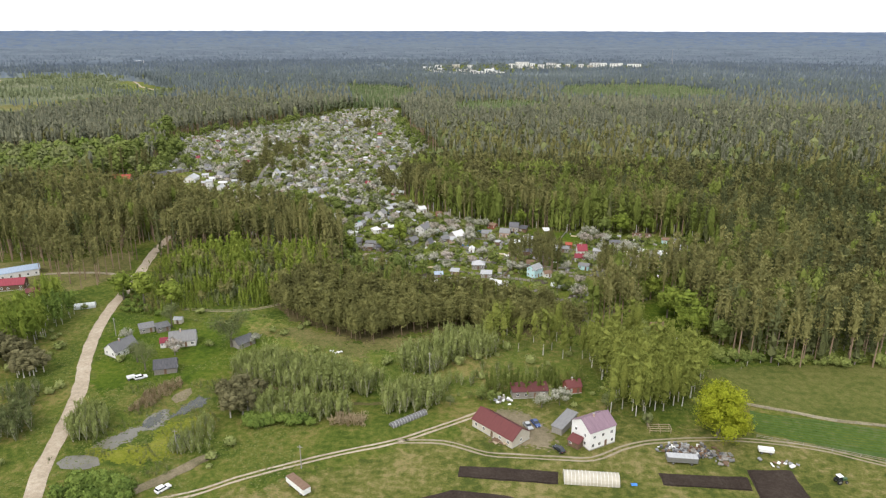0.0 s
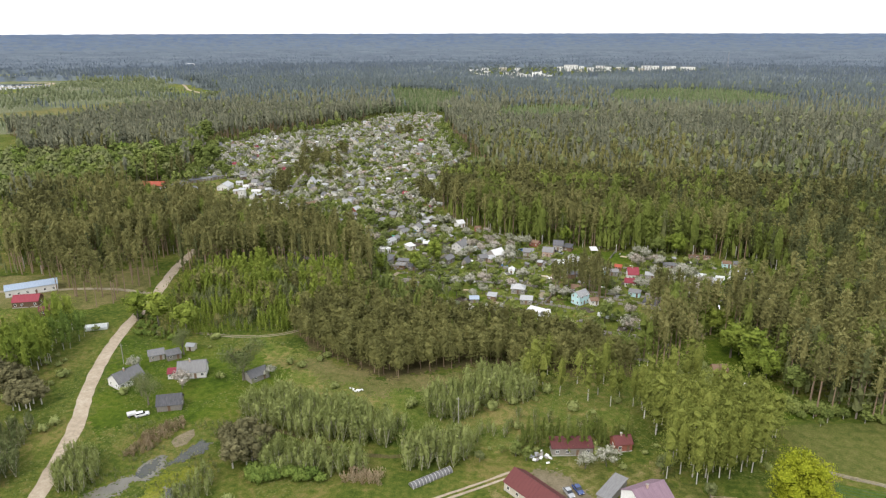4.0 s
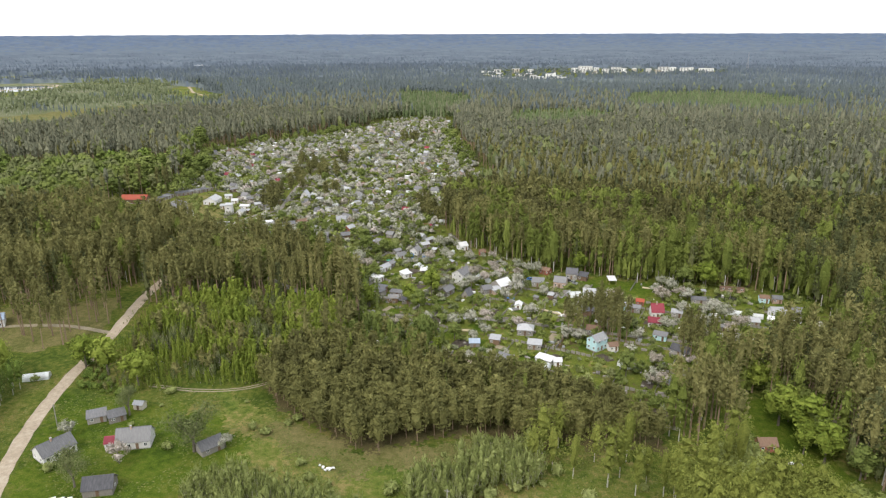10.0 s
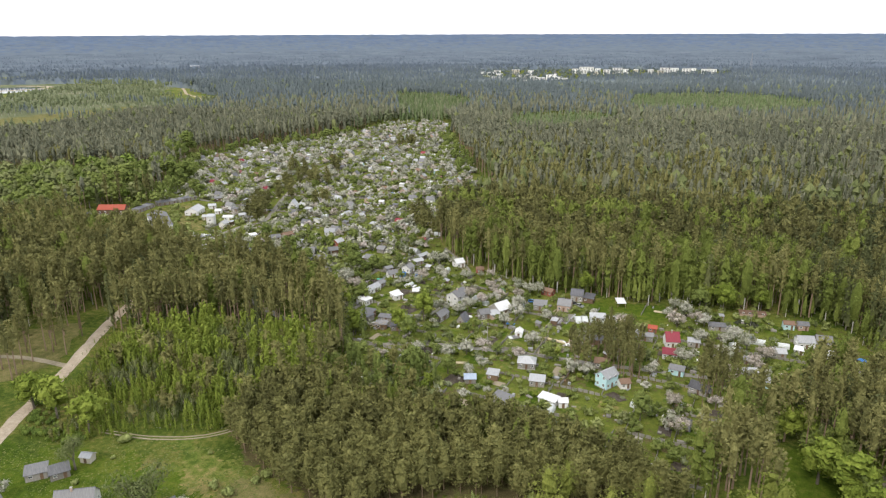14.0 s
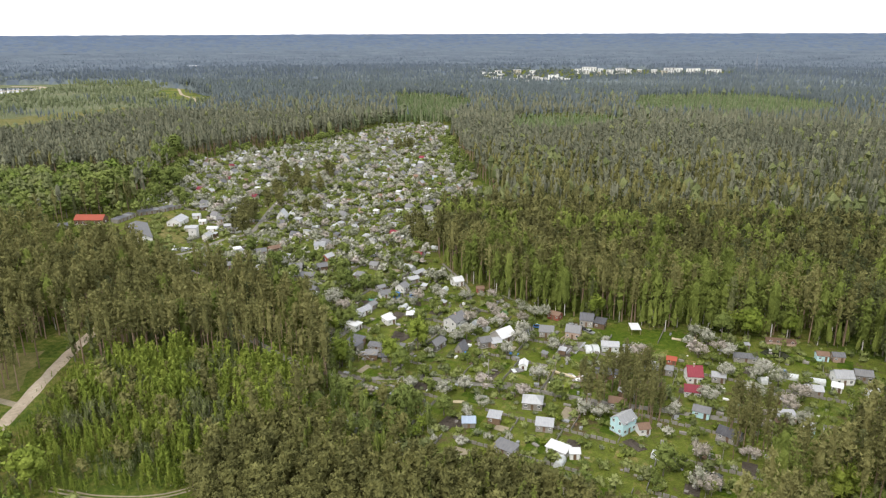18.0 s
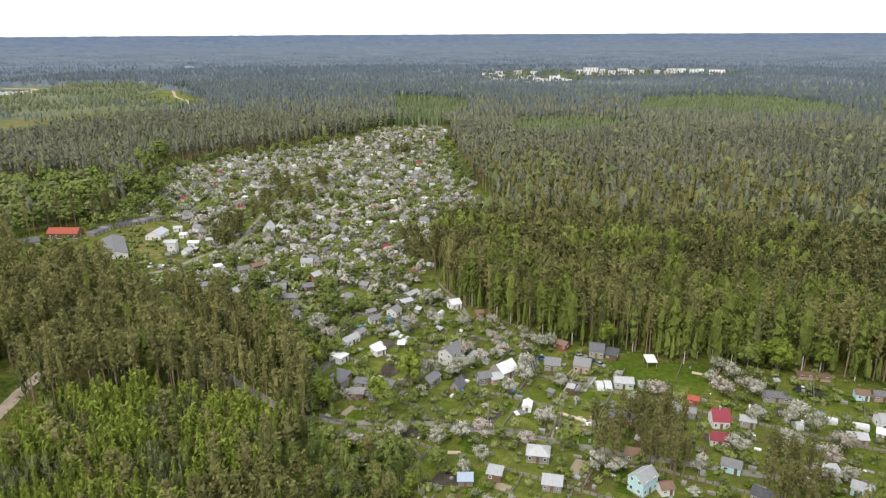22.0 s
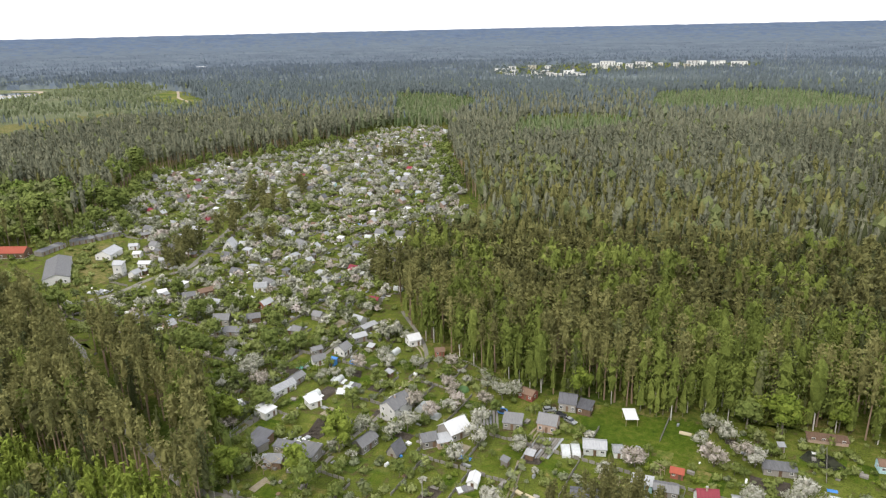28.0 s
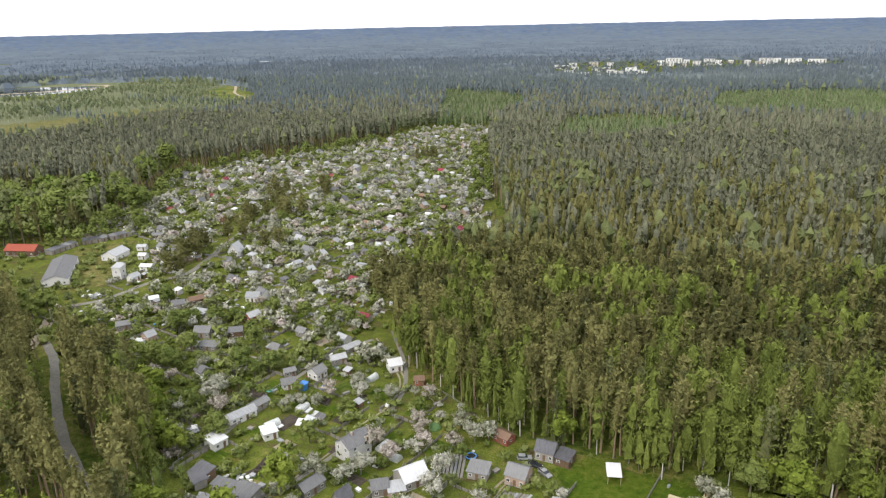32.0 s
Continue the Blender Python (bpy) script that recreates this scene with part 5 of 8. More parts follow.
house("porch", 16.6, 179.6, 3.6, -36, 2.6, 2.0, 0.8, W_BROWN, R_MAROON, "lean-to porch with dark red roof at the white house", "porch", ridge="mono", front=1, side=0)
house("carport", 12.0, 186.0, 3.4, -30, 10.0, 2.3, 0.9, W_GREY, R_SLATE, "long grey lean-to with a slate roof", "shed", ridge="mono", front=0, side=0, dr=False)
house("shed", -0.4, 204.1, 11.9, 13, 4.6, 2.6, 0.8, W_GREY, R_MAROON, "long grey shed with a dark red roof", "shed", ridge="mono", front=3, side=0)
house("cabin", 17.8, 209.5, 5.0, 21, 4.5, 2.6, 1.7, W_RED, R_MAROON, "small dark red cabin with red roof", "cabin", front=1, chim=True)
tunnel(15.0, 160.8, 14.8, 2, 5.0, 2.3, "long open greenhouse of bare white hoops", W_CREAM, "greenhouses", 15)
tunnel(-36.4, 181.4, 13.0, 46, 2.4, 1.3, "low bare hoop frame of an old greenhouse", R_SLATE, "greenhouses", 12)
car(4.8, 187.6, -61, CAR_SILVER, "silver car parked on the farm yard")
car(7.2, 189.4, -61, CAR_BLUE, "dark blue car parked beside a silver one")
car(14.0, 176.4, 130, CAR_DARK, "black car parked by the white house")
car(-91.6, 143.9, 60, CAR_WHITE, "white estate car standing on the grass", True)


def trailer(x, y, L, ang, W, H, mat, label, name="trailer", wheels=True, top=None):
    e = anchor(name, x, y, ang, label, name)
    bm = bmesh.new()
    box(bm, 0, 0, 0.7, L, W, H, 0.08)
    part("body", bm, mat, e)
    bm = bmesh.new()
    box(bm, -0.05, -0.05, H, L + 0.05, W + 0.05, H + 0.08, 0.03)
    part("roof", bm, top or R_LIGHT, e)
    for px in (L * 0.2, L * 0.8):
        for py in (0.15, W - 0.15):
            wheel(e, px, py, 0.42, 0.25)
    return e


trailer(-59.9, 150.9, 8.4, -38, 2.4, 2.4, P_WHITE, "long white truck body with a mossy roof", top=R_RUST)
trailer(44.3, 173.9, 8.5, 1, 2.4, 2.3, P_STEEL, "grey trailer box with a pale roof")
trailer(71.6, 182.6, 4.2, -5, 1.8, 1.6, P_WHITE, "white caravan beside scrap", "caravan", top=R_WHITE)
e = anchor("tractor", 89.6, 171.6, 20, "dark green tractor with a white cab roof", "tractor")
bm = bmesh.new()
box(bm, 0.2, -0.4, 0.7, 2.0, 0.4, 1.4, 0.08)
part("bonnet", bm, CAR_GREEN, e)
bm = bmesh.new()
box(bm, -1.1, -0.65, 0.9, 0.2, 0.65, 2.3, 0.06)
part("cab", bm, M_GLASS, e)
bm = bmesh.new()
box(bm, -1.2, -0.75, 2.3, 0.3, 0.75, 2.42, 0.04)
part("roof", bm, P_WHITE, e)
for wx, wr in ((-0.7, 0.75), (1.5, 0.42)):
    for wy in (-0.75, 0.75):
        wheel(e, wx, wy, wr, 0.35)


def heap(name, x, y, w, d, n, mats, label, seed, big=0.9, tall=0.5):
    """A heap of scrap: many odd boards, boxes and sheets lying on each other."""
    r = random.Random(seed)
    e = anchor(name, x, y, 0, label, "scrap heap")
    for k, mt in enumerate(mats):
        for _ in range(n):
            bm = bmesh.new()
            sx, sy, sz = r.uniform(0.2, big) * 1.4, r.uniform(0.2, big), r.uniform(0.06, tall)
            box(bm, -sx, -sy, 0, sx, sy, sz)
            part("scrap", bm, mt, e, m=pose(r.gauss(0, w / 3), r.gauss(0, d / 3), r.uniform(0.0, 0.5), r.uniform(-15, 15), r.uniform(-15, 15), r.uniform(0, 180)))
    return e


heap("scrap_heap", 51.5, 180.5, 11, 4, 30, [P_STEEL, W_BROWN, W_GREY, R_LIGHT, R_DARK], "large heap of grey and brown scrap metal", 1, 0.4, 1.3)
heap("scrap_heap", 49.5, 181.5, 10, 3, 14, [P_WHITE], "white drums and sheets among scrap", 15, 0.32, 1.0)
heap("scrap_heap", 60.5, 179.0, 5, 5, 14, [P_STEEL, W_BROWN, W_GREY], "dark heap of scrap and timber", 2, 0.6)
heap("scrap_heap", -4.5, 203.0, 5, 3, 8, [P_WHITE, R_LIGHT, W_GREY], "pile of white sacks and boards by the shed", 3, 0.5)
heap("scrap_heap", 77, 178.0, 9, 3, 5, [P_WHITE, P_STEEL, R_RUST], "scattered farm machinery and drums", 4, 0.6)
heap("wood_pile", -3.4, 178.0, 4, 3, 7, [C_WOOD, W_BROWN], "pile of brown firewood and soil", 5)
heap("stone_heap", -67.1, 229.4, 5.0, 1.6, 9, [P_WHITE], "row of white stones in the meadow", 6, 0.35)

# ---- the old farmhouses ----
house("farmhouse", -148.3, 213.4, 9.5, 66, 7.0, 2.6, 2.6, W_WHITE, R_SLATE, "old white farmhouse with a grey slate roof", "house", front=3, side=2, chim=True)
house("farmhouse", -133.0, 224.4, 9.6, 22, 6.5, 2.6, 3.0, W_WHITE, R_SLATE, "white farmhouse with steep grey slate roof", "house", front=3, side=2, chim=True)
house("annexe", -136.6, 224.0, 3.2, 22, 4.0, 2.2, 1.2, W_WHITE, R_RED, "small annexe with a red roof at the farmhouse", "shed", front=1, side=0)
house("barn", -127.5, 203.3, 7.6, 23, 5.5, 2.3, 2.4, W_GREY, R_DARK, "weathered grey barn with a dark roof", "barn", front=0)
house("shed", -151.2, 234.8, 5.5, 37, 4, 2.2, 0.7, W_GREY, R_SLATE, "small shed with a grey sheet roof", "shed", ridge="mono", front=1, side=0)
house("shed", -144.6, 236.6, 5.0, 45, 4, 2.1, 0.6, W_GREY, R_SLATE, "small grey shed beside another", "shed", ridge="mono", front=1, side=0)
house("hut", -142.9, 246.2, 3.2, 3, 2.6, 2.0, 0.8, W_CREAM, R_LIGHT, "little pale hut on the grass", "hut", front=0, side=0)
house("shed", -106.0, 226.8, 7.0, 56, 5.2, 2.1, 1.8, W_GREY, R_SLATE, "old grey shed with a slate roof", "shed", front=1, side=0)
car(-131.0, 200.6, 41, CAR_WHITE, "white van parked by the old barn", True)
trailer(-134.5, 198.0, 2.6, 41, 1.6, 1.4, P_WHITE, "white boxes on a low trailer", top=R_WHITE)
house("workshop", -255.0, 279.6, 21.5, 41, 9, 3.4, 1.4, W_WHITE, R_BLUE, "long workshop with a pale blue sheet roof", "workshop", front=5, side=1)
house("house", -242.4, 269.7, 10.8, 22, 7, 2.8, 2.2, W_BROWN, R_RED, "house with a bright red roof", "house", front=3)
house("shed", -223.8, 264.3, 5.4, 39, 5, 2.4, 1.2, W_BROWN, R_MAROON, "small brown shed with dull red roof", "shed", front=1)
tunnel(-193.6, 254.2, 8.5, 27, 3.6, 2.1, "white greenhouse beside the sand road")
house("lodge", 53.6, 264.1, 5.2, 11, 4.2, 2.3, 1.5, W_RED, R_RUST, "small red lodge in a forest clearing", "cabin", front=2)
heap("scrap_heap", 62.5, 259.5, 3, 1.5, 4, [P_WHITE, W_GREY], "white boards lying in the grass", 8, 0.6)

# ---- buildings round the green ----
house("hall", -268.4, 463.7, 12.0, 40, 36, 3.4, 2.0, W_WHITE, R_SLATE, "long hall with a low grey roof", "hall", ridge="y", front=2, side=7)
house("house", -272.1, 504.6, 9.0, 8, 12, 3.0, 2.4, W_WHITE, R_LIGHT, "pale house with a grey ridged sheet roof", "house", ridge="y", front=2)
house("tower", -242.8, 483.0, 4.6, 12, 4.6, 6.5, 0.6, W_WHITE, R_LIGHT, "white square block with a flat roof", "tower", ridge="mono", front=1, side=1, floors=2)
house("house", -333.0, 495.5, 18.5, 12, 8, 3.2, 2.6, W_BROWN, R_ORANGE, "long house with a bright orange-red roof", "house", front=4)
house("house", -332.0, 475.3, 9.1, 44, 7, 3.0, 2.0, W_GREY, R_DARK, "grey house with a dark roof", "house", front=2)
house("house", -208.2, 529.4, 6.1, 8, 7, 3.4, 4.2, W_WHITE, R_LIGHT, "white house with a very steep roof", "house", ridge="y", front=1, floors=2)

for a, b, k in (((-307, 504), (-307, 522), 5), ((-306, 524), (-297, 534), 4), ((-296, 536), (-290, 549), 4)):
    for q in range(k):
        gx, gy = a[0] + (b[0] - a[0]) * q / k, a[1] + (b[1] - a[1]) * q / k
        house("garage", gx, gy, math.hypot(b[0] - a[0], b[1] - a[1]) / k - 0.1, math.degrees(math.atan2(b[1] - a[1], b[0] - a[0])), 5.5, 2.4, 0.35, W_GREY, R_DARK if q % 3 else R_SLATE, "dark grey lock-up garage in a row", "garage", ridge="mono", front=0, side=0, over=0.1, group="garages")
for gx, gy, L, ang, wm, rm, lb in ((-266, 524, 5.0, 20, W_WHITE, R_LIGHT, "white hut with pale roof by the green"), (-254, 512, 4.2, 15, W_WHITE, R_WHITE, "small white hut by the green"), (-240, 498, 6.5, 10, P_WHITE, R_WHITE, "long white van-like hut by the green"),
                                   (-232, 505, 4.0, 30, W_GREY, R_LIGHT, "grey hut with pale roof by the green"), (-273, 545, 6.0, 40, W_BROWN, R_SLATE, "brown hut with slate roof by the garages"), (-246, 520, 4.5, 5, W_GREY, R_SLATE, "grey hut behind the green"), (-254, 496, 3.5, 12, W_CREAM, R_LIGHT, "small cream shed on the lawn")):
    house("hut", gx, gy, L, ang, 4.0, 2.3, 1.0, wm, rm, lb, "hut", front=1, side=0)
heap("scrap_heap", -235, 462.5, 9, 6, 9, [P_WHITE, R_LIGHT, P_STEEL], "white boats and scrap beside the road", 21, 0.9)

# ---- garden houses, plot by plot ----
G = "garden houses"
house("garden_house", -99.9, 376.6, 4.6, 70, 5.6, 2.7, 0.4, W_WHITE, R_WHITE, "white hut with a flat white roof", "garden house", ridge="mono", front=1, group=G)
house("garden_house", -88.8, 385.8, 4.2, 50, 4.6, 2.4, 0.3, W_WHITE, R_WHITE, "small hut with a bright white flat roof", "garden house", ridge="mono", front=1, group=G)
tunnel(-91.4, 391.0, 4.8, 61, 3.0, 2.0, "short greenhouse with milky film")
house("garden_house", -103.5, 389.6, 9.0, 64, 4.0, 2.4, 1.2, W_WHITE, R_LIGHT, "long white garden house with pale roof", "garden house", front=3, group=G)
house("garden_house", -100.9, 398.0, 6.5, 74, 3.6, 2.3, 1.0, W_GREY, R_SLATE, "grey garden house beside the path", "garden house", front=2, group=G)
house("garden_house", -100.3, 413.7, 4.8, 40, 3.6, 2.3, 1.5, W_WHITE, R_SLATE, "white garden house with a steep grey roof", "garden house", front=2, group=G)
house("garden_house", -92.1, 423.3, 5.0, 76, 4.8, 2.8, 1.6, W_WHITE, R_SLATE, "tall white garden house with a grey roof", "garden house", front=2, side=2, floors=1, group=G)
house("garden_house", -92.6, 435.0, 5.6, 46, 4, 2.4, 1.0, W_GREY, R_LIGHT, "grey hut with a pale roof", "garden house", front=1, group=G)
house("garden_house", -92.1, 444.6, 7.4, 63, 3.6, 2.2, 0.8, W_GREY, R_LIGHT, "low grey shed along the fence", "garden house", front=2, group=G)
house("garden_house", -70.1, 436.4, 4.8, 40, 5.0, 2.8, 1.6, W_WHITE, R_WHITE, "white hut with bright white roof", "garden house", front=1, group=G)
house("garden_house", -58.4, 430.8, 3.4, 20, 3.0, 2.2, 0.9, W_RED, R_RUST, "small red-brown cabin at the wood", "garden house", front=1, side=0, group=G)
house("garden_house", -58.9, 383.6, 8.4, 68, 6.2, 5.0, 2.0, W_WHITE, R_SLATE, "two-storey white house with a grey roof", "garden house", front=2, side=2, floors=2, chim=True, group=G)
house("garden_house", -39.1, 377.4, 7.4, 52, 6.8, 2.8, 2.4, W_GREY, R_WHITE, "garden house with a shining white roof", "garden house", front=2, group=G)
house("garden_house", -46.5, 372.4, 4.5, 33, 4.5, 2.6, 1.4, W_GREY, R_SLATE, "small grey garden house with slate roof", "garden house", front=1, group=G)
house("garden_house", -42.1, 373.4, 4.4, 33, 3.6, 2.2, 0.7, W_BRICK, R_LIGHT, "small brick shed with pale roof", "garden house", ridge="mono", front=1, side=0, group=G)
house("garden_house", -56.2, 367.6, 3.6, -18, 4.5, 1.2, 2.8, W_GREY, R_DARK, "dark steep-roofed hut on a lawn", "garden house", ridge="y", front=0, side=0, group=G)
house("garden_house", -63.0, 366.0, 7.0, 70, 4.2, 2.6, 1.6, W_GREY, R_SLATE, "grey-brown garden house by the lane", "garden house", front=2, group=G)
house("garden_house", -98.8, 363.5, 5.7, -13, 5, 2.4, 0.8, W_BROWN, R_DARK, "dark shed with a felt roof", "shed", ridge="mono", front=1, group=G)
house("garden_house", -89.4, 361.6, 7.0, -3, 3.0, 2.2, 0.4, W_GREY, R_SLATE, "low grey lean-to of the workshop yard", "shed", ridge="mono", front=2, side=0, group=G)
house("garden_house", -81.6, 358.6, 6.2, -8, 5.6, 2.8, 0.8, W_GREY, R_SLATE, "grey workshop with a broad slate roof", "shed", ridge="mono", front=2, group=G)
house("garden_house", -81.2, 353.2, 5.4, 14, 4.2, 2.3, 0.9, W_GREY, R_DARK, "dark-roofed shed before the workshop", "shed", front=2, side=0, group=G)
house("garden_house", -88.0, 353.6, 4.6, 10, 3.6, 2.2, 0.4, W_BROWN, R_SLATE, "low brown shed in the workshop yard", "shed", ridge="mono", front=1, side=0, group=G)
house("garden_house", -98.4, 363.4, 6.0, -35, 3.4, 2.3, 0.5, W_GREY, R_DARK, "dark shed with a white roof edge by the lane", "shed", ridge="mono", front=1, side=0, group=G)
heap("scrap_heap", -87, 358.6, 7, 3, 12, [W_GREY, R_LIGHT, C_WOOD], "cluttered yard heap of boards and scrap", 11)
heap("scrap_heap", -85, 368.5, 7, 3, 9, [P_WHITE, R_LIGHT], "heap of pale stones and sacks", 12, 0.6)
house("garden_house", -30.1, 358.0, 2.8, 0, 4.2, 2.0, 0.9, P_WHITE, R_WHITE, "narrow white hut with ridged roof", "garden house", ridge="y", front=0, side=0, group=G)
house("garden_house", -25.5, 388.3, 5.6, 0, 4.4, 2.4, 0.9, W_GREY, R_SLATE, "blue-grey shed with a sheet roof", "garden house", ridge="mono", front=2, group=G)
house("garden_house", -15.1, 389.4, 5.7, -8, 6.0, 3.0, 2.0, W_BRICK, R_SLATE, "pinkish brick house with grey roof", "garden house", front=2, side=2, group=G)
house("garden_house", -23.6, 407.9, 5.2, -24, 4.0, 2.4, 1.0, W_RED, R_RUST, "red-brown cabin at the forest edge", "garden house", front=2, group=G)
house("garden_house", -9.8, 402.7, 5.4, -5, 5.5, 3.0, 2.2, W_GREY, R_DARK, "dark grey house at the forest edge", "garden house", front=2, group=G)
house("garden_house", -4.0, 402.0, 4.3, -14, 4.5, 2.4, 0.8, W_BROWN, R_DARK, "dark annexe with a felt roof", "garden house", ridge="mono", front=1, group=G)
awning(11.3, 397.9, 3.4, 12, 5.0, 2.6, R_WHITE, "open shelter with a white sheet roof")
house("glasshouse", -0.6, 380.0, 6.4, 4, 5, 2.4, 1.0, M_FILM, R_LIGHT, "pale glasshouse with a ridged roof", "greenhouse", front=2, group="greenhouses")
tunnel(-6.4, 377.2, 2.4, 10, 6.0, 1.7, "pale low film tunnel on a bed")
tunnel(-3.6, 378.0, 2.4, 10, 6.0, 1.7, "pale low film tunnel on a bed")
house("garden_house", 8.1, 380.2, 2.6, 11, 4, 2.0, 0.8, P_WHITE, R_LIGHT, "small white hut half behind a tree", "garden house", front=0, side=0, group=G)
house("garden_house", 29.0, 360.5, 5.1, 8, 5.6, 2.9, 2.9, W_WHITE, R_RED, "white house with a steep bright red roof", "garden house", front=2, side=2, chim=True, group=G)
house("garden_house", 26.9, 350.6, 5.3, -3, 4.2, 2.3, 1.6, W_WHITE, R_RED, "white shed with a bright red roof", "garden house", front=2, group=G)
house("garden_house", 47.8, 381.4, 8.3, 0, 3.4, 2.1, 0.4, W_GREY, R_SLATE, "low grey shed with a flat roof", "shed", ridge="mono", front=2, group=G)
house("garden_house", 12.7, 367.1, 5.3, -6, 3.4, 2.2, 0.5, W_BLUE, R_LIGHT, "pale blue shed with flat roof", "shed", ridge="mono", front=1, group=G)
house("garden_house", 18.3, 365.2, 6.0, -4, 4.0, 2.4, 0.9, W_GREY, R_SLATE, "grey boarded hut with slate roof", "garden house", front=2, group=G)
house("garden_house", 23.0, 374.4, 3.3, -9, 2.6, 2.0, 0.9, W_RED, R_ORANGE, "tiny hut with orange-red roof", "garden house", front=1, side=0, group=G)
house("garden_house", 37.4, 363.4, 4.4, -5, 4, 2.4, 1.0, W_GREY, R_LIGHT, "grey hut among blossoming trees", "garden house", front=1, group=G)
tunnel(61.7, 371.6, 5.7, -10, 2.8, 1.9, "white greenhouse on the lawn")
tunnel(69.8, 369.5, 6.0, -6, 2.8, 1.9, "white greenhouse on the lawn")
tunnel(54.2, 365.1, 2.2, 14, 3.6, 1.9, "grey film greenhouse between trees")
house("garden_house", 63.1, 400.7, 10.7, -1, 3.0, 1.3, 0.3, W_BRICK, R_RUST, "low ruinous brick shed", "shed", ridge="mono", front=3, side=0, group=G)
house("privy", 53.8, 393.2, 1.6, 9, 1.6, 2.1, 0.3, W_GREY, R_LIGHT, "narrow grey boarded privy", "privy", ridge="mono", front=0, side=0)
house("garden_house", 5.9, 321.4, 6.3, 50, 5.0, 4.4, 1.8, W_BLUE, R_LIGHT, "two-storey pale blue house with a grey roof", "garden house", front=2, side=2, floors=2, group=G)
house("garden_house", 11.0, 323.0, 3.5, 22, 3.6, 2.3, 1.0, W_WHITE, R_RUST, "white hut with brown roof", "garden house", front=1, side=0, group=G)
tunnel(13.6, 312.0, 5.1, -30, 3.0, 2.0, "white arched greenhouse beside dug soil")
house("garden_house", 33.6, 326.6, 6.6, -30, 4.5, 2.2, 1.6, W_GREY, R_DARK, "grey house with a dark roof and skylights", "garden house", front=2, group=G)
house("garden_house", -35.7, 320.0, 3.9, -4, 3.6, 2.4, 0.5, W_BROWN, R_LIGHT, "dark hut with a flat grey roof", "garden house", ridge="mono", front=1, group=G)
house("garden_house", -42.9, 315.8, 4.0, 12, 3.0, 1.8, 0.5, W_GREY, R_BLUE, "low shed under blue sheeting", "shed", ridge="mono", front=0, side=0, group=G)
house("garden_house", -20.4, 318.7, 5.2, 0, 3.8, 2.3, 0.6, W_GREY, R_LIGHT, "grey shed with flat pale roof", "shed", ridge="mono", front=2, group=G)
house("garden_house", -16.4, 308.2, 6.2, -24, 3.4, 2.2, 0.5, W_WHITE, R_WHITE, "white hut with a white roof", "garden house", ridge="mono", front=2, group=G)
house("garden_house", -9.3, 306.0, 2.9, 12, 3.0, 2.2, 0.9, P_WHITE, R_WHITE, "small white hut on its plot", "garden house", front=1, side=0, group=G)
house("garden_house", -25.9, 331.0, 6.4, 2, 5.5, 2.5, 1.8, W_GREY, R_LIGHT, "garden house with a hipped white-edged roof", "garden house", ridge="hip", front=2, group=G)
house("garden_house", -31.6, 305.4, 6.4, -26, 3.8, 2.2, 0.6, W_GREY, R_SLATE, "long grey shed near the pines", "shed", ridge="mono", front=2, group=G)
house("garden_house", 79.4, 370.4, 6.0, 6, 5.5, 2.8, 1.8, W_WHITE, R_LIGHT, "white house with pale roof", "garden house", front=2, group=G)
house("garden_house", 86.8, 374.6, 5.5, -5, 4.5, 2.6, 1.4, W_GREY, R_SLATE, "grey house beside a white one", "garden house", front=2, group=G)
house("garden_house", 76.5, 365.4, 3.2, -20, 2.6, 2.0, 0.5, W_WHITE, R_WHITE, "low white annexe of a house", "shed", ridge="mono", front=1, side=0, group=G)
house("garden_house", 67.0, 359.7, 5.5, 2, 4, 2.4, 1.2, W_GREY, R_LIGHT, "grey hut with pale roof", "garden house", front=1, group=G)
house("garden_house", 60.1, 334.8, 5.0, -24, 4.2, 2.4, 1.2, W_BLUE, R_LIGHT, "pale blue hut with a sheet roof", "garden house", front=1, group=G)
house("garden_house", 62.0, 326.1, 3.8, -13, 2.8, 2.0, 0.4, W_WHITE, R_WHITE, "white shed under trees", "shed", ridge="mono", front=0, side=0, group=G)
house("garden_house", 87.7, 362.6, 3.1, 13, 3, 2.2, 0.9, W_WHITE, R_WHITE, "small white hut on its plot", "garden house", front=1, side=0, group=G)
house("garden_house", 53.3, 340.0, 6.4, 8, 3.6, 2.2, 0.5, W_BRICK, R_LIGHT, "low brick shed with pale roof", "shed", ridge="mono", front=2, side=0, group=G)
house("garden_house", 78.2, 388.9, 4.1, 0, 3.6, 2.4, 1.0, W_BLUE, R_RUST, "blue hut with rusty roof at the wood", "garden house", front=1, group=G)
house("garden_house", 83.8, 389.2, 4.0, 1, 3.6, 2.4, 1.0, W_BRICK, R_SLATE, "brick hut with slate roof at the wood", "garden house", front=1, group=G)
house("garden_house", -2.5, 357.2, 7.6, 3, 4.6, 2.3, 1.0, W_BROWN, R_DARK, "dark brown shed under pines", "shed", front=2, group=G)
heap("scrap_heap", -8, 356, 8, 4, 9, [P_WHITE, C_WOOD, W_GREY], "strewn boards and white scrap under pines", 14, 0.8)
house("garden_house", 1.7, 337.4, 5.4, -6, 4, 2.4, 1.3, W_GREY, R_RUST, "brown-roofed hut in blossom", "garden house", front=1, group=G)
house("garden_house", 28.0, 338.3, 5.1, -15, 3, 2.2, 0.6, W_BLUE, R_SLATE, "low blue-grey shed beside the lane", "shed", ridge="mono", front=1, side=0, group=G)
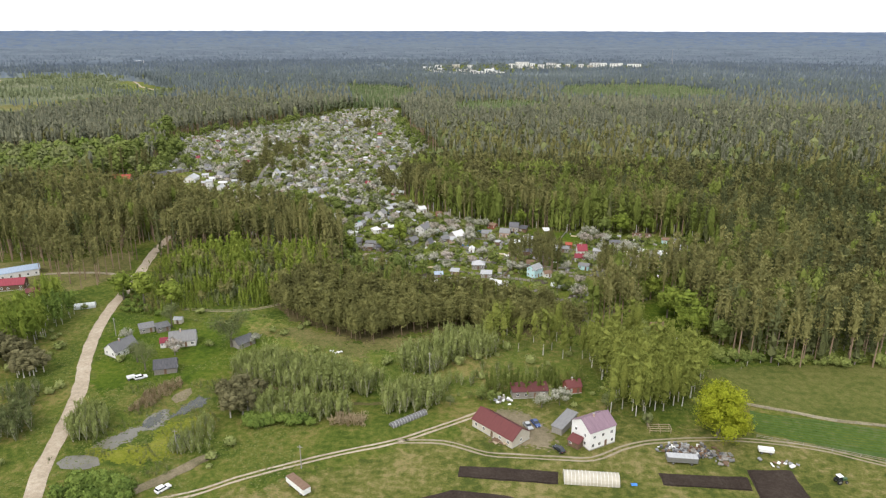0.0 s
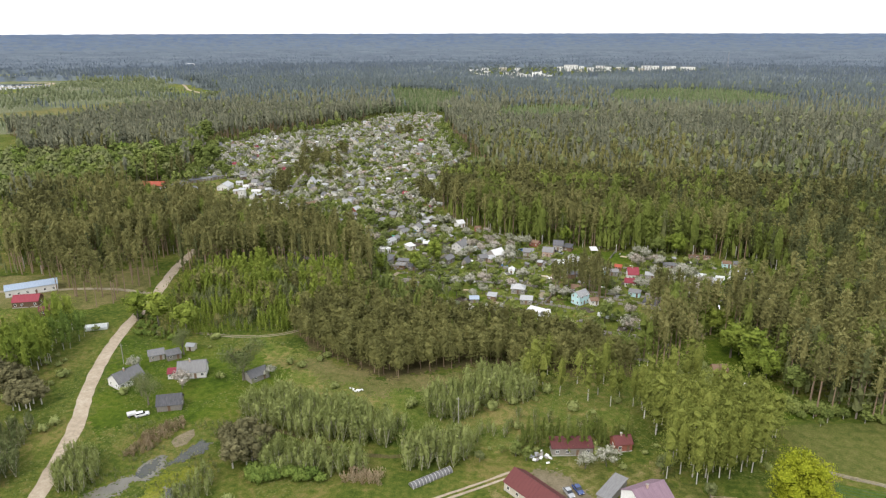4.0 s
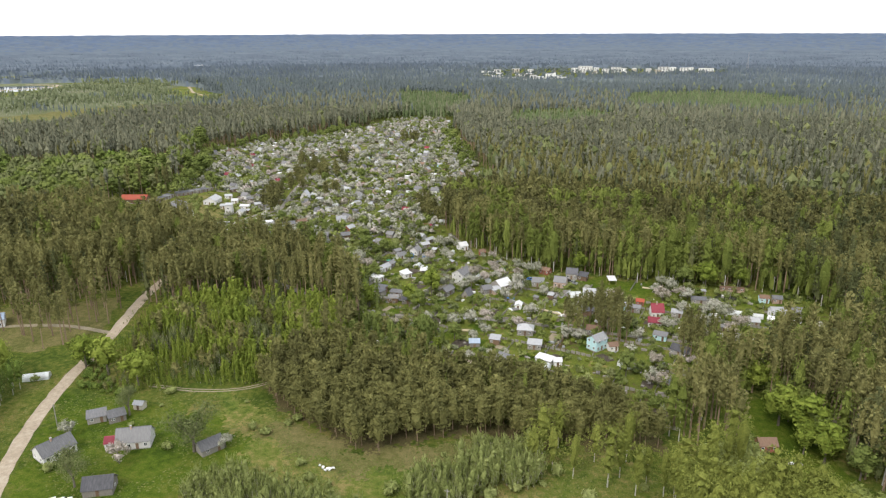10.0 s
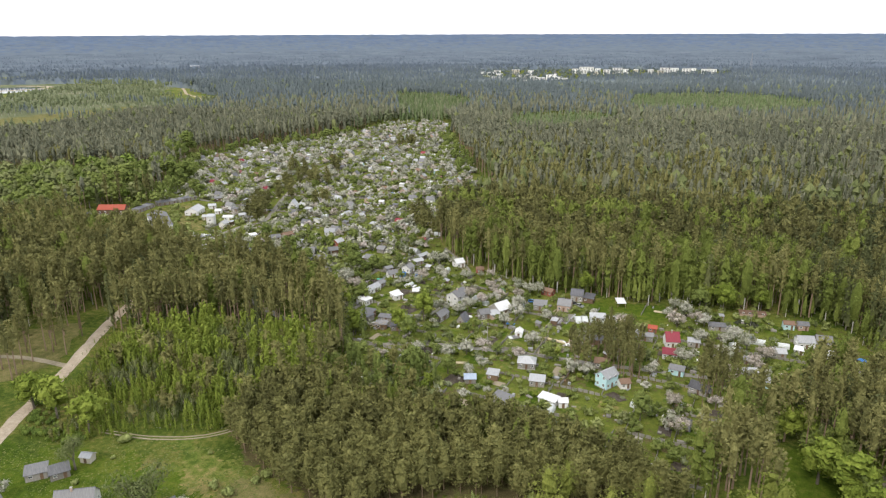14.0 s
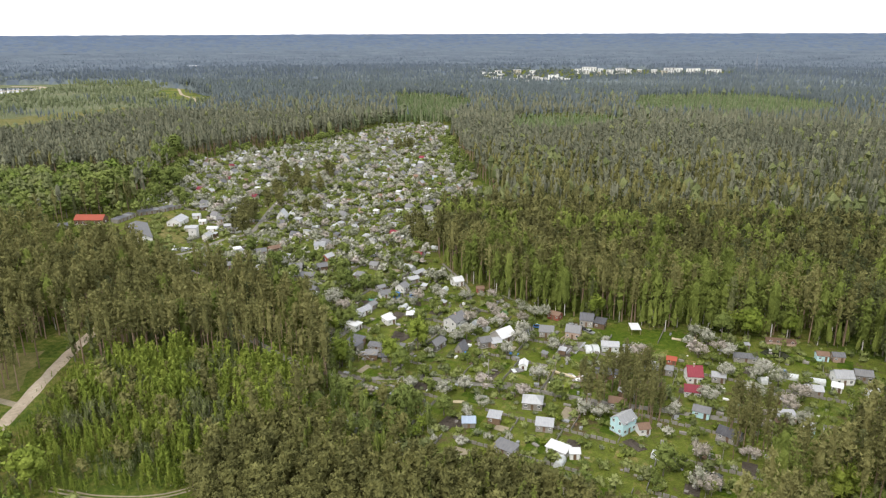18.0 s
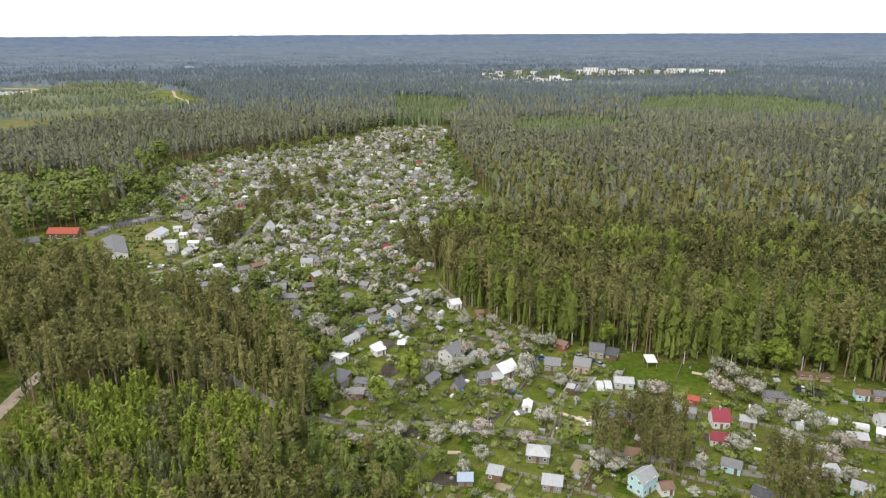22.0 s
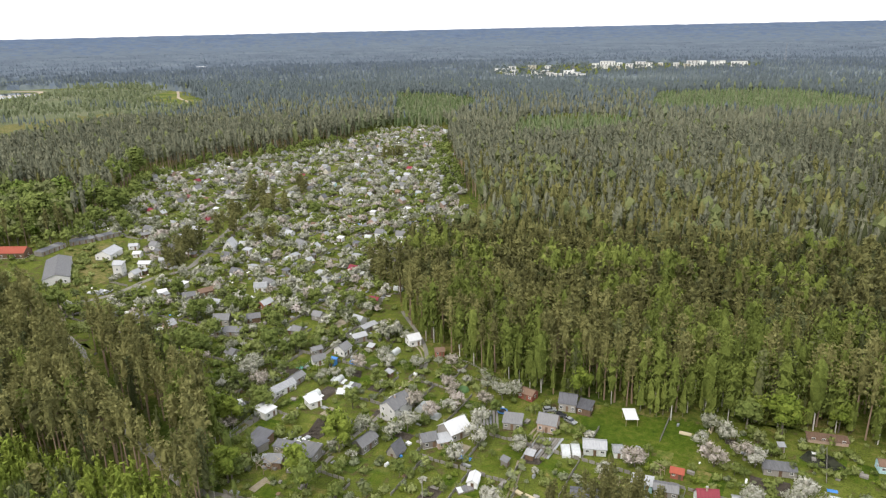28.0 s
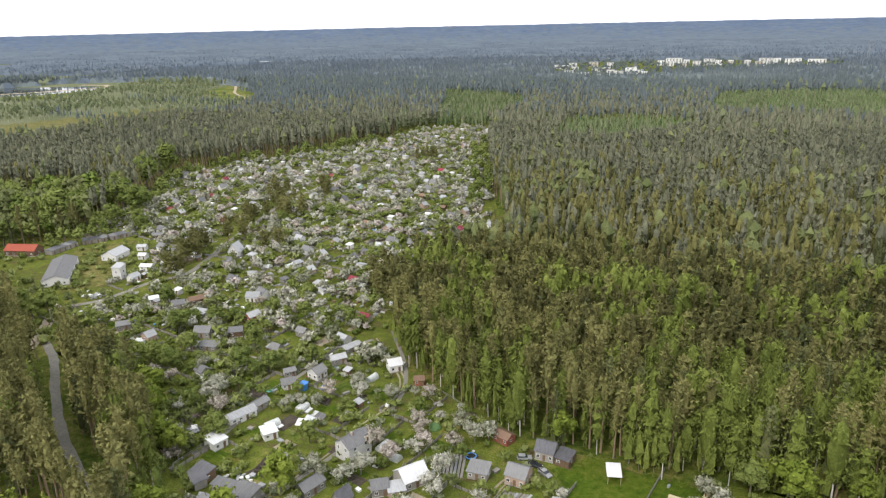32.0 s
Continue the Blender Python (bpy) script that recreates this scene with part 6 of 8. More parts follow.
house("garden_house", -158.2, 439.3, 6.6, 14, 5, 2.6, 1.8, W_GREY, R_SLATE, "grey house with a slate roof", "garden house", front=2, group=G)
house("garden_house", -153.5, 429.2, 4.6, 7, 4.2, 2.4, 1.0, W_GREY, R_LIGHT, "grey hut beside a longer shed", "garden house", front=1, group=G)
house("garden_house", -148.5, 430.5, 7.1, 8, 3.6, 2.2, 0.7, W_GREY, R_SLATE, "long grey shed with slate roof", "shed", ridge="mono", front=2, side=0, group=G)
house("garden_house", -144.4, 443.6, 5.4, 32, 4.4, 2.5, 1.4, W_BROWN, R_SLATE, "brown hut with a grey roof", "garden house", front=1, group=G)
house("garden_house", -144.6, 458.7, 5.6, 70, 4.4, 2.5, 1.6, W_RED, R_LIGHT, "dark red hut with a pale roof", "garden house", front=1, group=G)
house("garden_house", -187.0, 460.5, 5.4, 36, 4, 2.4, 1.4, W_GREY, R_SLATE, "grey hut by the gravel road", "garden house", front=1, group=G)
house("garden_house", -182.0, 466.5, 9.5, 52, 4, 2.4, 1.2, W_BROWN, R_RUST, "long brown shed with rusty roof", "shed", front=2, group=G)
house("garden_house", -160.3, 477.6, 6.0, 17, 5, 2.6, 1.6, W_WHITE, R_LIGHT, "white hut with pale roof", "garden house", front=2, group=G)
house("garden_house", -193.5, 434.7, 7.6, 42, 4.4, 2.4, 1.2, W_GREY, R_SLATE, "grey house at the pine edge", "garden house", front=2, group=G)
house("garden_house", -201.6, 462.8, 4.0, 45, 3.2, 2.2, 0.5, W_WHITE, R_WHITE, "hut with a white roof by the road", "garden house", ridge="mono", front=1, side=0, group=G)
house("garden_house", -174.6, 456.6, 8.0, -2, 3.6, 2.3, 0.7, W_GREY, R_LIGHT, "pale-roofed grey shed by the road", "shed", ridge="mono", front=2, group=G)
house("garden_house", -104.1, 421.6, 4.0, 48, 3.4, 2.3, 0.8, W_GREY, R_SLATE, "grey hut beyond the path", "garden house", front=1, group=G)
house("privy", -95.3, 416.2, 2.2, -13, 2.2, 2.2, 0.3, P_BLUE, P_BLUE, "bright blue cabin on the plot", "cabin", ridge="mono", front=0, side=0)
car(-5.5, 396.5, -35, CAR_SILVER, "silver car parked by the forest edge house")
car(-9.0, 399.3, -10, CAR_DARK, "black car parked by the forest edge house")
car(-12.6, 401.8, 20, CAR_SILVER, "grey car by the dark house", True)


def ring_pool(x, y, r, label):
    e = anchor("trampoline", x, y, 0, label, "trampoline")
    bm = bmesh.new()
    bmesh.ops.create_cone(bm, cap_ends=False, segments=20, radius1=r, radius2=r, depth=0.25, matrix=pose(0, 0, 0.75))
    bmesh.ops.solidify(bm, geom=bm.faces[:], thickness=0.25)
    part("rim", bm, P_BLUE, e)
    bm = bmesh.new()
    bmesh.ops.create_circle(bm, cap_ends=True, segments=20, radius=r - 0.2, matrix=pose(0, 0, 0.72))
    part("mat", bm, P_RUBBER, e)
    for k in range(6):
        bm = bmesh.new()
        box(bm, -0.03, -0.03, 0, 0.03, 0.03, 0.66)
        part("leg", bm, P_STEEL, e, m=pose(math.cos(k * 1.047) * (r - 0.05), math.sin(k * 1.047) * (r - 0.05), 0))


ring_pool(-86.5, 419.5, 1.9, "round trampoline with a blue rim")
ring_pool(-27.2, 397.5, 1.6, "round trampoline with a dark blue rim")


def tarp(x, y, ang, L, W, mat, label):
    e = anchor("tarpaulin", x, y, ang, label, "tarpaulin")
    bm = bmesh.new()
    bmesh.ops.create_grid(bm, x_segments=8, y_segments=5, size=0.5)
    for v in bm.verts:
        v.co = (v.co.x * L, v.co.y * W, 0.55 - 1.6 * abs(v.co.y) + 0.12 * noise.noise((v.co.x * 5, v.co.y * 5, x)))
        v.co.z = max(v.co.z, 0.08)
    bmesh.ops.solidify(bm, geom=bm.faces[:], thickness=0.04)
    part("sheet", bm, mat, e)


tarp(-33.5, 371.0, -10, 3.6, 1.8, P_BLUE, "bright blue tarpaulin over a heap")
tarp(64.0, 378.0, -5, 2.6, 1.4, P_BLUE, "blue tarpaulin on the lawn")
tarp(101, 364.5, -49, 6.5, 2.4, P_BLUE, "long blue tarpaulin at the wood")
tarp(33.8, 163.2, 10, 1.6, 1.2, P_BLUE, "small blue tarpaulin by the beds")
tarp(-105.2, 412.5, 0, 2.4, 2.0, P_TEAL, "green plastic cover on a bed")
M_MUD = plain("wet_mud", (0.070, 0.064, 0.046), (0.165, 0.155, 0.125), 0.25, 0.32, 0.5)

# ---- water ----
patch("pond", [(-127.5, 151.1), (-124.9, 148.9), (-119.2, 148.8), (-114.6, 151.6), (-117.6, 155.0), (-122.2, 155.6), (-127.1, 154.3)], M_MUD, 0.06, "shallow brown marsh pond", 1.0, 0.4, "pond")
ragged("mud_pool", [(-121, 162), (-116.5, 159.5), (-114, 164), (-112.5, 169), (-109.2, 173), (-109.4, 178), (-111.6, 182), (-113.8, 178), (-115, 173), (-117.8, 169.4)], M_MUD, 0.06, "wet mud and brown shallow water of the marsh", 0.5, 1.6, "pond")
ragged("pond", [(-114.5, 172), (-112, 171.5), (-110.2, 174), (-110.6, 178), (-112.4, 180), (-113.6, 176)], M_WATER, 0.075, "dark open water in the mud of the marsh", 0.5, 0.8, "pond")
ragged("pond", [(-108, 178), (-104.2, 180), (-101.8, 185), (-101.6, 190), (-104.4, 191.5), (-106.4, 186.5), (-108.4, 182.5)], M_WATER, 0.075, "open water of the marsh pool mirroring the sky", 0.5, 0.9, "pond")
ragged("pond", [(-101.2, 162.9), (-98.0, 161.4), (-96.0, 163.8), (-96.6, 170.0), (-99.0, 172.2), (-101.0, 170.2), (-101.4, 166.6)], M_WATER, 0.06, "small marsh pool among reeds", 0.5, 0.9, "pond")
patch("mud_bank", [(-113.3, 189.2), (-110.3, 186.2), (-108.5, 189.0), (-108.2, 193.5), (-110.5, 196.8), (-112.2, 194.4), (-113.7, 191.8)], M_EARTH, 0.065, "pale mud flat beside the reeds", 0.9, 0.3)
patch("pond", [(58.5, 392), (62, 396), (68, 394.5), (70.5, 389), (66, 387), (61, 389)], M_WATER, 0.13, "dark oval garden pond", 1.2, 0.3, "pond")
patch("pond", [(28, 309.5), (33, 308), (31.5, 300), (29, 302.7)], M_WATER, 0.13, "dark garden pond by a blossoming tree", 1.2, 0.3, "pond")
ragged("marsh", [(-122, 158), (-115, 160), (-108.6, 164), (-107, 172), (-102, 181), (-96, 181), (-95, 170), (-96, 160), (-103, 156), (-110, 153), (-116, 151.5)], M_MARSH, 0.04, "yellow-green marsh grass round the pools", 0.6, 2.0)
patch("lake", LAKE, M_WATER, 0.4, "pale lake far off among fields", 15, 4, "lake")
patch("far_field", OPEN_FAR, M_FIELD, 0.3, "pale green fields far off", 30, 8)
strip("sand_road", [(-926, 1528), (-850, 1420), (-800, 1350), (-740, 1290), (-700, 1235)], 5, M_SAND, 0.5, "sandy track across a far meadow", 1.0)
strip("lake_shore", [(-1298, 1255), (-1240, 1330), (-1200, 1420), (-1230, 1470), (-1310, 1470)], 16, M_SAND, 0.5, "pale sandy shore of the lake", 4.0, "shore")


# ---- single trees, each with trunk and crown ----
def thing_tree(name, kind, r, n, mats, label, category="tree", group=""):
    """One tree as a thing: trunk and crown."""
    v, f, m, t, o = tree(kind, r, n)
    e = anchor(name, 0, 0, 0, label, category, group)
    for k, nm in ((0, "crown"), (1, "trunk")):
        s = f[m == k]
        if not len(s):
            continue
        u, inv = np.unique(s, return_inverse=True)
        ob = new(nm, sheet_mesh(nm, v[u], inv.reshape(-1, 3), [mats[k]], tint=t[u] + 0.25, out=o[u]))
        ob.parent = e
    return e


def plant(models, pts, lo, hi, seed, slim=1.0):
    """Sets copies of the model trees on the points; the first copy is the model itself."""
    r = random.Random(seed)
    for i, (x, y) in enumerate(pts):
        s = r.uniform(lo, hi)
        m = Matrix.LocRotScale((x, y, float(rise(x, y))), Euler((0, 0, r.uniform(0, 6.28))), (s * slim * r.uniform(0.88, 1.15), s * slim * r.uniform(0.88, 1.15), s))
        if i < len(models):
            models[i].matrix_basis = m
        else:
            copy_thing(models[i % len(models)], m)
    for k in models[len(pts):]:
        k.matrix_basis = Matrix.Translation((pts[0][0] + 3, pts[0][1] + 2, 0))


tr = np.random.default_rng(77)
F_BROWN = foliage("budding_twigs", [(0.1, (0.076, 0.072, 0.036)), (0.5, (0.132, 0.124, 0.060)), (0.9, (0.190, 0.176, 0.088))])
F_REED = foliage("dry_reeds", [(0.1, (0.176, 0.132, 0.077)), (0.5, (0.286, 0.220, 0.132)), (0.9, (0.396, 0.319, 0.209))])
F_PINK = foliage("pink_blossom", [(0.1, (0.143, 0.143, 0.083)), (0.45, (0.319, 0.286, 0.231)), (0.9, (0.550, 0.484, 0.440))])

BLOSSOM = [(-89.6, 407.6), (-83.4, 407.7), (-92.2, 404.9), (-62.7, 420.1), (-50.5, 424), (-33.1, 400.7), (-43.9, 394.2), (-54, 380.6), (-57.2, 375.9), (-64.5, 373.8), (-55.3, 393.1), (-49, 389.6), (-72.5, 418.9),
           (-32.4, 386.8), (-28.5, 405.3), (-116, 376.6), (-149.3, 406.6), (-141.9, 406.8), (-137.4, 419.4), (-121.7, 407), (-119.4, 418.4), (-118.7, 400.1), (-47.9, 408.6), (-45.1, 403.9), (-34.7, 410.6), (-25.1, 408)]
BLOSSOM += [(-32.4, 378.5), (-35.9, 369), (-40.5, 340.3), (-78.2, 327.2), (-67.1, 332), (-22.3, 350.8), (36.1, 400.2), (39.7, 395.4), (43.3, 387.5), (35.1, 382.4), (32.3, 392.1), (49, 356.9), (51.3, 354.9), (59.3, 364.2), (64.3, 355.3),
            (13.6, 377.5), (5.4, 371.4), (42.5, 366.2), (46.0, 384.5), (33.5, 348.3), (-42.1, 397.9), (-82.7, 415.3), (-76.5, 424), (-64.9, 335.1), (-123.9, 392.2), (-119.7, 402.7), (-111.5, 394.7), (-108.7, 369.9)]
BLOSSOM += [(56.2, 338.2), (61, 339.3), (-1, 330.7), (-6.2, 330.9), (47.3, 336.3), (-26.5, 339.4), (-39.2, 328.3), (-42.3, 321.3), (-52.6, 332.1), (-46.5, 338.6), (27.6, 313.2), (40.9, 316.1), (21.4, 336.7), (56, 372.1),
            (-19.1, 377.2), (25, 299.4), (27.5, 298.2), (59.3, 347.9), (52.2, 367), (9.0, 200.0), (15.0, 202.2), (-153, 228), (-128, 219), (75.5, 279), (-102, 233)]
LEAFY = [(-151, 415), (-150, 428), (-103, 343), (-94.5, 347), (-108, 363), (-63.6, 319), (-61.9, 322.5), (-50.2, 321.8), (-83.8, 324.5), (-97.1, 348.5), (-71.5, 345.7), (-15.8, 339.2), (54, 316.9), (16.5, 304), (-157.5, 414.7), (-147.2, 413.3), (-122.4, 421.2),
         (-75.4, 389.5), (-189, 609.8), (-215.4, 595.4), (-290.1, 554.4), (-313.9, 512), (-102.7, 469.5), (-117.7, 356.4), (-107.9, 354.5), (-123.4, 368.7), (49.4, 412.8), (56.4, 407.5), (46.8, 404.4),
         (71.3, 412.5), (66, 284), (71, 272), (74, 279), (74, 268), (78, 256), (68.5, 300), (64, 297), (71.8, 290)]
rp = np.random.default_rng(55)

# plots: a grid laid along the lanes
PLOT_ROT = radians(-14)
ca, sa = math.cos(PLOT_ROT), math.sin(PLOT_ROT)
BUILT = [(o.matrix_basis.translation.x, o.matrix_basis.translation.y) for o in list(scene.collection.objects) if o.parent is None and o.type == "EMPTY"]
built = np.array(BUILT)
cells = []
for i in range(-30, 40):
    for j in range(0, 48):
        u, v = i * 14.5 + 3 * math.sin(j * 1.3), 250 + j * 19.0
        c = (u * ca - v * sa - 190, u * sa + v * ca)
        cells.append(c)
cells = np.array(cells)
keep = inside(cells, ALLOT) & (edge_dist(cells, ALLOT) > 5) & (edge_dist(cells, CHROAD, False) > 7)
LAWN_S = [(-352, 497), (-335, 430), (-262, 420), (-235, 440), (-232, 495), (-285, 548), (-320, 530)]
keep &= ~inside(cells, LAWN_S)
cells = cells[keep]
patch("green", [(-252, 460), (-235, 489), (-283, 539), (-304, 516), (-280, 484)], M_YARD, 0.05, "open lawn between the school buildings", 3, 1.0)

ragged("east_lawn", [(-2, 390), (8, 386), (30, 386), (34, 404), (8, 407), (-2, 402)], M_LAWN, 0.045, "mown lawn before the forest edge", 0.8, 2.0)
# beds and lawns of the plots
pv = {0: [], 1: [], 2: [], 3: []}
for c in cells:
    for k in range(3):
        w, d = rp.uniform(2.5, 6.5), rp.uniform(3, 8)
        o = rp.uniform(-5, 5, 2)
        m = rp.choice(4, p=[0.4, 0.24, 0.22, 0.14] if c[1] > 440 else [0.55, 0.1, 0.3, 0.05])
        a = PLOT_ROT + rp.normal(0, 0.05)
        q = np.array([(-w / 2, -d / 2), (w / 2, -d / 2), (w / 2, d / 2), (-w / 2, d / 2)]) @ np.array([[math.cos(a), math.sin(a)], [-math.sin(a), math.cos(a)]]) + c + o
        pv[m].append(np.c_[q, np.full(4, 0.05 + 0.012 * k + 0.003 * m)])
for m, (nm, mt, lb) in enumerate((("garden_lawn", M_LAWN, "small bright lawns between the plots"), ("garden_bed", M_BED, "dark dug vegetable beds"), ("rough_plot", M_MEADOW, "rough grass of unkept plots"), ("gravel_yard", M_PATH, "trodden and gravelled spots by the huts"))):
    v = np.concatenate(pv[m])
    tagged(new(nm, sheet_mesh(nm, v, np.arange(len(v)).reshape(-1, 4), [mt])), lb, "garden", kind="stuff")

# hut models, copied over the plots
HUTS, PLAIN = [], []
for k, (L, D, h, rh, wm, rm, rg, lb) in enumerate(((5.0, 4.2, 2.4, 1.5, W_WHITE, R_LIGHT, "x", "white garden hut with a pale roof"), (4.4, 4.0, 2.3, 1.4, W_GREY, R_SLATE, "x", "grey boarded garden hut with slate roof"),
                                                   (3.6, 3.0, 2.2, 0.4, W_WHITE, R_WHITE, "mono", "small hut with a flat white roof"), (4.6, 4.8, 2.6, 2.3, W_CREAM, R_SLATE, "y", "cream hut with a steep grey roof"),
                                                   (4.2, 3.6, 2.2, 1.2, W_BROWN, R_RUST, "x", "brown hut with a rusty roof"), (5.6, 4.6, 2.8, 2.0, W_WHITE, R_SLATE, "x", "larger white hut with grey roof"),
                                                   (3.4, 2.8, 2.1, 0.4, W_GREY, R_DARK, "mono", "low shed with a dark felt roof"), (4.4, 4.0, 2.4, 1.8, W_BRICK, R_LIGHT, "y", "brick hut with a pale roof"),
                                                   (4.0, 3.6, 2.3, 1.4, W_BLUE, R_LIGHT, "x", "pale blue hut with a sheet roof"), (4.6, 4.0, 2.4, 1.6, W_CREAM, R_RED, "x", "hut with a red sheet roof"),
                                                   (4.8, 3.2, 2.2, 0.5, W_WHITE, R_LIGHT, "mono", "white shed with a pale flat roof"))):
    HUTS.append(house("garden_hut", 0, 0, L, 0, D, h, rh, wm, rm, lb, "garden hut", ridge=rg, front=1, side=0, dr=k % 2 == 0, group="garden huts"))
    PLAIN.append(house("garden_hut", 0, 0, L, 0, D, h, rh, wm, rm, lb, "garden hut", ridge=rg, front=0, side=0, dr=False, group="garden huts"))
SMALL = [tunnel(0, 0, 4.5, 0, 2.6, 1.9, "small film greenhouse on a plot", ribs=1), house("tool_shed", 0, 0, 2.2, 0, 1.8, 2.0, 0.4, W_GREY, R_SLATE, "tiny tool shed with a grey roof", "tool shed", ridge="mono", front=0, side=0, group="tool sheds"),
         house("tool_shed", 0, 0, 2.4, 0, 2.0, 1.9, 0.5, W_BROWN, R_LIGHT, "tiny brown tool shed with pale roof", "tool shed", ridge="mono", front=0, side=0, group="tool sheds")]
used = {}
hut_at = []
weights = np.array([10, 20, 6, 10, 11, 9, 12, 6, 2, 3, 6.0])
bright = np.array([16, 8, 16, 8, 5, 12, 4, 6, 3, 3, 19.0])
for c in cells:
    near = np.hypot(*(built - c).T).min()
    wt = bright if c[1] > 470 else weights
    p_hut = 0.7 if c[1] > 470 else (0.45 if near > 13 and (c[0] < -112 or c[1] > 445) else 0.0)
    if rp.random() < p_hut:
        k = int(rp.choice(len(HUTS), p=wt / wt.sum()))
        o = rp.uniform(-3.5, 3.5, 2)
        a = math.degrees(PLOT_ROT) + rp.choice([0, 90, 180]) * (rp.random() < 0.4) + rp.normal(0, 5)
        m = pose(c[0] + o[0], c[1] + o[1], 0, 0, 0, a)
        model = (PLAIN if c[1] > 600 else HUTS)[k]
        if model.name in used:
            copy_thing(model, m)
        else:
            model.matrix_basis = m
            used[model.name] = 1
        hut_at.append(c + o)
    for _ in range(2):
        if rp.random() < (0.15 if c[1] > 440 else 0.12) and near > 8:
            k = int(rp.choice(3, p=[0.4, 0.35, 0.25]))
            m = pose(c[0] + rp.uniform(-7, 7), c[1] + rp.uniform(-9, 9), 0, 0, 0, math.degrees(PLOT_ROT) + rp.choice([0, 90]))
            if ("s", k) in used:
                copy_thing(SMALL[k], m)
            else:
                SMALL[k].matrix_basis = m
                used["s", k] = 1

# fruit trees: the near ones singly, the far ones together
allp = []
for c in cells:
    for _ in range(rp.poisson(7.5 if c[1] > 430 else 2.6)):
        allp.append(c + rp.uniform(-8, 8, 2))
allp = np.array(allp)
allp = allp[inside(allp, ALLOT)]
houses = np.concatenate([built + (2, 2), np.array(hut_at) + (2, 2)])
d = np.array([np.hypot(*(houses - q).T).min() for q in allp])
allp = allp[(d > 4.6) & (edge_dist(allp, CHROAD, False) > 3)]
LAWN_E = [(-2, 391), (32, 384), (34, 410), (-2, 408)]
allp = allp[~inside(allp, LAWN_E)]
near = allp[allp[:, 1] < 440]
far = allp[allp[:, 1] >= 440]
FR = [thing_tree("fruit_tree", "fruit", tr, 420, [F_BLOSSOM, B_GREY], "white blossoming fruit tree", group="fruit trees") for _ in range(4)] + [thing_tree("fruit_tree", "fruit", tr, 420, [F_PINK, B_GREY], "pinkish blossoming fruit tree", group="fruit trees") for _ in range(2)]
plant(FR, BLOSSOM, 0.95, 1.45, 3)
mix = rp.random(len(near))
GR = [thing_tree("fruit_tree", "fruit", tr, 260, [F_LEAF, B_GREY], "small fruit tree in pale green leaf", group="garden trees") for _ in range(3)]
plant(GR, [tuple(q) for q in near[mix < 0.82]], 0.6, 1.15, 4)
grove("blossom_bushes", "fruit", near[mix >= 0.82], rp.uniform(0.5, 1.0, (mix >= 0.82).sum()), [F_BLOSSOM, B_GREY], "low blossoming bushes in the gardens", "bush", 120, seed=41)
u = rp.random(len(far))
for lo, hi, mt, nm, lb in ((0, 0.58, F_BLOSSOM, "blossom_trees", "white blossoming fruit trees of the far gardens"), (0.58, 0.68, F_PINK, "blossom_trees", "pinkish blossoming trees of the far gardens"), (0.68, 1, F_LEAF, "garden_trees", "pale green garden trees")):
    s = (u >= lo) & (u < hi)
    grove(nm, "fruit", far[s], rp.uniform(0.7, 1.45, s.sum()), [mt, B_GREY], lb, "tree", 48, seed=42 + int(lo * 10))
LF = [thing_tree("leafy_tree", "round", tr, 640, [F_LEAF, B_GREY], "leafy garden tree in fresh green", group="leafy trees") for _ in range(3)]
WEST = [(-100 - 95 * a, 375 + 95 * b) for a, b in rp.random((34, 2))]
WEST = [q for q in WEST if inside(np.array([q]), ALLOT)[0] and np.hypot(*(houses - np.array(q)).T).min() > 5]
plant(LF, LEAFY + WEST, 0.7, 1.2, 5)
EDGE_W = [(-98, 352), (-94, 357), (-95, 339), (-85, 323), (-75, 315), (-68, 318), (-67, 336), (-86, 315), (-96, 324), (-66, 309), (-59, 315), (-53, 314), (-98, 337), (-91, 331), (-83, 317), (-92, 315), (-79, 321), (-72, 311), (-88, 338), (-100, 344)]
EB = [thing_tree("birch_tree", "birch", tr, 360, [F_LEAF, B_BIRCH], "young birch in spring green among the plots", group="birches") for _ in range(3)]
plant(EB, EDGE_W, 0.45, 0.8, 19)

YT = [thing_tree("yard_tree", "round", tr, 520, [F_SCRUB, B_GREY], "grey-green tree beside the farm sheds", group="yard trees") for _ in range(2)]
plant(YT, [(30.4, 201.7), (41.6, 193.6), (-20.7, 197.3), (22, 214)], 0.45, 0.7, 20)
YB = [thing_tree("yard_tree", "round", tr, 520, [F_LEAF, B_GREY], "bright green tree behind the farm", group="yard trees") for _ in range(2)]
plant(YB, [(-7.6, 200.5), (-10.8, 202), (14.6, 215), (9.5, 213), (-15, 203)], 0.5, 0.75, 21)

# low green bushes that fill the nearer plots
rb = np.random.default_rng(64)
q = cells[cells[:, 1] < 450]
q = np.repeat(q, 7, 0) + rb.uniform(-9, 9, (7 * len(q), 2))
q = q[inside(q, ALLOT) & ~inside(q, LAWN_E)]
q = q[np.array([np.hypot(*(houses - k).T).min() for k in q]) > 3.6]
ub = rb.random(len(q))
for lo, hi, mt, lb in ((0, 0.5, F_PALE, "pale green currant bushes of the plots"), (0.5, 0.85, F_WILLOW, "grey-green shrubs of the plots"), (0.85, 1, F_YOUNG, "bright green shrubs of the plots")):
    k = (ub >= lo) & (ub < hi)
    grove("plot_bushes", "bush", q[k], rb.uniform(0.3, 0.85, k.sum()), [mt, B_GREY], lb, "bush", 70, seed=65 + int(lo * 10))

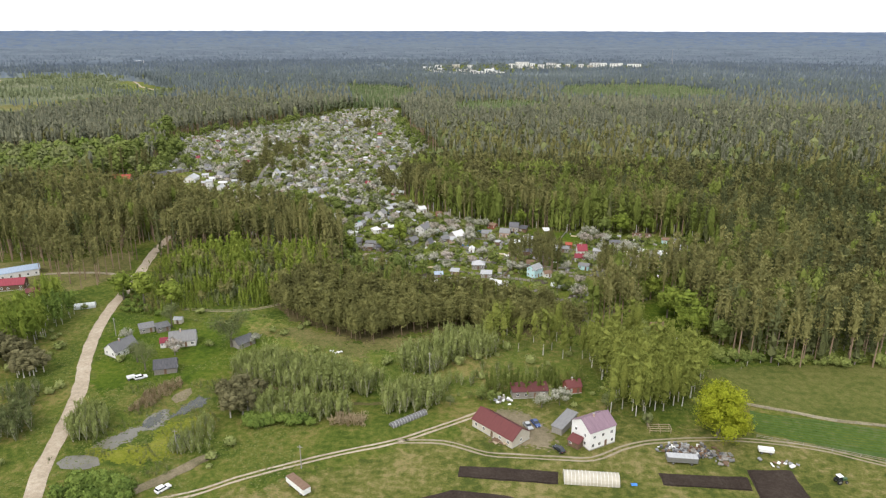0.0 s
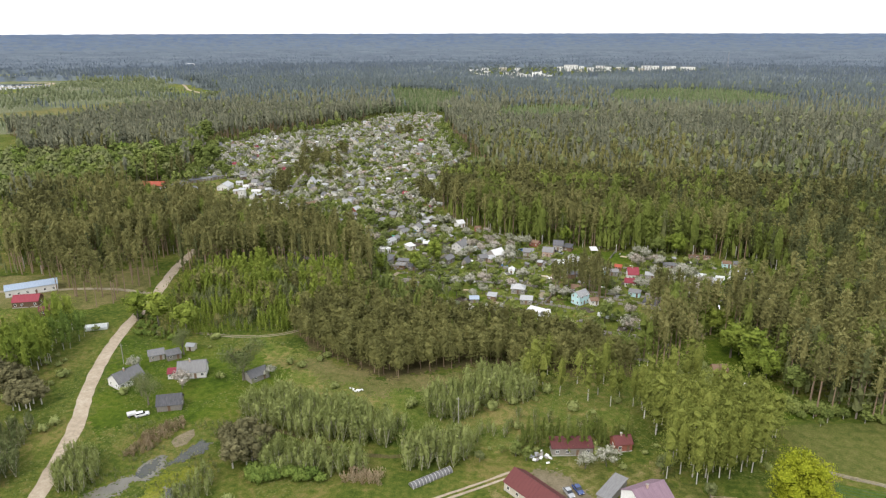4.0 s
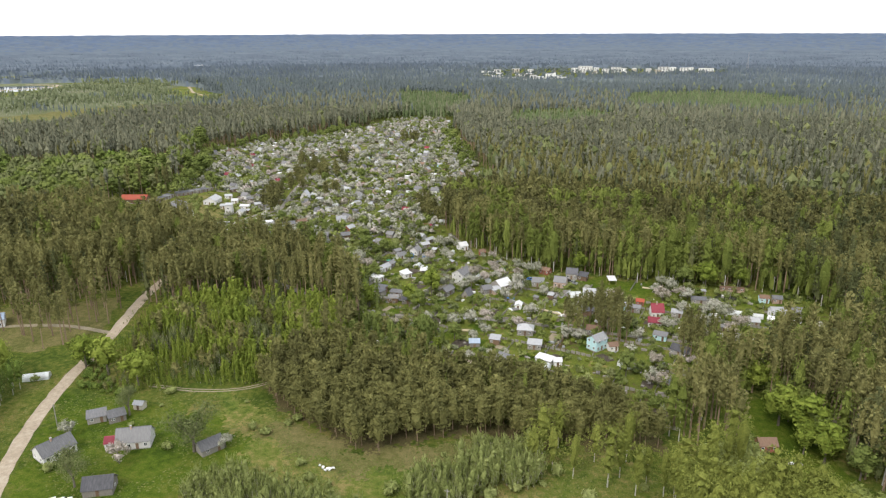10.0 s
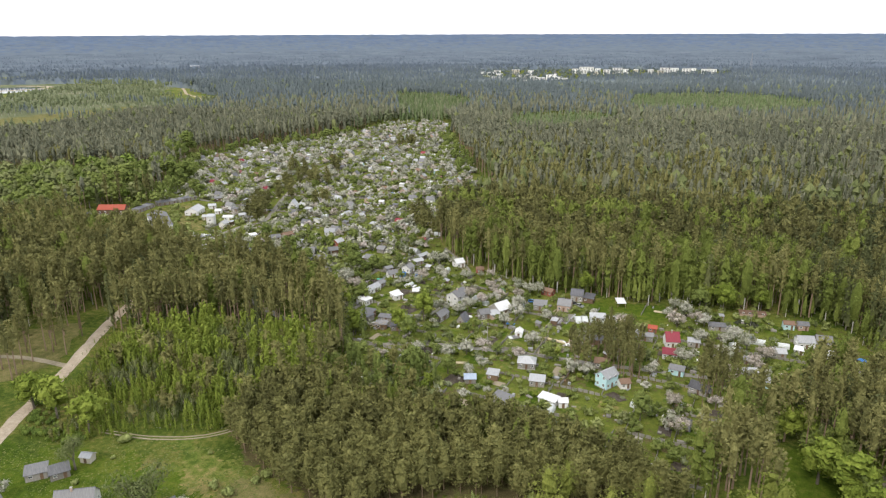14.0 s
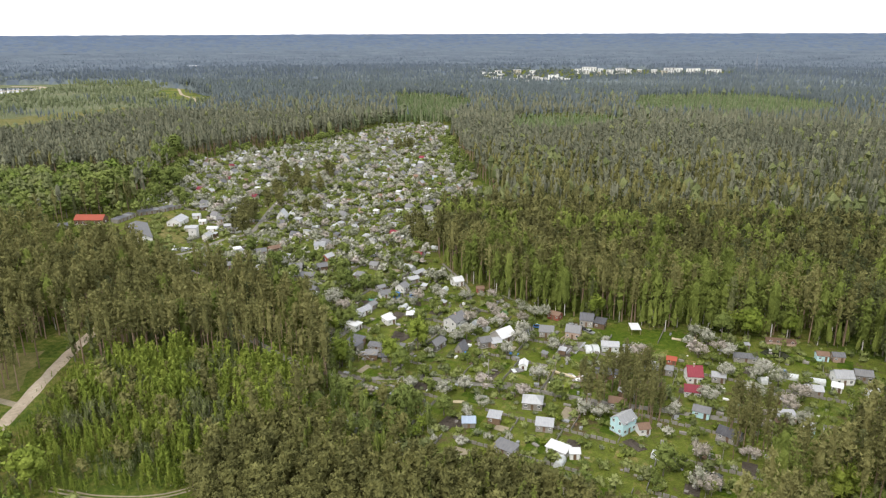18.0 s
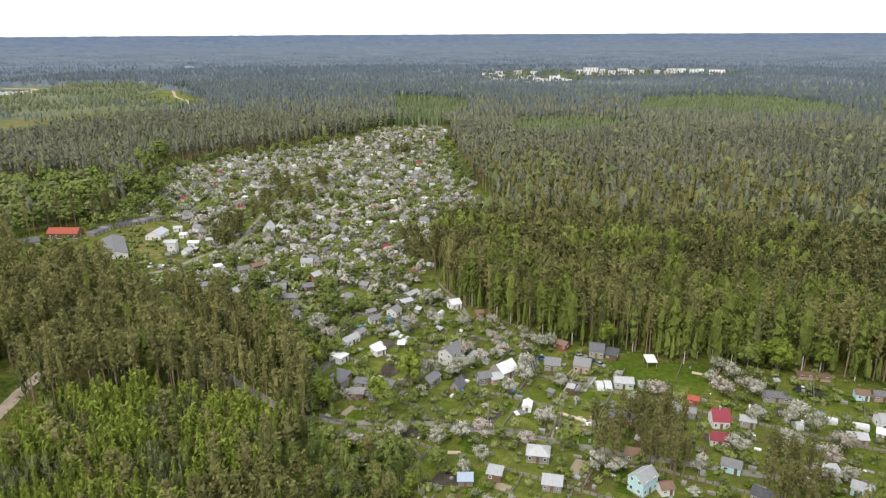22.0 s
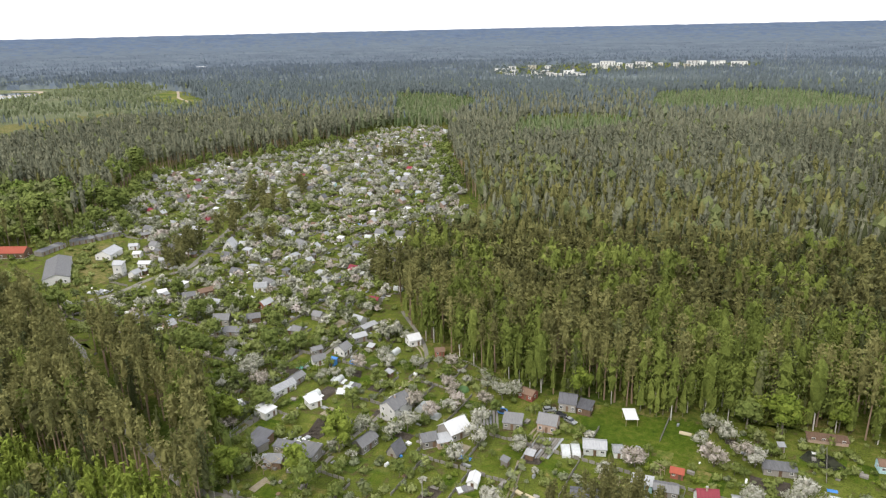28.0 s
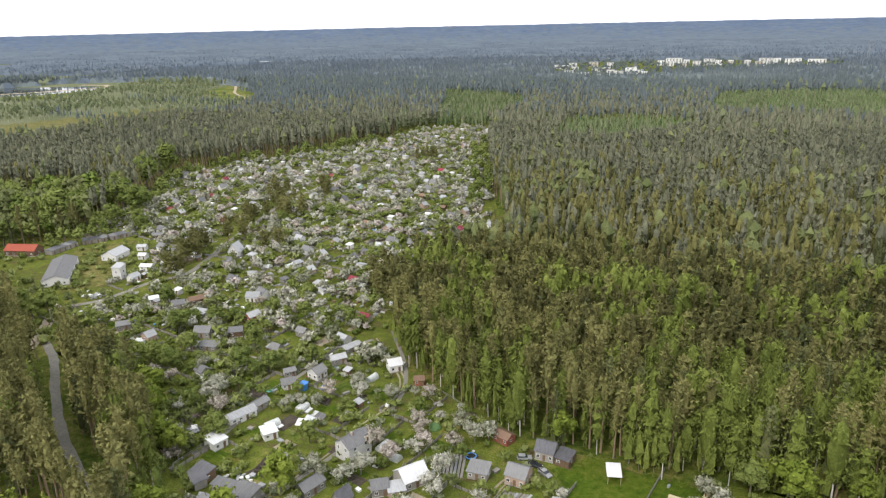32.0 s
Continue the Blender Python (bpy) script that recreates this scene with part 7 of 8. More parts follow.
# the overgrown plots beside the young wood, and the poplars behind the last gardens
WILD = [(-112, 344), (-100, 336), (-84, 328), (-62, 326), (-50, 312), (-56, 296), (-74, 296), (-88, 306), (-96, 322)]
q = scatter((-115, 292, -45, 348), 3.7, 66)
q = q[inside(q, WILD)]
q = q[np.array([np.hypot(*(houses - k).T).min() for k in q]) > 4.2]
ub = rb.random(len(q))
for lo, hi, kd, mt, bk, lb, z0, z1 in ((0, 0.35, "birch", F_LEAF, B_BIRCH, "young birches of the overgrown plots", 0.35, 0.62), (0.35, 0.6, "round", F_SCRUB, B_GREY, "grey-green trees of the overgrown plots", 0.35, 0.7),
                                       (0.6, 0.8, "scrub_pine", F_LOW, B_PINE, "pines of the overgrown plots", 0.6, 0.95), (0.8, 1, "round", F_YOUNG, B_GREY, "bright green trees of the overgrown plots", 0.35, 0.65)):
    k = (ub >= lo) & (ub < hi)
    grove("plot_trees", kd, q[k], rb.uniform(z0, z1, k.sum()), [mt, bk], lb, "tree", 190, seed=70 + int(lo * 10))
q = scatter((-350, 890, -250, 1130), 6.5, 67)
q = q[inside(q, [(-335, 890), (-290, 925), (-270, 1015), (-262, 1080), (-300, 1120), (-345, 1030)]) & ~inside(q, ALLOT)]
grove("poplars", "birch", q, rb.uniform(0.7, 1.1, len(q)), [F_PALE, B_GREY], "pale green poplars behind the last gardens", "tree", 23, seed=76)

# pines that stand among the plots
PN = [thing_tree("pine_tree", "pine", tr, 240, [F_PINE, B_PINE], "pine with dull olive crown and reddish trunk", group="pines") for _ in range(5)]
PINES = [(rp.uniform(-8, 20), rp.uniform(328, 357)) for _ in range(58)] + [(rp.uniform(36, 50), rp.uniform(316, 338)) for _ in range(24)]
PINES = [q for q in PINES if np.hypot(*(houses - np.array(q)).T).min() > 2.4 and abs(q[1] - 341) > 2.4 and not (q[0] > 21 and q[1] > 342) and not (q[0] < 14 and q[1] < 330)]
FAR_PINES = [(x + rp.uniform(-7, 7), y + rp.uniform(-9, 9)) for x, y, k in ((-224, 608, 7), (-219, 519, 5), (-104, 503, 6), (-95, 494, 5), (-116, 526, 5), (-228, 527, 6), (-238, 585, 6), (-223, 552, 4), (-241, 635, 6), (-230, 671, 5), (-259, 655, 4), (-216, 494, 4), (-200, 810, 7), (-190, 550, 4), (-215, 610, 6)) for _ in range(k)]
fp = scatter((-110, 236, 46, 300), 4.0, 61)
fp = fp[inside(fp, BAND)]
plant(PN, PINES, 0.74, 1.02, 6)
SP = [thing_tree("pine_tree", "scrub_pine", tr, 380, [F_LOW, B_PINE], "young pine with a broad dull olive crown", group="pines") for _ in range(5)]
plant(SP, [tuple(q) for q in fp[(fp[:, 1] < 271)][:190]], 0.84, 1.14, 16)
FP = [thing_tree("pine_tree", "scrub_pine", tr, 200, [F_PINE, B_PINE], "dull olive pine standing among the far plots", group="pines") for _ in range(3)]
plant(FP, FAR_PINES, 0.85, 1.3, 18)

# birches before the wood
BI = [thing_tree("birch_tree", "birch", tr, 420, [F_DROOP, B_BIRCH], "slender birch in drooping olive leaf with a pale trunk", group="birches") for _ in range(5)]
GROVE_B = [(31, 199), (40, 197.5), (48, 201), (56, 205), (63.5, 217), (67.4, 229), (62.8, 238), (53.5, 243), (38, 234), (24, 238), (28, 224), (32, 212)]
q = scatter((20, 196, 70, 245), 3.5, 62)
q = q[inside(q, GROVE_B)]
BIRCH = [tuple(k) for k in q] + [(-11.3, 241.6), (-5.6, 242.7), (0.3, 240), (9.7, 238.1), (13, 243), (17, 236), (20, 241), (24.3, 237.3), (29, 240), (33.4, 239.1), (37, 246), (42, 252), (46, 253), (44, 258), (-9, 250), (-4.6, 254), (6, 249), (15, 251)]
plant(BI, BIRCH, 0.82, 1.08, 7, 1.15)
BF = [thing_tree("birch_tree", "birch", tr, 360, [F_BIRCH, B_BIRCH], "tall birch in light green leaf at the forest edge", group="birches") for _ in range(5)]
plant(BF, EDGE_BIRCH[:76], 0.9, 1.25, 17)

# airy trees round the old farmhouses and bushes by the road
AI = [thing_tree("willow_tree", "airy", tr, 2000, [F_SCRUB, B_GREY], "airy willow in thin grey-green leaf by the farmhouse", group="yard trees") for _ in range(3)]
plant(AI, [(-133, 207), (-139, 212), (-142, 243)], 0.95, 1.2, 8)
plant([thing_tree("willow_tree", "airy", tr, 2600, [F_SCRUB, B_GREY], "large round airy willow in thin grey-green leaf", group="yard trees")], [(-110, 229)], 1.6, 1.62, 9)
plant([thing_tree("pine_tree", "pine", tr, 240, [F_PINE, B_PINE], "tall pine beside the workshop yard", group="pines")], [(-226, 300), (-219, 296), (-214, 304), (-232, 306), (-208, 312), (-222, 312), (-236, 298), (-206, 298), (-246, 306), (-216, 318), (-228, 318), (-204, 322), (-210, 328), (-198, 306), (-212, 290), (-224, 288), (-236, 290), (-202, 284), (-244, 296), (-216, 284)], 1.0, 1.25, 9)

# the big maple by the farm
e = anchor("maple_tree", 62.0, 190.5, 0, "huge round maple in yellow-green leaf", "tree")
T = Tree()
r = np.random.default_rng(9)
for k in range(16):
    a, zz = k * 2.4, 4.5 + 10.5 * (k / 15)
    o = 7.2 * math.sqrt(max(0.05, 1 - ((zz - 7.5) / 8.5) ** 2)) * (0.35 + 0.65 * r.random())
    v, f = core(2.6, 2.4, r)
    # core tinted darker than the leaves: shade inside the crown put into the tint
    T.add(v + (math.cos(a) * o, math.sin(a) * o, zz), f, 0, 0.1)
    p3, t3, o3 = tufts(r, 620, 4.2, 3.7, 0.27, 0.2, 0.6)
    T.add(p3 + (math.cos(a) * o, math.sin(a) * o, zz), np.arange(1860).reshape(-1, 3), 0, t3 + 0.2 * r.random(), o3)
v, f, m, t, o = T.done()
ob = new("crown", sheet_mesh("crown", v, f, [F_MAPLE], tint=t + 0.25, out=o))
ob.parent = e
bm = bmesh.new()
bmesh.ops.create_cone(bm, cap_ends=True, segments=10, radius1=0.6, radius2=0.3, depth=8, matrix=pose(0, 0, 3.8))
part("trunk", bm, B_GREY, e)

# ---- thickets, bushes and grass of the low ground ----
def thicket(poly, gap, kind, mat, lo, hi, seed, label, n=160, name="thicket", bark=None):
    poly = np.array(poly)
    p = scatter((poly[:, 0].min(), poly[:, 1].min(), poly[:, 0].max(), poly[:, 1].max()), gap, seed)
    p = p[inside(p, poly)]
    return grove(name, kind, p, np.random.default_rng(seed).uniform(lo, hi, len(p)), [mat, bark or (F_STEM if kind == "willow" else B_BIRCH)], label, "thicket", n, seed=seed)


WIL = "thicket of grey-green willows with pale stems"
thicket([(-101, 214), (-100, 207), (-89, 202), (-79, 197), (-69, 199), (-61, 198), (-49, 198), (-45, 207), (-60, 213), (-76, 215), (-88, 219)], 2.3, "willow", F_WILLOW, 1.05, 1.5, 71, WIL)
thicket([(-41, 187), (-33, 189), (-27, 192), (-22, 199), (-26, 206), (-36, 204), (-43, 197)], 2.3, "willow", F_WILLOW, 1.05, 1.45, 72, WIL)
thicket([(-78, 180), (-62, 181), (-53, 183), (-50, 188), (-62, 191), (-80, 190), (-88, 192), (-88, 186)], 2.3, "willow", F_WILLOW, 0.9, 1.3, 73, WIL)
thicket([(-41, 217), (-33, 216), (-25, 219), (-22, 229), (-30, 236), (-42, 228)], 2.3, "willow", F_WILLOW, 1.0, 1.4, 74, WIL)
thicket([(-24, 230), (-12, 231), (-6, 238), (-12, 249), (-26, 248), (-32, 240)], 2.3, "willow", F_WILLOW, 1.0, 1.4, 75, WIL)
thicket([(-24, 205), (-2, 210), (10, 214), (14, 224), (-5, 226), (-22, 216)], 4.6, "willow", F_WILLOW, 0.5, 0.9, 76, WIL)
thicket([(-12, 206), (-6, 205), (24, 213), (22, 220), (-8, 214)], 2.4, "sapling", F_BIRCH, 0.5, 0.9, 77, "bright green bushes behind the farm")
thicket([(-83, 176), (-76, 176), (-71, 178.5), (-57, 180), (-57, 182), (-72, 182), (-83, 181)], 2.0, "bush", F_FRESH, 0.9, 1.5, 78, "bright green bushes at the meadow edge", 330)
thicket([(-96, 184), (-87, 178.5), (-80, 181), (-80, 190), (-88, 196), (-97, 194)], 3.4, "round", F_BROWN, 0.75, 1.0, 79, "large bushes in brownish bud", 420)
thicket([(-133, 161), (-128, 161.5), (-122, 163), (-122, 170), (-128, 176), (-136, 176)], 2.0, "willow", F_WILLOW, 0.8, 1.2, 80, WIL)
thicket([(-118, 136), (-100, 134), (-98, 143), (-108, 146), (-119, 146)], 2.3, "bush", F_FRESH, 0.8, 1.5, 81, "bright green bushes by the sand road", 330)
thicket([(-99, 160), (-92, 159), (-87, 163), (-90, 172), (-95, 178), (-96, 170)], 2.2, "willow", F_WILLOW, 0.5, 0.9, 82, WIL)
thicket([(-230, 245), (-206, 222), (-196, 196), (-172, 168), (-156, 158), (-160, 150), (-200, 165), (-250, 210)], 5.0, "round", F_WILLOW, 0.6, 1.1, 83, "mixed bushes and low trees by the road", 240)
thicket([(-215, 262), (-205, 246), (-196, 250), (-200, 262)], 4.2, "birch", F_YOUNG, 0.7, 0.9, 84, "group of bright green birches", 220)
thicket([(-204, 232), (-188, 214), (-176, 206), (-186, 198), (-206, 212)], 4.4, "round", F_BROWN, 0.9, 1.3, 85, "trees in brownish bud", 300)
thicket([(-123, 178), (-120, 180), (-116.5, 184), (-114, 192), (-113, 198), (-118, 200), (-123, 192)], 1.3, "reed", F_REED, 0.28, 0.5, 86, "dry tan reeds round the marsh", 56, "reeds")
thicket([(-56, 180), (-46, 181), (-46, 186), (-55, 186)], 1.2, "reed", F_REED, 0.4, 0.6, 87, "patch of tall dry reeds", 56, "reeds")
thicket([(72, 240), (100, 241), (140, 245), (140, 252), (100, 248), (74, 248)], 4.0, "bush", F_LEAF, 0.8, 2.0, 88, "bushes along the forest edge", 220)
thicket([(-185, 275), (-172, 255), (-150, 252), (-148, 258), (-166, 262), (-178, 282)], 3, "bush", F_FRESH, 0.5, 1.0, 89, "bushes at the edge of the young wood", 220)
thicket([(26, 250), (46, 248), (58, 256), (50, 270), (44, 262)], 3, "bush", F_WILLOW, 0.9, 1.8, 90, "bushes at the edge of the pines")
thicket([(-200, 246), (-196, 236), (-188, 236), (-186, 246), (-194, 254)], 3.6, "birch", F_FRESH, 0.55, 0.75, 180, "bright green trees beside the greenhouse", 200)
thicket([(-214, 228), (-196, 212), (-184, 214), (-184, 226), (-200, 240)], 4.0, "birch", F_YOUNG, 0.7, 0.95, 181, "tall green trees by the road", 200)
thicket([(-182, 205), (-176, 192), (-168, 194), (-168, 202), (-176, 208)], 3.2, "round", F_BROWN, 0.8, 1.1, 182, "round trees in brownish bud by the road", 300)
thicket([(-160, 168), (-153, 158), (-146, 158), (-146, 166), (-154, 174)], 2.2, "willow", F_SCRUB, 0.8, 1.2, 183, WIL)
thicket([(-170, 182), (-158, 172), (-154, 178), (-162, 190)], 2.4, "willow", F_SCRUB, 0.6, 1.0, 184, WIL)
p = scatter((-130, 146, -92, 202), 1.5, 185)
p = p[(np.hypot(p[:, 0] + 109, p[:, 1] - 174) > 5) & (np.hypot(p[:, 0] + 121, (p[:, 1] - 152) * 2) > 7) & ~inside(p, [(-120.6, 164.1), (-111.6, 183.2), (-111.4, 197.5), (-104.1, 196.4), (-101.4, 188.5), (-109, 167.3), (-116.4, 161.4)]) & (wave(p, 5, 3.0) > 0.55)]
grove("sedge", "reed", p, np.random.default_rng(186).uniform(0.1, 0.28, len(p)), [F_SCRUB, B_GREY], "tufts of sedge round the marsh pools", "sedge", 42, seed=187)
thicket([(74, 236), (80, 236), (90, 238), (102, 241), (102, 245), (88, 243), (75, 241)], 5.5, "round", F_LEAF, 0.3, 0.6, 188, "green bushes before the forest", 200)
# bushes strewn over the open ground
p = scatter((-260, 120, 160, 262), 6.5, 91)
rp2 = np.random.default_rng(92)
p = p[inside(p, FRONT) & (rp2.random(len(p)) < 0.28) & (edge_dist(p, ROAD, False) > 6)]
p = p[~((p[:, 0] > -80) & (p[:, 1] < 200) & (p[:, 0] < 130)) & ~((p[:, 0] > 66) & (p[:, 1] > 186)) & ~((p[:, 0] > -130) & (p[:, 0] < -90) & (p[:, 1] < 200)) & ~((p[:, 0] > -172) & (p[:, 0] < -100) & (p[:, 1] > 195) & (p[:, 1] < 256) & (rp2.random(len(p)) < 0.8))]
grove("bushes", "bush", p, rp2.uniform(0.4, 1.3, len(p)), [F_WILLOW, B_GREY], "scattered low bushes of the meadow", "bush", 110, seed=93)
# undergrowth along the edges of the woods and in them
p = scatter((-330, 240, 180, 470), 4.0, 94)
p = p[wooded(p) | inside(p, BAND)]
dd = np.minimum(edge_dist(p, ALLOT), edge_dist(p, FRONT))
p1 = p[(dd < 9) & (edge_dist(p, FRONT) > 14)]
grove("undergrowth", "sapling", p1, rp2.uniform(0.7, 1.5, len(p1)), [F_BIRCH, B_GREY], "leafy undergrowth along the forest edge", "undergrowth", 44, seed=95)
p1 = p[(dd >= 9) & (dd < 60) & (rp2.random(len(p)) < 0.28)]
grove("undergrowth", "sapling", p1, rp2.uniform(0.5, 1.2, len(p1)), [F_SCRUB, B_GREY], "young trees under the tall ones", "undergrowth", 30, seed=96)
# hedge plants and weeds in the gardens
p = scatter((-400, 285, 110, 640), 4.0, 97)
p = p[inside(p, ALLOT)]
p = p[(rp2.random(len(p)) < np.where((p[:, 1] < 440) & (p[:, 0] > -108), 0.3, 0.5)) & (edge_dist(p, CHROAD, False) > 3)]
p = p[(p[:, 1] < 450) | (rp2.random(len(p)) < 0.4)]
dh = np.array([np.hypot(*(houses - k).T).min() for k in p])
p = p[(dh > 3.5) & ~inside(p, LAWN_E)]
k = rp2.random(len(p)) < 0.5
big = np.where(p[:, 0] < -108, 1.35, 1.0)
grove("garden_bushes", "bush", p[k], (rp2.uniform(0.35, 1.0, len(p)) * big)[k], [F_WILLOW, B_GREY], "berry bushes and weeds of the gardens", "bush", 54, seed=98)
grove("garden_bushes", "bush", p[~k], (rp2.uniform(0.35, 1.0, len(p)) * big)[~k], [F_LEAF, B_GREY], "fresh green bushes of the gardens", "bush", 54, seed=99)

p = scatter((-330, 290, 100, 470), 7.0, 140)
p = p[inside(p, ALLOT) & (edge_dist(p, ALLOT) > 2)]
p = p[(rp2.random(len(p)) < np.where(p[:, 0] < -106, 0.6, 0.16)) & ~((p[:, 0] > -4) & (p[:, 0] < 32) & (p[:, 1] > 385))]
p = p[np.array([np.hypot(*(houses - k).T).min() for k in p]) > 5.5]
u = rp2.random(len(p))
for lo, hi, mt, lb in ((0, 0.4, F_LEAF, "low leafy trees in fresh green among the plots"), (0.4, 0.75, F_SCRUB, "low grey-green trees among the plots"), (0.75, 1, F_WILLOW, "pale green bushes among the plots")):
    s = (u >= lo) & (u < hi)
    grove("garden_trees", "round", p[s], rp2.uniform(0.32, 0.72, s.sum()), [mt, B_GREY], lb, "tree", 150, seed=141)
TALL = [thing_tree("leafy_tree", "round", tr, 640, [F_YOUNG, B_GREY], "broad leafy tree in bright spring green", group="leafy trees") for _ in range(2)]
plant(TALL, [(-113.8, 372.2), (-121, 377), (-95, 345.8), (-71.6, 346.3), (-117.7, 364.1), (-70.4, 365.9), (50.3, 409.5), (56.5, 403.5), (-3.3, 411), (73, 408), (-108, 370.5), (62.9, 300.3), (62.4, 281), (66, 266), (70.5, 262.1), (56.5, 300.5), (68, 274), (-179, 268.7), (-167.3, 265.6), (-151.5, 260.9), (-77, 351), (-128, 383), (-136, 392)], 1.0, 1.45, 142)
OLD = [thing_tree("leafy_tree", "round", tr, 720, [F_LEAF, B_GREY], "old broad tree in soft green leaf", group="leafy trees") for _ in range(3)]
plant(OLD, [(-338, 528), (-300, 563), (-318, 560), (-345, 545), (-352, 575), (-338, 590), (-365, 615), (-320, 585), (-372, 650), (-385, 690), (-356, 530), (-368, 560)], 1.3, 1.9, 143)


def plank_bed(pts, n, label):
    """A bed of weathered planks laid side by side."""
    e = anchor("plank_bed", 0, 0, 0, label, "plank bed")
    a, q, c, d = (Vector((x, y, 0)) for x, y in pts)
    for k in range(n):
        s, t = a.lerp(q, (k + 0.1) / n), d.lerp(c, (k + 0.1) / n)
        w = (q - a).length / n * 0.7
        bm = bmesh.new()
        box(bm, 0, 0, 0.06, w, (t - s).length, 0.22 + 0.06 * (k % 3))
        part("plank", bm, W_GREY if k % 4 else R_LIGHT, e, m=pose(s.x, s.y, 0, 0, 0, math.degrees(math.atan2((t - s).y, (t - s).x)) - 90))


plank_bed([(-33.4, 386.1), (-26.5, 388), (-28.5, 398), (-36, 397)], 7, "bed of grey planks beside a blossoming tree")
plank_bed([(-18.1, 374.3), (-10, 376), (-6.5, 387), (-14.7, 386)], 9, "beds edged with long grey planks by the track")


def tilled_bed(pts, n, label, mat=None):
    """A dug bed with its ridges, between four corners; the ridges run from the first side to the opposite one."""
    a, b, c, d = (Vector((x, y, 0)) for x, y in pts)
    o = (a + b + c + d) / 4
    e = anchor("vegetable_bed", o.x, o.y, 0, label, "vegetable bed", "vegetable beds")
    bm = bmesh.new()
    q = [p - o for p in (a, b, c, d)]
    slab(bm, *[(p.x, p.y, 0.13) for p in q], 0.12)
    bmesh.ops.recalc_face_normals(bm, faces=bm.faces[:])
    part("soil", bm, mat or M_BED, e)
    for k in range(n):
        u, v = q[0].lerp(q[1], (k + 0.5) / n), q[3].lerp(q[2], (k + 0.5) / n)
        w = (q[1] - q[0]).length / n * 0.32
        bm = prism(bmesh.new(), [(-w, 0.12), (w, 0.12), (w * 0.5, 0.26), (-w * 0.5, 0.26)], 0, (v - u).length)
        part("ridge", bm, mat or M_BED, e, m=pose(u.x, u.y, 0, 0, 0, math.degrees(math.atan2((v - u).y, (v - u).x)) - 90))


tilled_bed([(-85.5, 371), (-79, 371.5), (-75.5, 378.5), (-81, 379.5)], 6, "dark bare soil plot beside the workshop yard")


def cold_frame(x, y, L, ang, D, label):
    """A row of low glazed frames with a sloping lid."""
    e = anchor("cold_frame", x, y, ang, label, "cold frame", "cold frames")
    bm = prism(bmesh.new(), [(0, 0), (D, 0), (D, 0.9), (0, 0.45)], 0, L)
    bmesh.ops.transform(bm, matrix=Matrix(((0, 1, 0, 0), (1, 0, 0, 0), (0, 0, 1, 0), (0, 0, 0, 1))), verts=bm.verts[:])
    bmesh.ops.recalc_face_normals(bm, faces=bm.faces[:])
    part("box", bm, W_GREY, e)
    n = max(2, int(L / 1.5))
    for k in range(n):
        x0, x1 = L * (k + 0.06) / n, L * (k + 0.94) / n
        bm = bmesh.new()
        slab(bm, (x0, 0.08, 0.55), (x1, 0.08, 0.55), (x1, D - 0.08, 0.97), (x0, D - 0.08, 0.97), 0.05)
        part("lid", bm, R_SLATE if k % 3 else M_FILM, e)


def net_mound(x, y, r, label):
    """Bushes under a green net: a low lumpy dome."""
    e = anchor("net_cover", x, y, 0, label, "net cover")
    bm = bmesh.new()
    bmesh.ops.create_icosphere(bm, subdivisions=3, radius=r)
    for v in bm.verts:
        v.co *= 1 + 0.15 * noise.noise(v.co * 1.2)
        v.co.z = max(v.co.z * 0.8, 0.0) + 0.03
    part("net", bm, P_NET, e)


def log_bench(x, y, ang, L, label, n=3):
    e = anchor("timber_stack", x, y, ang, label, "timber stack")
    for k in range(n):
        bm = bmesh.new()
        bmesh.ops.create_cone(bm, cap_ends=True, segments=8, radius1=0.22, radius2=0.2, depth=L, matrix=pose(L / 2, k * 0.44, 0.22, 0, 90, 0))
        part("log", bm, C_PALE, e)
    bm = bmesh.new()
    box(bm, 0.1, -0.1, 0.44, L - 0.1, 0.95, 0.55)
    part("board", bm, C_PALE, e)


def frame_rack(x, y, ang, L, D, h, label, name="timber_frame"):
    """An open frame of posts and rails."""
    e = anchor(name, x, y, ang, label, "frame")
    for px in (0, L / 2, L):
        for py in (0, D):
            bm = bmesh.new()
            box(bm, px - 0.07, py - 0.07, 0, px + 0.07, py + 0.07, h)
            part("post", bm, C_WOOD, e)
    for py in (0, D):
        for z in (h, h * 0.5):
            bm = bmesh.new()
            box(bm, -0.2, py - 0.06, z, L + 0.2, py + 0.06, z + 0.12)
            part("rail", bm, C_WOOD, e)
    for px in (0, L / 2, L):
        bm = bmesh.new()
        box(bm, px - 0.05, -0.2, h + 0.12, px + 0.05, D + 0.2, h + 0.22)
        part("crosspiece", bm, C_WOOD, e)


P_NET = plain("green_netting", (0.07, 0.14, 0.05), (0.13, 0.22, 0.08), 1.5, 0.8)
C_PALE = plain("fresh_timber", (0.38, 0.32, 0.20), (0.54, 0.46, 0.31), 2.0, streak=(1, 8, 8))
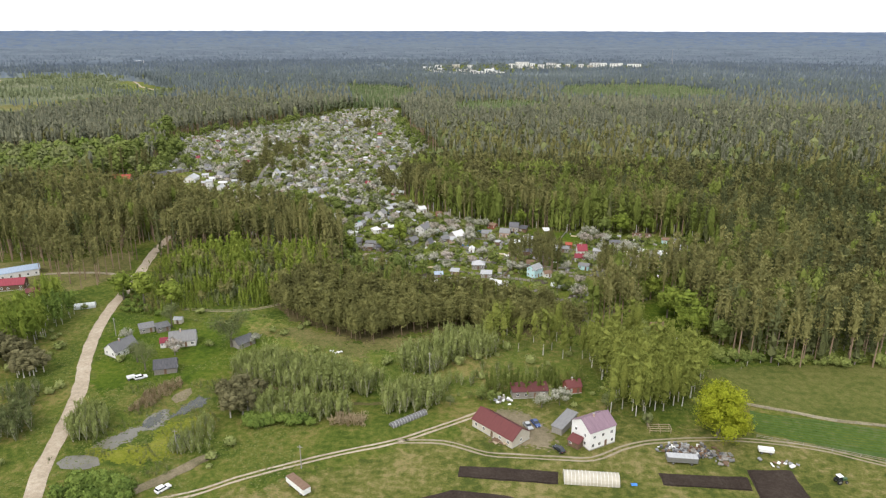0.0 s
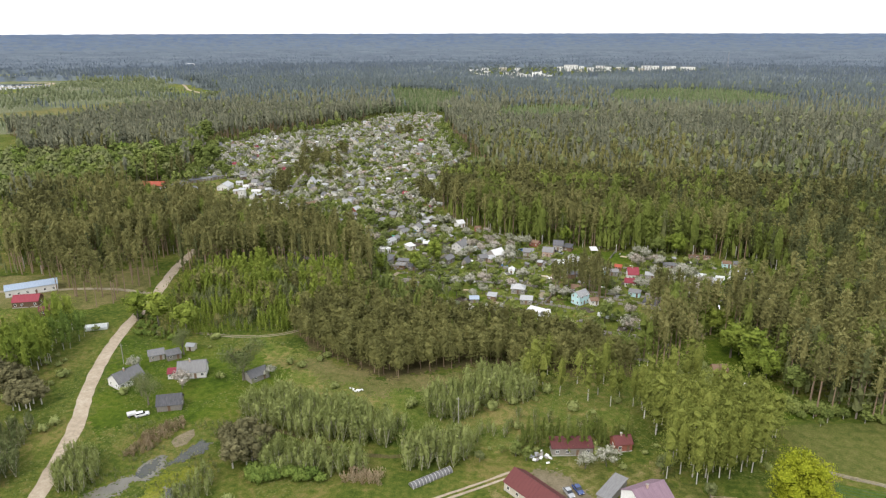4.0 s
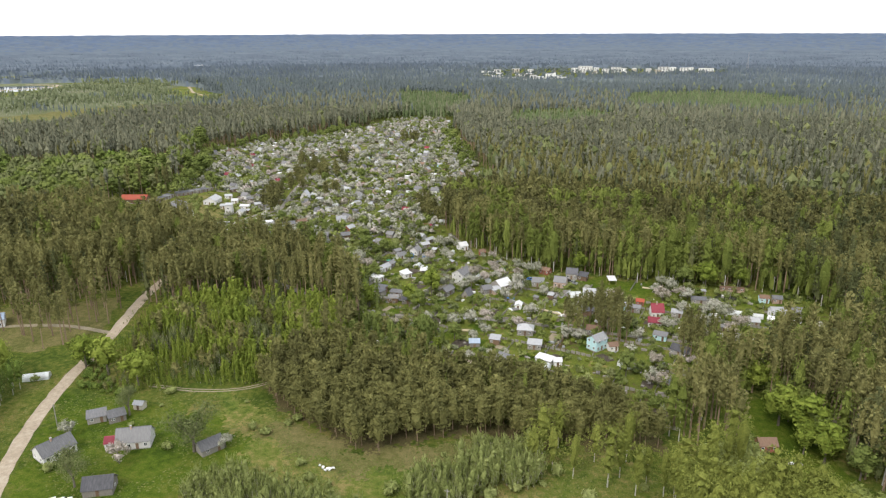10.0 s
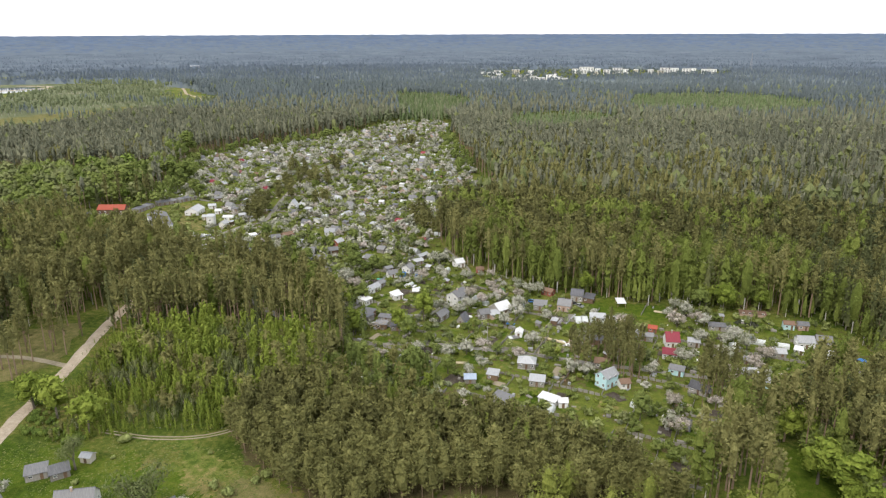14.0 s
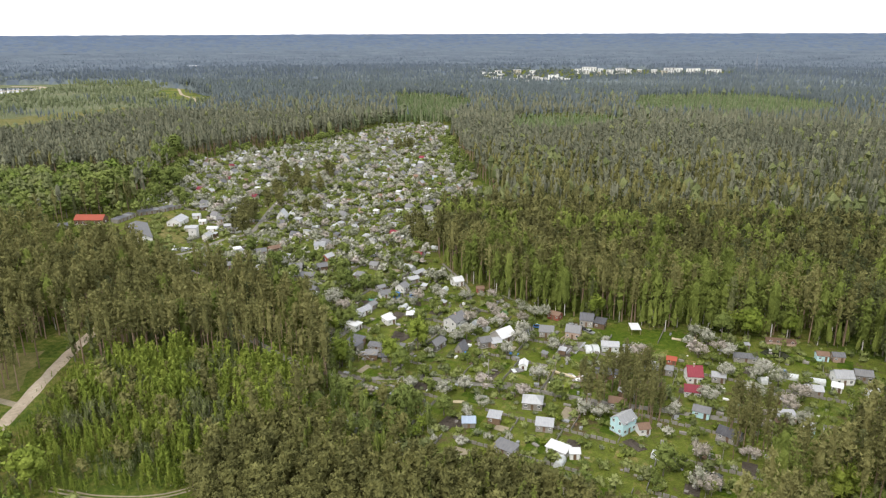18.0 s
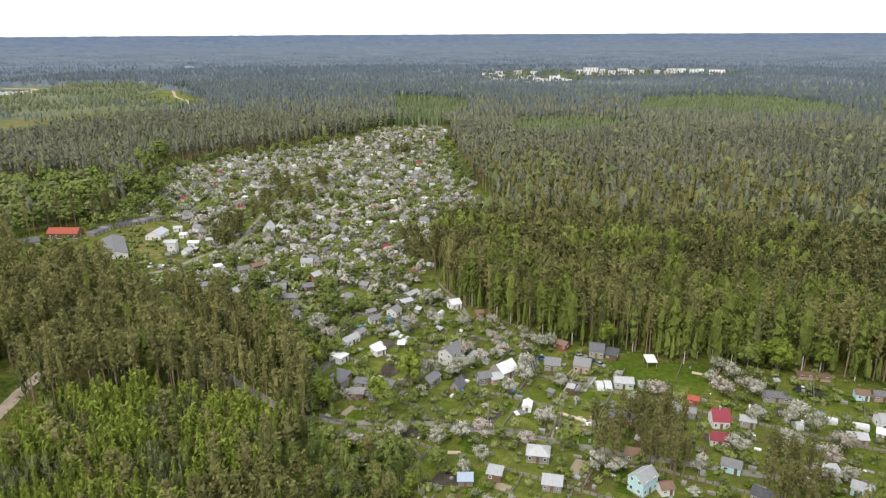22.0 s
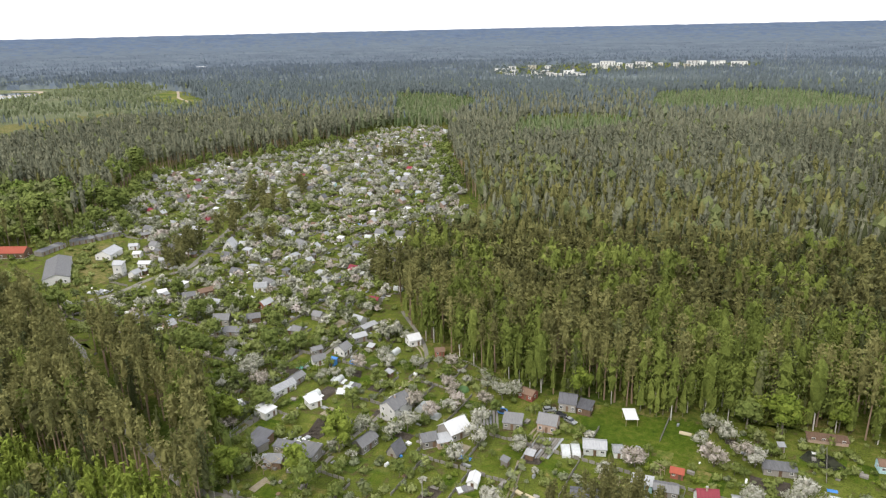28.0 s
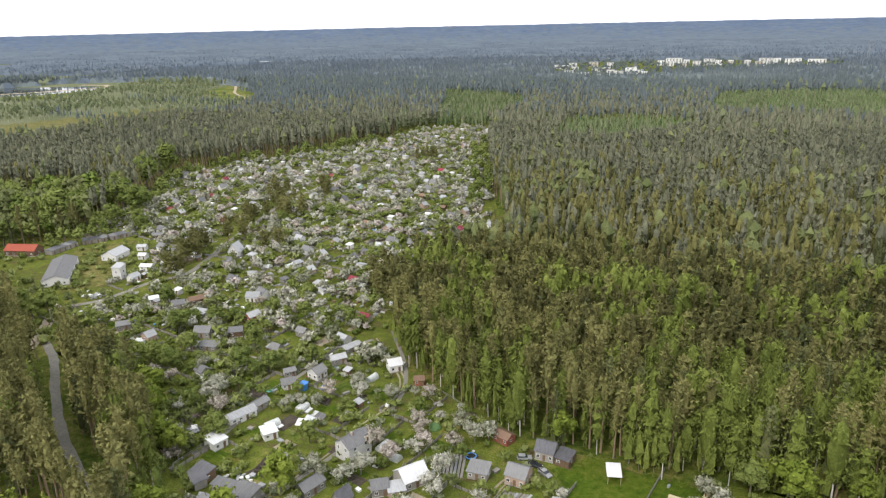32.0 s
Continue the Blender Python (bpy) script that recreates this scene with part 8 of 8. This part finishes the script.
for pts, n in (([(-115.2, 409.2), (-104.1, 403.5), (-104.6, 410.6), (-112.6, 412.4)], 7), ([(-84.0, 372.6), (-79.0, 370.5), (-79.6, 379.9), (-84.4, 381.5)], 4), ([(-91.5, 393.5), (-86.6, 392.4), (-85.0, 400.4), (-89.7, 401.5)], 5),
               ([(-86.4, 411.6), (-80.4, 409.6), (-81.7, 414.2), (-86.6, 415.4)], 4), ([(-17.0, 372.4), (-12.4, 372.4), (-9.6, 380.0), (-14.8, 380.4)], 5), ([(10.2, 314.4), (13.0, 316.2), (8.6, 321.0), (5.6, 318.6)], 3), ([(-66.5, 336.0), (-58.5, 336.4), (-57.6, 341.4), (-66.0, 341.4)], 6)):
    tilled_bed(pts, n, "dug garden bed with grey-brown soil ridges")
for pts, n in (([(-14, 160.3), (-14, 164.8), (12.8, 165.6), (12.8, 160.8)], 6), ([(42, 164.2), (42, 169.0), (64.6, 170.2), (64.6, 164.9)], 6), ([(66.6, 155.5), (66.6, 173.4), (78.2, 175.0), (78.8, 155.5)], 16)):
    tilled_bed(pts, n, "dark brown dug farm bed with long ridges", M_SOIL)
cold_frame(-90.1, 404.8, 6.0, -14, 2.6, "row of low glazed cold frames on a plot")
cold_frame(-83.1, 402.6, 5.2, -12, 2.6, "row of low glazed cold frames on a plot")
cold_frame(-31.6, 354.6, 4.6, 38, 2.2, "low glazed frames beside a white hut")
awning(-82.8, 394.0, 2.6, 10, 2.6, 2.2, R_WHITE, "small white garden pavilion on posts")
net_mound(-42.6, 408.6, 2.0, "berry bushes under a green net")
log_bench(26.8, 397.2, -12, 3.6, "stack of fresh pale timber on the lawn")
log_bench(-50.5, 424.8, -38, 3.2, "pale timber beside the forest path", 2)
log_bench(-21.2, 407.4, 10, 2.4, "white boards beside the red cabin", 2)
frame_rack(18.0, 376.4, -40, 3.2, 1.8, 2.1, "brown timber swing frame on the lawn", "swing_frame")
frame_rack(-87.0, 351.0, 62, 5.4, 3.4, 2.4, "weathered open pergola of a cluttered yard", "pergola")
frame_rack(41.8, 189.4, 6, 6.4, 2.4, 1.6, "grey timber frame standing in farm grass", "drying_rack")
heap("scrap_heap", -113.5, 384.6, 4, 2, 4, [P_WHITE, R_LIGHT], "pale upturned boats under a hedge", 31, 0.9)
for x, y, ang, L in ((-20.6, 360.9, -30, 6.0), (-14.8, 357.9, -24, 5.6), (-49.0, 330.0, 10, 4.0), (36.0, 399.0, 70, 4.0)):
    log_bench(x, y, ang, L, "long pale boards lying along a plot", 1)
# clutter of the plots: tubs, benches, boards, barrels and frames
rc = np.random.default_rng(120)
for nm, mt, cnt, sz, lb in (("garden_clutter", P_WHITE, 620, 0.5, "white tubs, boards and covers strewn over the plots"), ("garden_clutter", W_GREY, 1100, 0.65, "grey boards, benches and cold frames on the plots"), ("garden_clutter", R_LIGHT, 900, 0.65, "pale sheets and tubs on the plots"),
                            ("garden_clutter", W_BROWN, 420, 0.5, "brown barrels and compost boxes on the plots"), ("garden_clutter", P_BLUE, 70, 0.45, "blue barrels on the plots"), ("garden_clutter", R_RED, 40, 0.45, "red boxes on the plots")):
    c = cells[rc.integers(0, len(cells), cnt)] + rc.uniform(-8, 8, (cnt, 2))
    c = c[inside(c, ALLOT) & ((c[:, 1] > 440) | (rc.random(cnt) < 0.4))]
    n = len(c)
    a = PLOT_ROT + rc.choice([0, math.pi / 2], n) + rc.normal(0, 0.15, n)
    hx, hy, hz = sz * rc.uniform(0.4, 2.2, n), sz * rc.uniform(0.4, 1.2, n), sz * rc.uniform(0.25, 1.6, n)
    sg = np.array([(-1, -1, 0), (1, -1, 0), (1, 1, 0), (-1, 1, 0), (-1, -1, 1), (1, -1, 1), (1, 1, 1), (-1, 1, 1)], float)
    lx, ly, lz = sg[:, 0] * hx[:, None], sg[:, 1] * hy[:, None], sg[:, 2] * hz[:, None] + 0.05
    v = np.stack([lx * np.cos(a)[:, None] - ly * np.sin(a)[:, None] + c[:, :1], lx * np.sin(a)[:, None] + ly * np.cos(a)[:, None] + c[:, 1:], lz], -1).reshape(-1, 3)
    fc = np.array([(4, 5, 6, 7), (0, 1, 5, 4), (1, 2, 6, 5), (2, 3, 7, 6), (3, 0, 4, 7)])
    tagged(new(nm, sheet_mesh(nm, v, (fc[None] + (np.arange(n) * 8)[:, None, None]).reshape(-1, 4), [mt])), lb, "clutter", kind="stuff")
# low fences between the plots
v, n0 = [], 0
for c in cells:
    for dx, dy, along in ((-7.2, 0, 1), (0, -9.4, 0)):
        if rc.random() < 0.6:
            L2 = 9.2 if along else 7.0
            ax = np.array([-sa, ca]) if along else np.array([ca, sa])
            q = c + dx * np.array([ca, sa]) + dy * np.array([-sa, ca])
            if not inside(np.array([q]), ALLOT)[0] or edge_dist(np.array([q]), CHROAD, False)[0] < 4:
                continue
            nrm = np.array([-ax[1], ax[0]]) * 0.05
            for k in range(-3, 4):
                u0, u1 = q + ax * L2 * (k - 0.42) / 3.5, q + ax * L2 * (k + 0.42) / 3.5
                h1 = rc.uniform(0.8, 1.3)
                for pt in (u0 - nrm, u1 - nrm, u1 + nrm, u0 + nrm):
                    v.append((*pt, 0.02))
                for pt in (u0 - nrm, u1 - nrm, u1 + nrm, u0 + nrm):
                    v.append((*pt, h1))
v = np.array(v)
fc = np.array([(4, 5, 6, 7), (0, 1, 5, 4), (1, 2, 6, 5), (2, 3, 7, 6), (3, 0, 4, 7)])
tagged(new("plot_fences", sheet_mesh("plot_fences", v, (fc[None] + (np.arange(len(v) // 8) * 8)[:, None, None]).reshape(-1, 4), [W_GREY])), "low grey board fences between the plots", "fence", kind="stuff")

# grass tufts
def tuft_field(name, pts, mat, size, label, seed):
    r = np.random.default_rng(seed)
    n = len(pts)
    a = r.random((n, 3)) * 6.283
    s = size * r.uniform(0.6, 1.5, (n, 1))
    tri = []
    for k in range(3):
        dx, dy = np.cos(a[:, k]), np.sin(a[:, k])
        b = np.stack([pts[:, 0] - dy * s[:, 0] * 0.4, pts[:, 1] + dx * s[:, 0] * 0.4, np.full(n, 0.02)], 1)
        c = np.stack([pts[:, 0] + dy * s[:, 0] * 0.4, pts[:, 1] - dx * s[:, 0] * 0.4, np.full(n, 0.02)], 1)
        t = np.stack([pts[:, 0] + dx * s[:, 0] * 0.8, pts[:, 1] + dy * s[:, 0] * 0.8, s[:, 0] * 0.28], 1)
        tri.append(np.stack([b, c, t], 1))
    v = np.concatenate(tri).reshape(-1, 3)
    tint = np.tile(np.repeat(r.random(n), 3), 3)
    return tagged(new(name, sheet_mesh(name, v, np.arange(len(v)).reshape(-1, 3), [mat], tint=tint, out=np.tile((0.0, 0.0, 1.0), (len(v), 1)))), label, "grass", kind="stuff")


F_GRASS = foliage("grass_blades", [(0.1, (0.075, 0.108, 0.022)), (0.5, (0.115, 0.145, 0.034)), (0.9, (0.175, 0.172, 0.066))])
p = scatter((-230, 120, 160, 262), 1.0, 99)
p = p[inside(p, FRONT) & (edge_dist(p, ROAD, False) > 3.4) & (wave(p, 9, 1.0) > 0.42)]
p = p[~((p[:, 0] > -60) & (p[:, 1] < 200) & (p[:, 0] < 68)) & ~((p[:, 0] > 66) & (p[:, 1] > 186) & (p[:, 1] < 212))]
p = p[p[:, 0] < 66]
tuft_field("grass", p, F_GRASS, 0.45, "tall tufted meadow grass", 100)

# ---- fences and poles ----
def fence(pts, label, h=1.1, gap=3.0, rails=2, mat=None, name="fence"):
    e = anchor(name, 0, 0, 0, label, "fence")
    L = smooth_line(pts, gap)
    for a, b in zip(L, L[1:]):
        bm = bmesh.new()
        box(bm, -0.06, -0.06, 0, 0.06, 0.06, h)
        part("post", bm, mat or W_GREY, e, m=pose(a.x, a.y, 0))
        d = b - a
        for k in range(rails):
            bm = bmesh.new()
            box(bm, 0, -0.025, -0.05, d.length, 0.025, 0.05)
            part("rail", bm, mat or W_GREY, e, m=pose(a.x, a.y, h * (0.45 + 0.45 * k), 0, 0, math.degrees(math.atan2(d.y, d.x))))


fence([(73.6, 191.3), (90, 187.6), (106.5, 183.4), (150, 171)], "grey post and rail fence by the field", 1.1, 4.0)
fence([(76, 210.4), (88.6, 207.2), (101, 203.8), (115, 202.5), (150, 197)], "old wire fence along a dry bank", 1.0, 5.0, 1)
fence([(-107, 367), (-104.6, 384), (-104.8, 399), (-103, 416), (-100.9, 430), (-94.5, 451)], "pale board fence beside the path", 1.2, 3.0, 2, R_LIGHT)
fence([(-60, 346.8), (-45, 346.2), (-32, 346.3), (-19, 345.8)], "low wire fence along the lane", 1.0, 3.0)
fence([(-52, 431), (-42, 426), (-26, 413)], "low plank fence at the wood", 1.0, 3.5)
strip("dry_bank", [(76, 211.2), (88.6, 208), (101, 204.6), (115, 203.3), (160, 197)], 1.8, M_STRAW, 0.06, "low bank of pale dry grass", 0.4, "bank", lift=0.3)
strip("brook", [(-100, 203), (-92.7, 201.8), (-78.6, 199.8), (-66.3, 195.6), (-58.7, 194.2), (-46.9, 194.6), (-38, 198)], 1.8, M_FLOOR, 0.05, "shallow muddy brook bed", 0.6, "brook")
strip("dry_bank", [(-99.1, 142.1), (-94.4, 148.1), (-90.4, 154.2), (-85.2, 160.9)], 3.6, M_EARTH, 0.06, "low bank of bare earth", 1.3, "bank", lift=0.6)
for x, y, h in ((-30.2, 215.5, 9.5), (-96, 160, 8), (-58, 158, 7.5), (-160, 232, 8), (-40, 349, 8), (10, 343, 8)):
    e = anchor("pole", x, y, 0, "weathered grey wooden power pole", "pole", "power poles")
    bm = bmesh.new()
    bmesh.ops.create_cone(bm, cap_ends=True, segments=8, radius1=0.16, radius2=0.11, depth=h, matrix=pose(0, 0, h / 2))
    part("shaft", bm, W_GREY, e)
    bm = bmesh.new()
    box(bm, -0.7, -0.06, h - 0.6, 0.7, 0.06, h - 0.45)
    part("crossbar", bm, W_GREY, e)

# ---- far fields, town and mast ----
p = scatter((-1500, 720, -560, 1600), 11, 101)
p = p[inside(p, FIELD_W) & ~inside(p, LAKE)]
OPEN_L = [(-1640, 1150), (-1160, 1130), (-1080, 1200), (-1120, 1440), (-1250, 1560), (-1640, 1560)]
MEAD_W = [(-883, 1347), (-797, 1286), (-690, 1225), (-700, 1320), (-860, 1540), (-940, 1540)]
STRIP_W = [(-880, 820), (-740, 830), (-730, 1000), (-690, 1100), (-768, 1134), (-815, 1055), (-840, 959), (-900, 860)]
k = rp2.random(len(p)) < 0.12 + 0.75 * (wave(p, 62, 4.0) > 0.36)
k &= ~inside(p, OPEN_L) & ~inside(p, MEAD_W) & ~inside(p, STRIP_W)
p = p[k]
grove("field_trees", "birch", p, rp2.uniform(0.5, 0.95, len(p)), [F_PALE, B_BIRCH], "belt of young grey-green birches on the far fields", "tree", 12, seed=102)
p = np.concatenate([np.stack([np.linspace(x0, x1, k), np.linspace(y0, y1, k)], 1) for x0, y0, x1, y1, k in ((-930, 1210, -640, 1140, 90), (-800, 1372, -730, 1368, 40), (-1080, 1600, -900, 1560, 80), (-1330, 1660, -1100, 1620, 110), (-900, 1010, -700, 960, 50))])
p = p + rp2.normal(0, 7, p.shape)
grove("field_trees", "spruce", p, rp2.uniform(0.5, 0.9, len(p)), [F_FAR_HAZE, B_GREY], "dark rows of trees between the far fields", "tree", 7, seed=105)
p = scatter((-300, 264, -196, 332), 7.5, 106)
p = p[inside(p, YARD_W) & (rp2.random(len(p)) < 0.55) & (edge_dist(p, [(-189, 297), (-214, 300), (-275, 284)], False) > 4) & (edge_dist(p, ROAD, False) > 9)]
p = p[~((p[:, 0] < -228) & (p[:, 1] < 302))]
grove("pine_wood", "pine", p, rp2.uniform(0.95, 1.25, len(p)), [F_PINE, B_PINE], "tall pines standing over the yard", n=170, seed=107)
p = scatter((-420, 430, 0, 900), 7, 103)
p = p[inside(p, ALLOT)]
p = p[(edge_dist(p, ALLOT) < 17) & ~inside(p, YARD_S) & (p[:, 0] < -110) & (rp2.random(len(p)) < 0.5) & (edge_dist(p, CHROAD, False) > 5)]
grove("garden_trees", "round", p, rp2.uniform(0.6, 1.45, len(p)), [F_LEAF, B_GREY], "round leafy trees along the edge of the gardens", "tree", 110, seed=104)


def block(x, y, L, D, h, ang, wall, roof, label, floors):
    e = anchor("apartment_building", x, y, ang, label, "building", "town blocks")
    bm = bmesh.new()
    box(bm, -L / 2, -D / 2, 0, L / 2, D / 2, h)
    part("wall", bm, wall, e)
    bm = bmesh.new()
    box(bm, -L / 2 - 0.3, -D / 2 - 0.3, h, L / 2 + 0.3, D / 2 + 0.3, h + 0.7)
    part("roof", bm, roof, e)
    for f in range(floors):
        n = max(2, int(L / 8))
        for i in range(n):
            xx = -L / 2 + L * (i + 0.5) / n
            bm = bmesh.new()
            box(bm, xx - 1.5, -D / 2 - 0.06, 1.2 + f * 2.9, xx + 1.5, -D / 2 + 0.02, 2.7 + f * 2.9)
            part("window", bm, M_GLASS, e)


tw = random.Random(5)
for x, y, L, h in ((-322, 2040, 20, 9), (-296, 2020, 16, 9), (-286, 2075, 18, 12), (-200, 1930, 34, 9), (-182, 1925, 14, 10), (-151, 1845, 28, 8), (-126, 1890, 20, 12), (-104, 1860, 18, 9), (-193, 2080, 16, 12), (-240, 2120, 22, 12), (-265, 1985, 14, 8),
                   (-75, 2180, 16, 13), (-44, 2215, 40, 16), (-50, 2150, 16, 12), (-12, 2180, 14, 14), (14, 2150, 18, 12), (43, 2190, 26, 15), (66, 2185, 14, 13), (131, 2140, 14, 14), (156, 2120, 16, 13),
                   (172, 2110, 14, 15), (178, 2225, 30, 15), (204, 2230, 18, 14), (232, 2190, 24, 15), (252, 2235, 18, 14), (292, 2200, 40, 14), (-20, 2110, 18, 10), (95, 2200, 12, 11), (-236, 1770, 26, 9), (-205, 1745, 16, 12), (-172, 1760, 30, 8), (-140, 1775, 20, 10), (-112, 1772, 26, 9), (-160, 1810, 16, 14), (-255, 1840, 22, 9), (-88, 1800, 18, 10)):
    block(x, y, L, tw.uniform(9, 13), h, tw.uniform(-12, 12), tw.choice([P_WHITE, W_WHITE, W_WHITE, W_CREAM]), tw.choice([R_WHITE, R_LIGHT, R_SLATE]), "pale block of flats in the distant town", int(h / 3))
p = scatter((-340, 1700, 370, 2330), 16, 111)
p = p[inside(p, TOWN) & (rp2.random(len(p)) < 0.58)]
grove("town_trees", "round", p, rp2.uniform(0.9, 1.5, len(p)), [F_FAR_HAZE, B_GREY], "dark leafy trees between the town blocks", "tree", 16, seed=112, trunk=False)
for x, y, L, h in ((-1362, 2190, 40, 8), (-1340, 2200, 50, 8), (-1310, 2215, 30, 10), (-1275, 2200, 20, 8)):
    block(x, y, L, 16, h, tw.uniform(-10, 10), W_WHITE, R_WHITE, "long white works building far off", 2)
e = anchor("church", -112, 1872, 0, "white church with a grey spire far off", "church")
bm = bmesh.new()
box(bm, -6, -8, 0, 6, 8, 10)
part("nave", bm, W_WHITE, e)
bm = bmesh.new()
box(bm, -2.5, -11, 0, 2.5, -6, 17)
part("tower", bm, W_WHITE, e)
bm = bmesh.new()
bmesh.ops.create_cone(bm, cap_ends=True, segments=8, radius1=3.2, radius2=0.1, depth=11, matrix=pose(0, -8.5, 22.5))
part("spire", bm, R_SLATE, e)
e = anchor("radio_mast", 398, 2186, 0, "tall grey lattice radio mast", "mast")
bm = bmesh.new()
for k in range(4):
    sx, sy = (1, 1, -1, -1)[k], (1, -1, -1, 1)[k]
    slab(bm, (sx * 3, sy * 3, 0), (sx * 3.4, sy * 3, 0), (sx * 0.5, sy * 0.4, 58), (sx * 0.3, sy * 0.4, 58), 0.4)
for k in range(14):
    z, w = 4 + k * 4, 3 - 2.6 * (4 + k * 4) / 60
    box(bm, -w, -w, z, w, -w + 0.3, z + 0.4)
    box(bm, -w, w - 0.3, z, w, w, z + 0.4)
part("lattice", bm, P_STEEL, e)
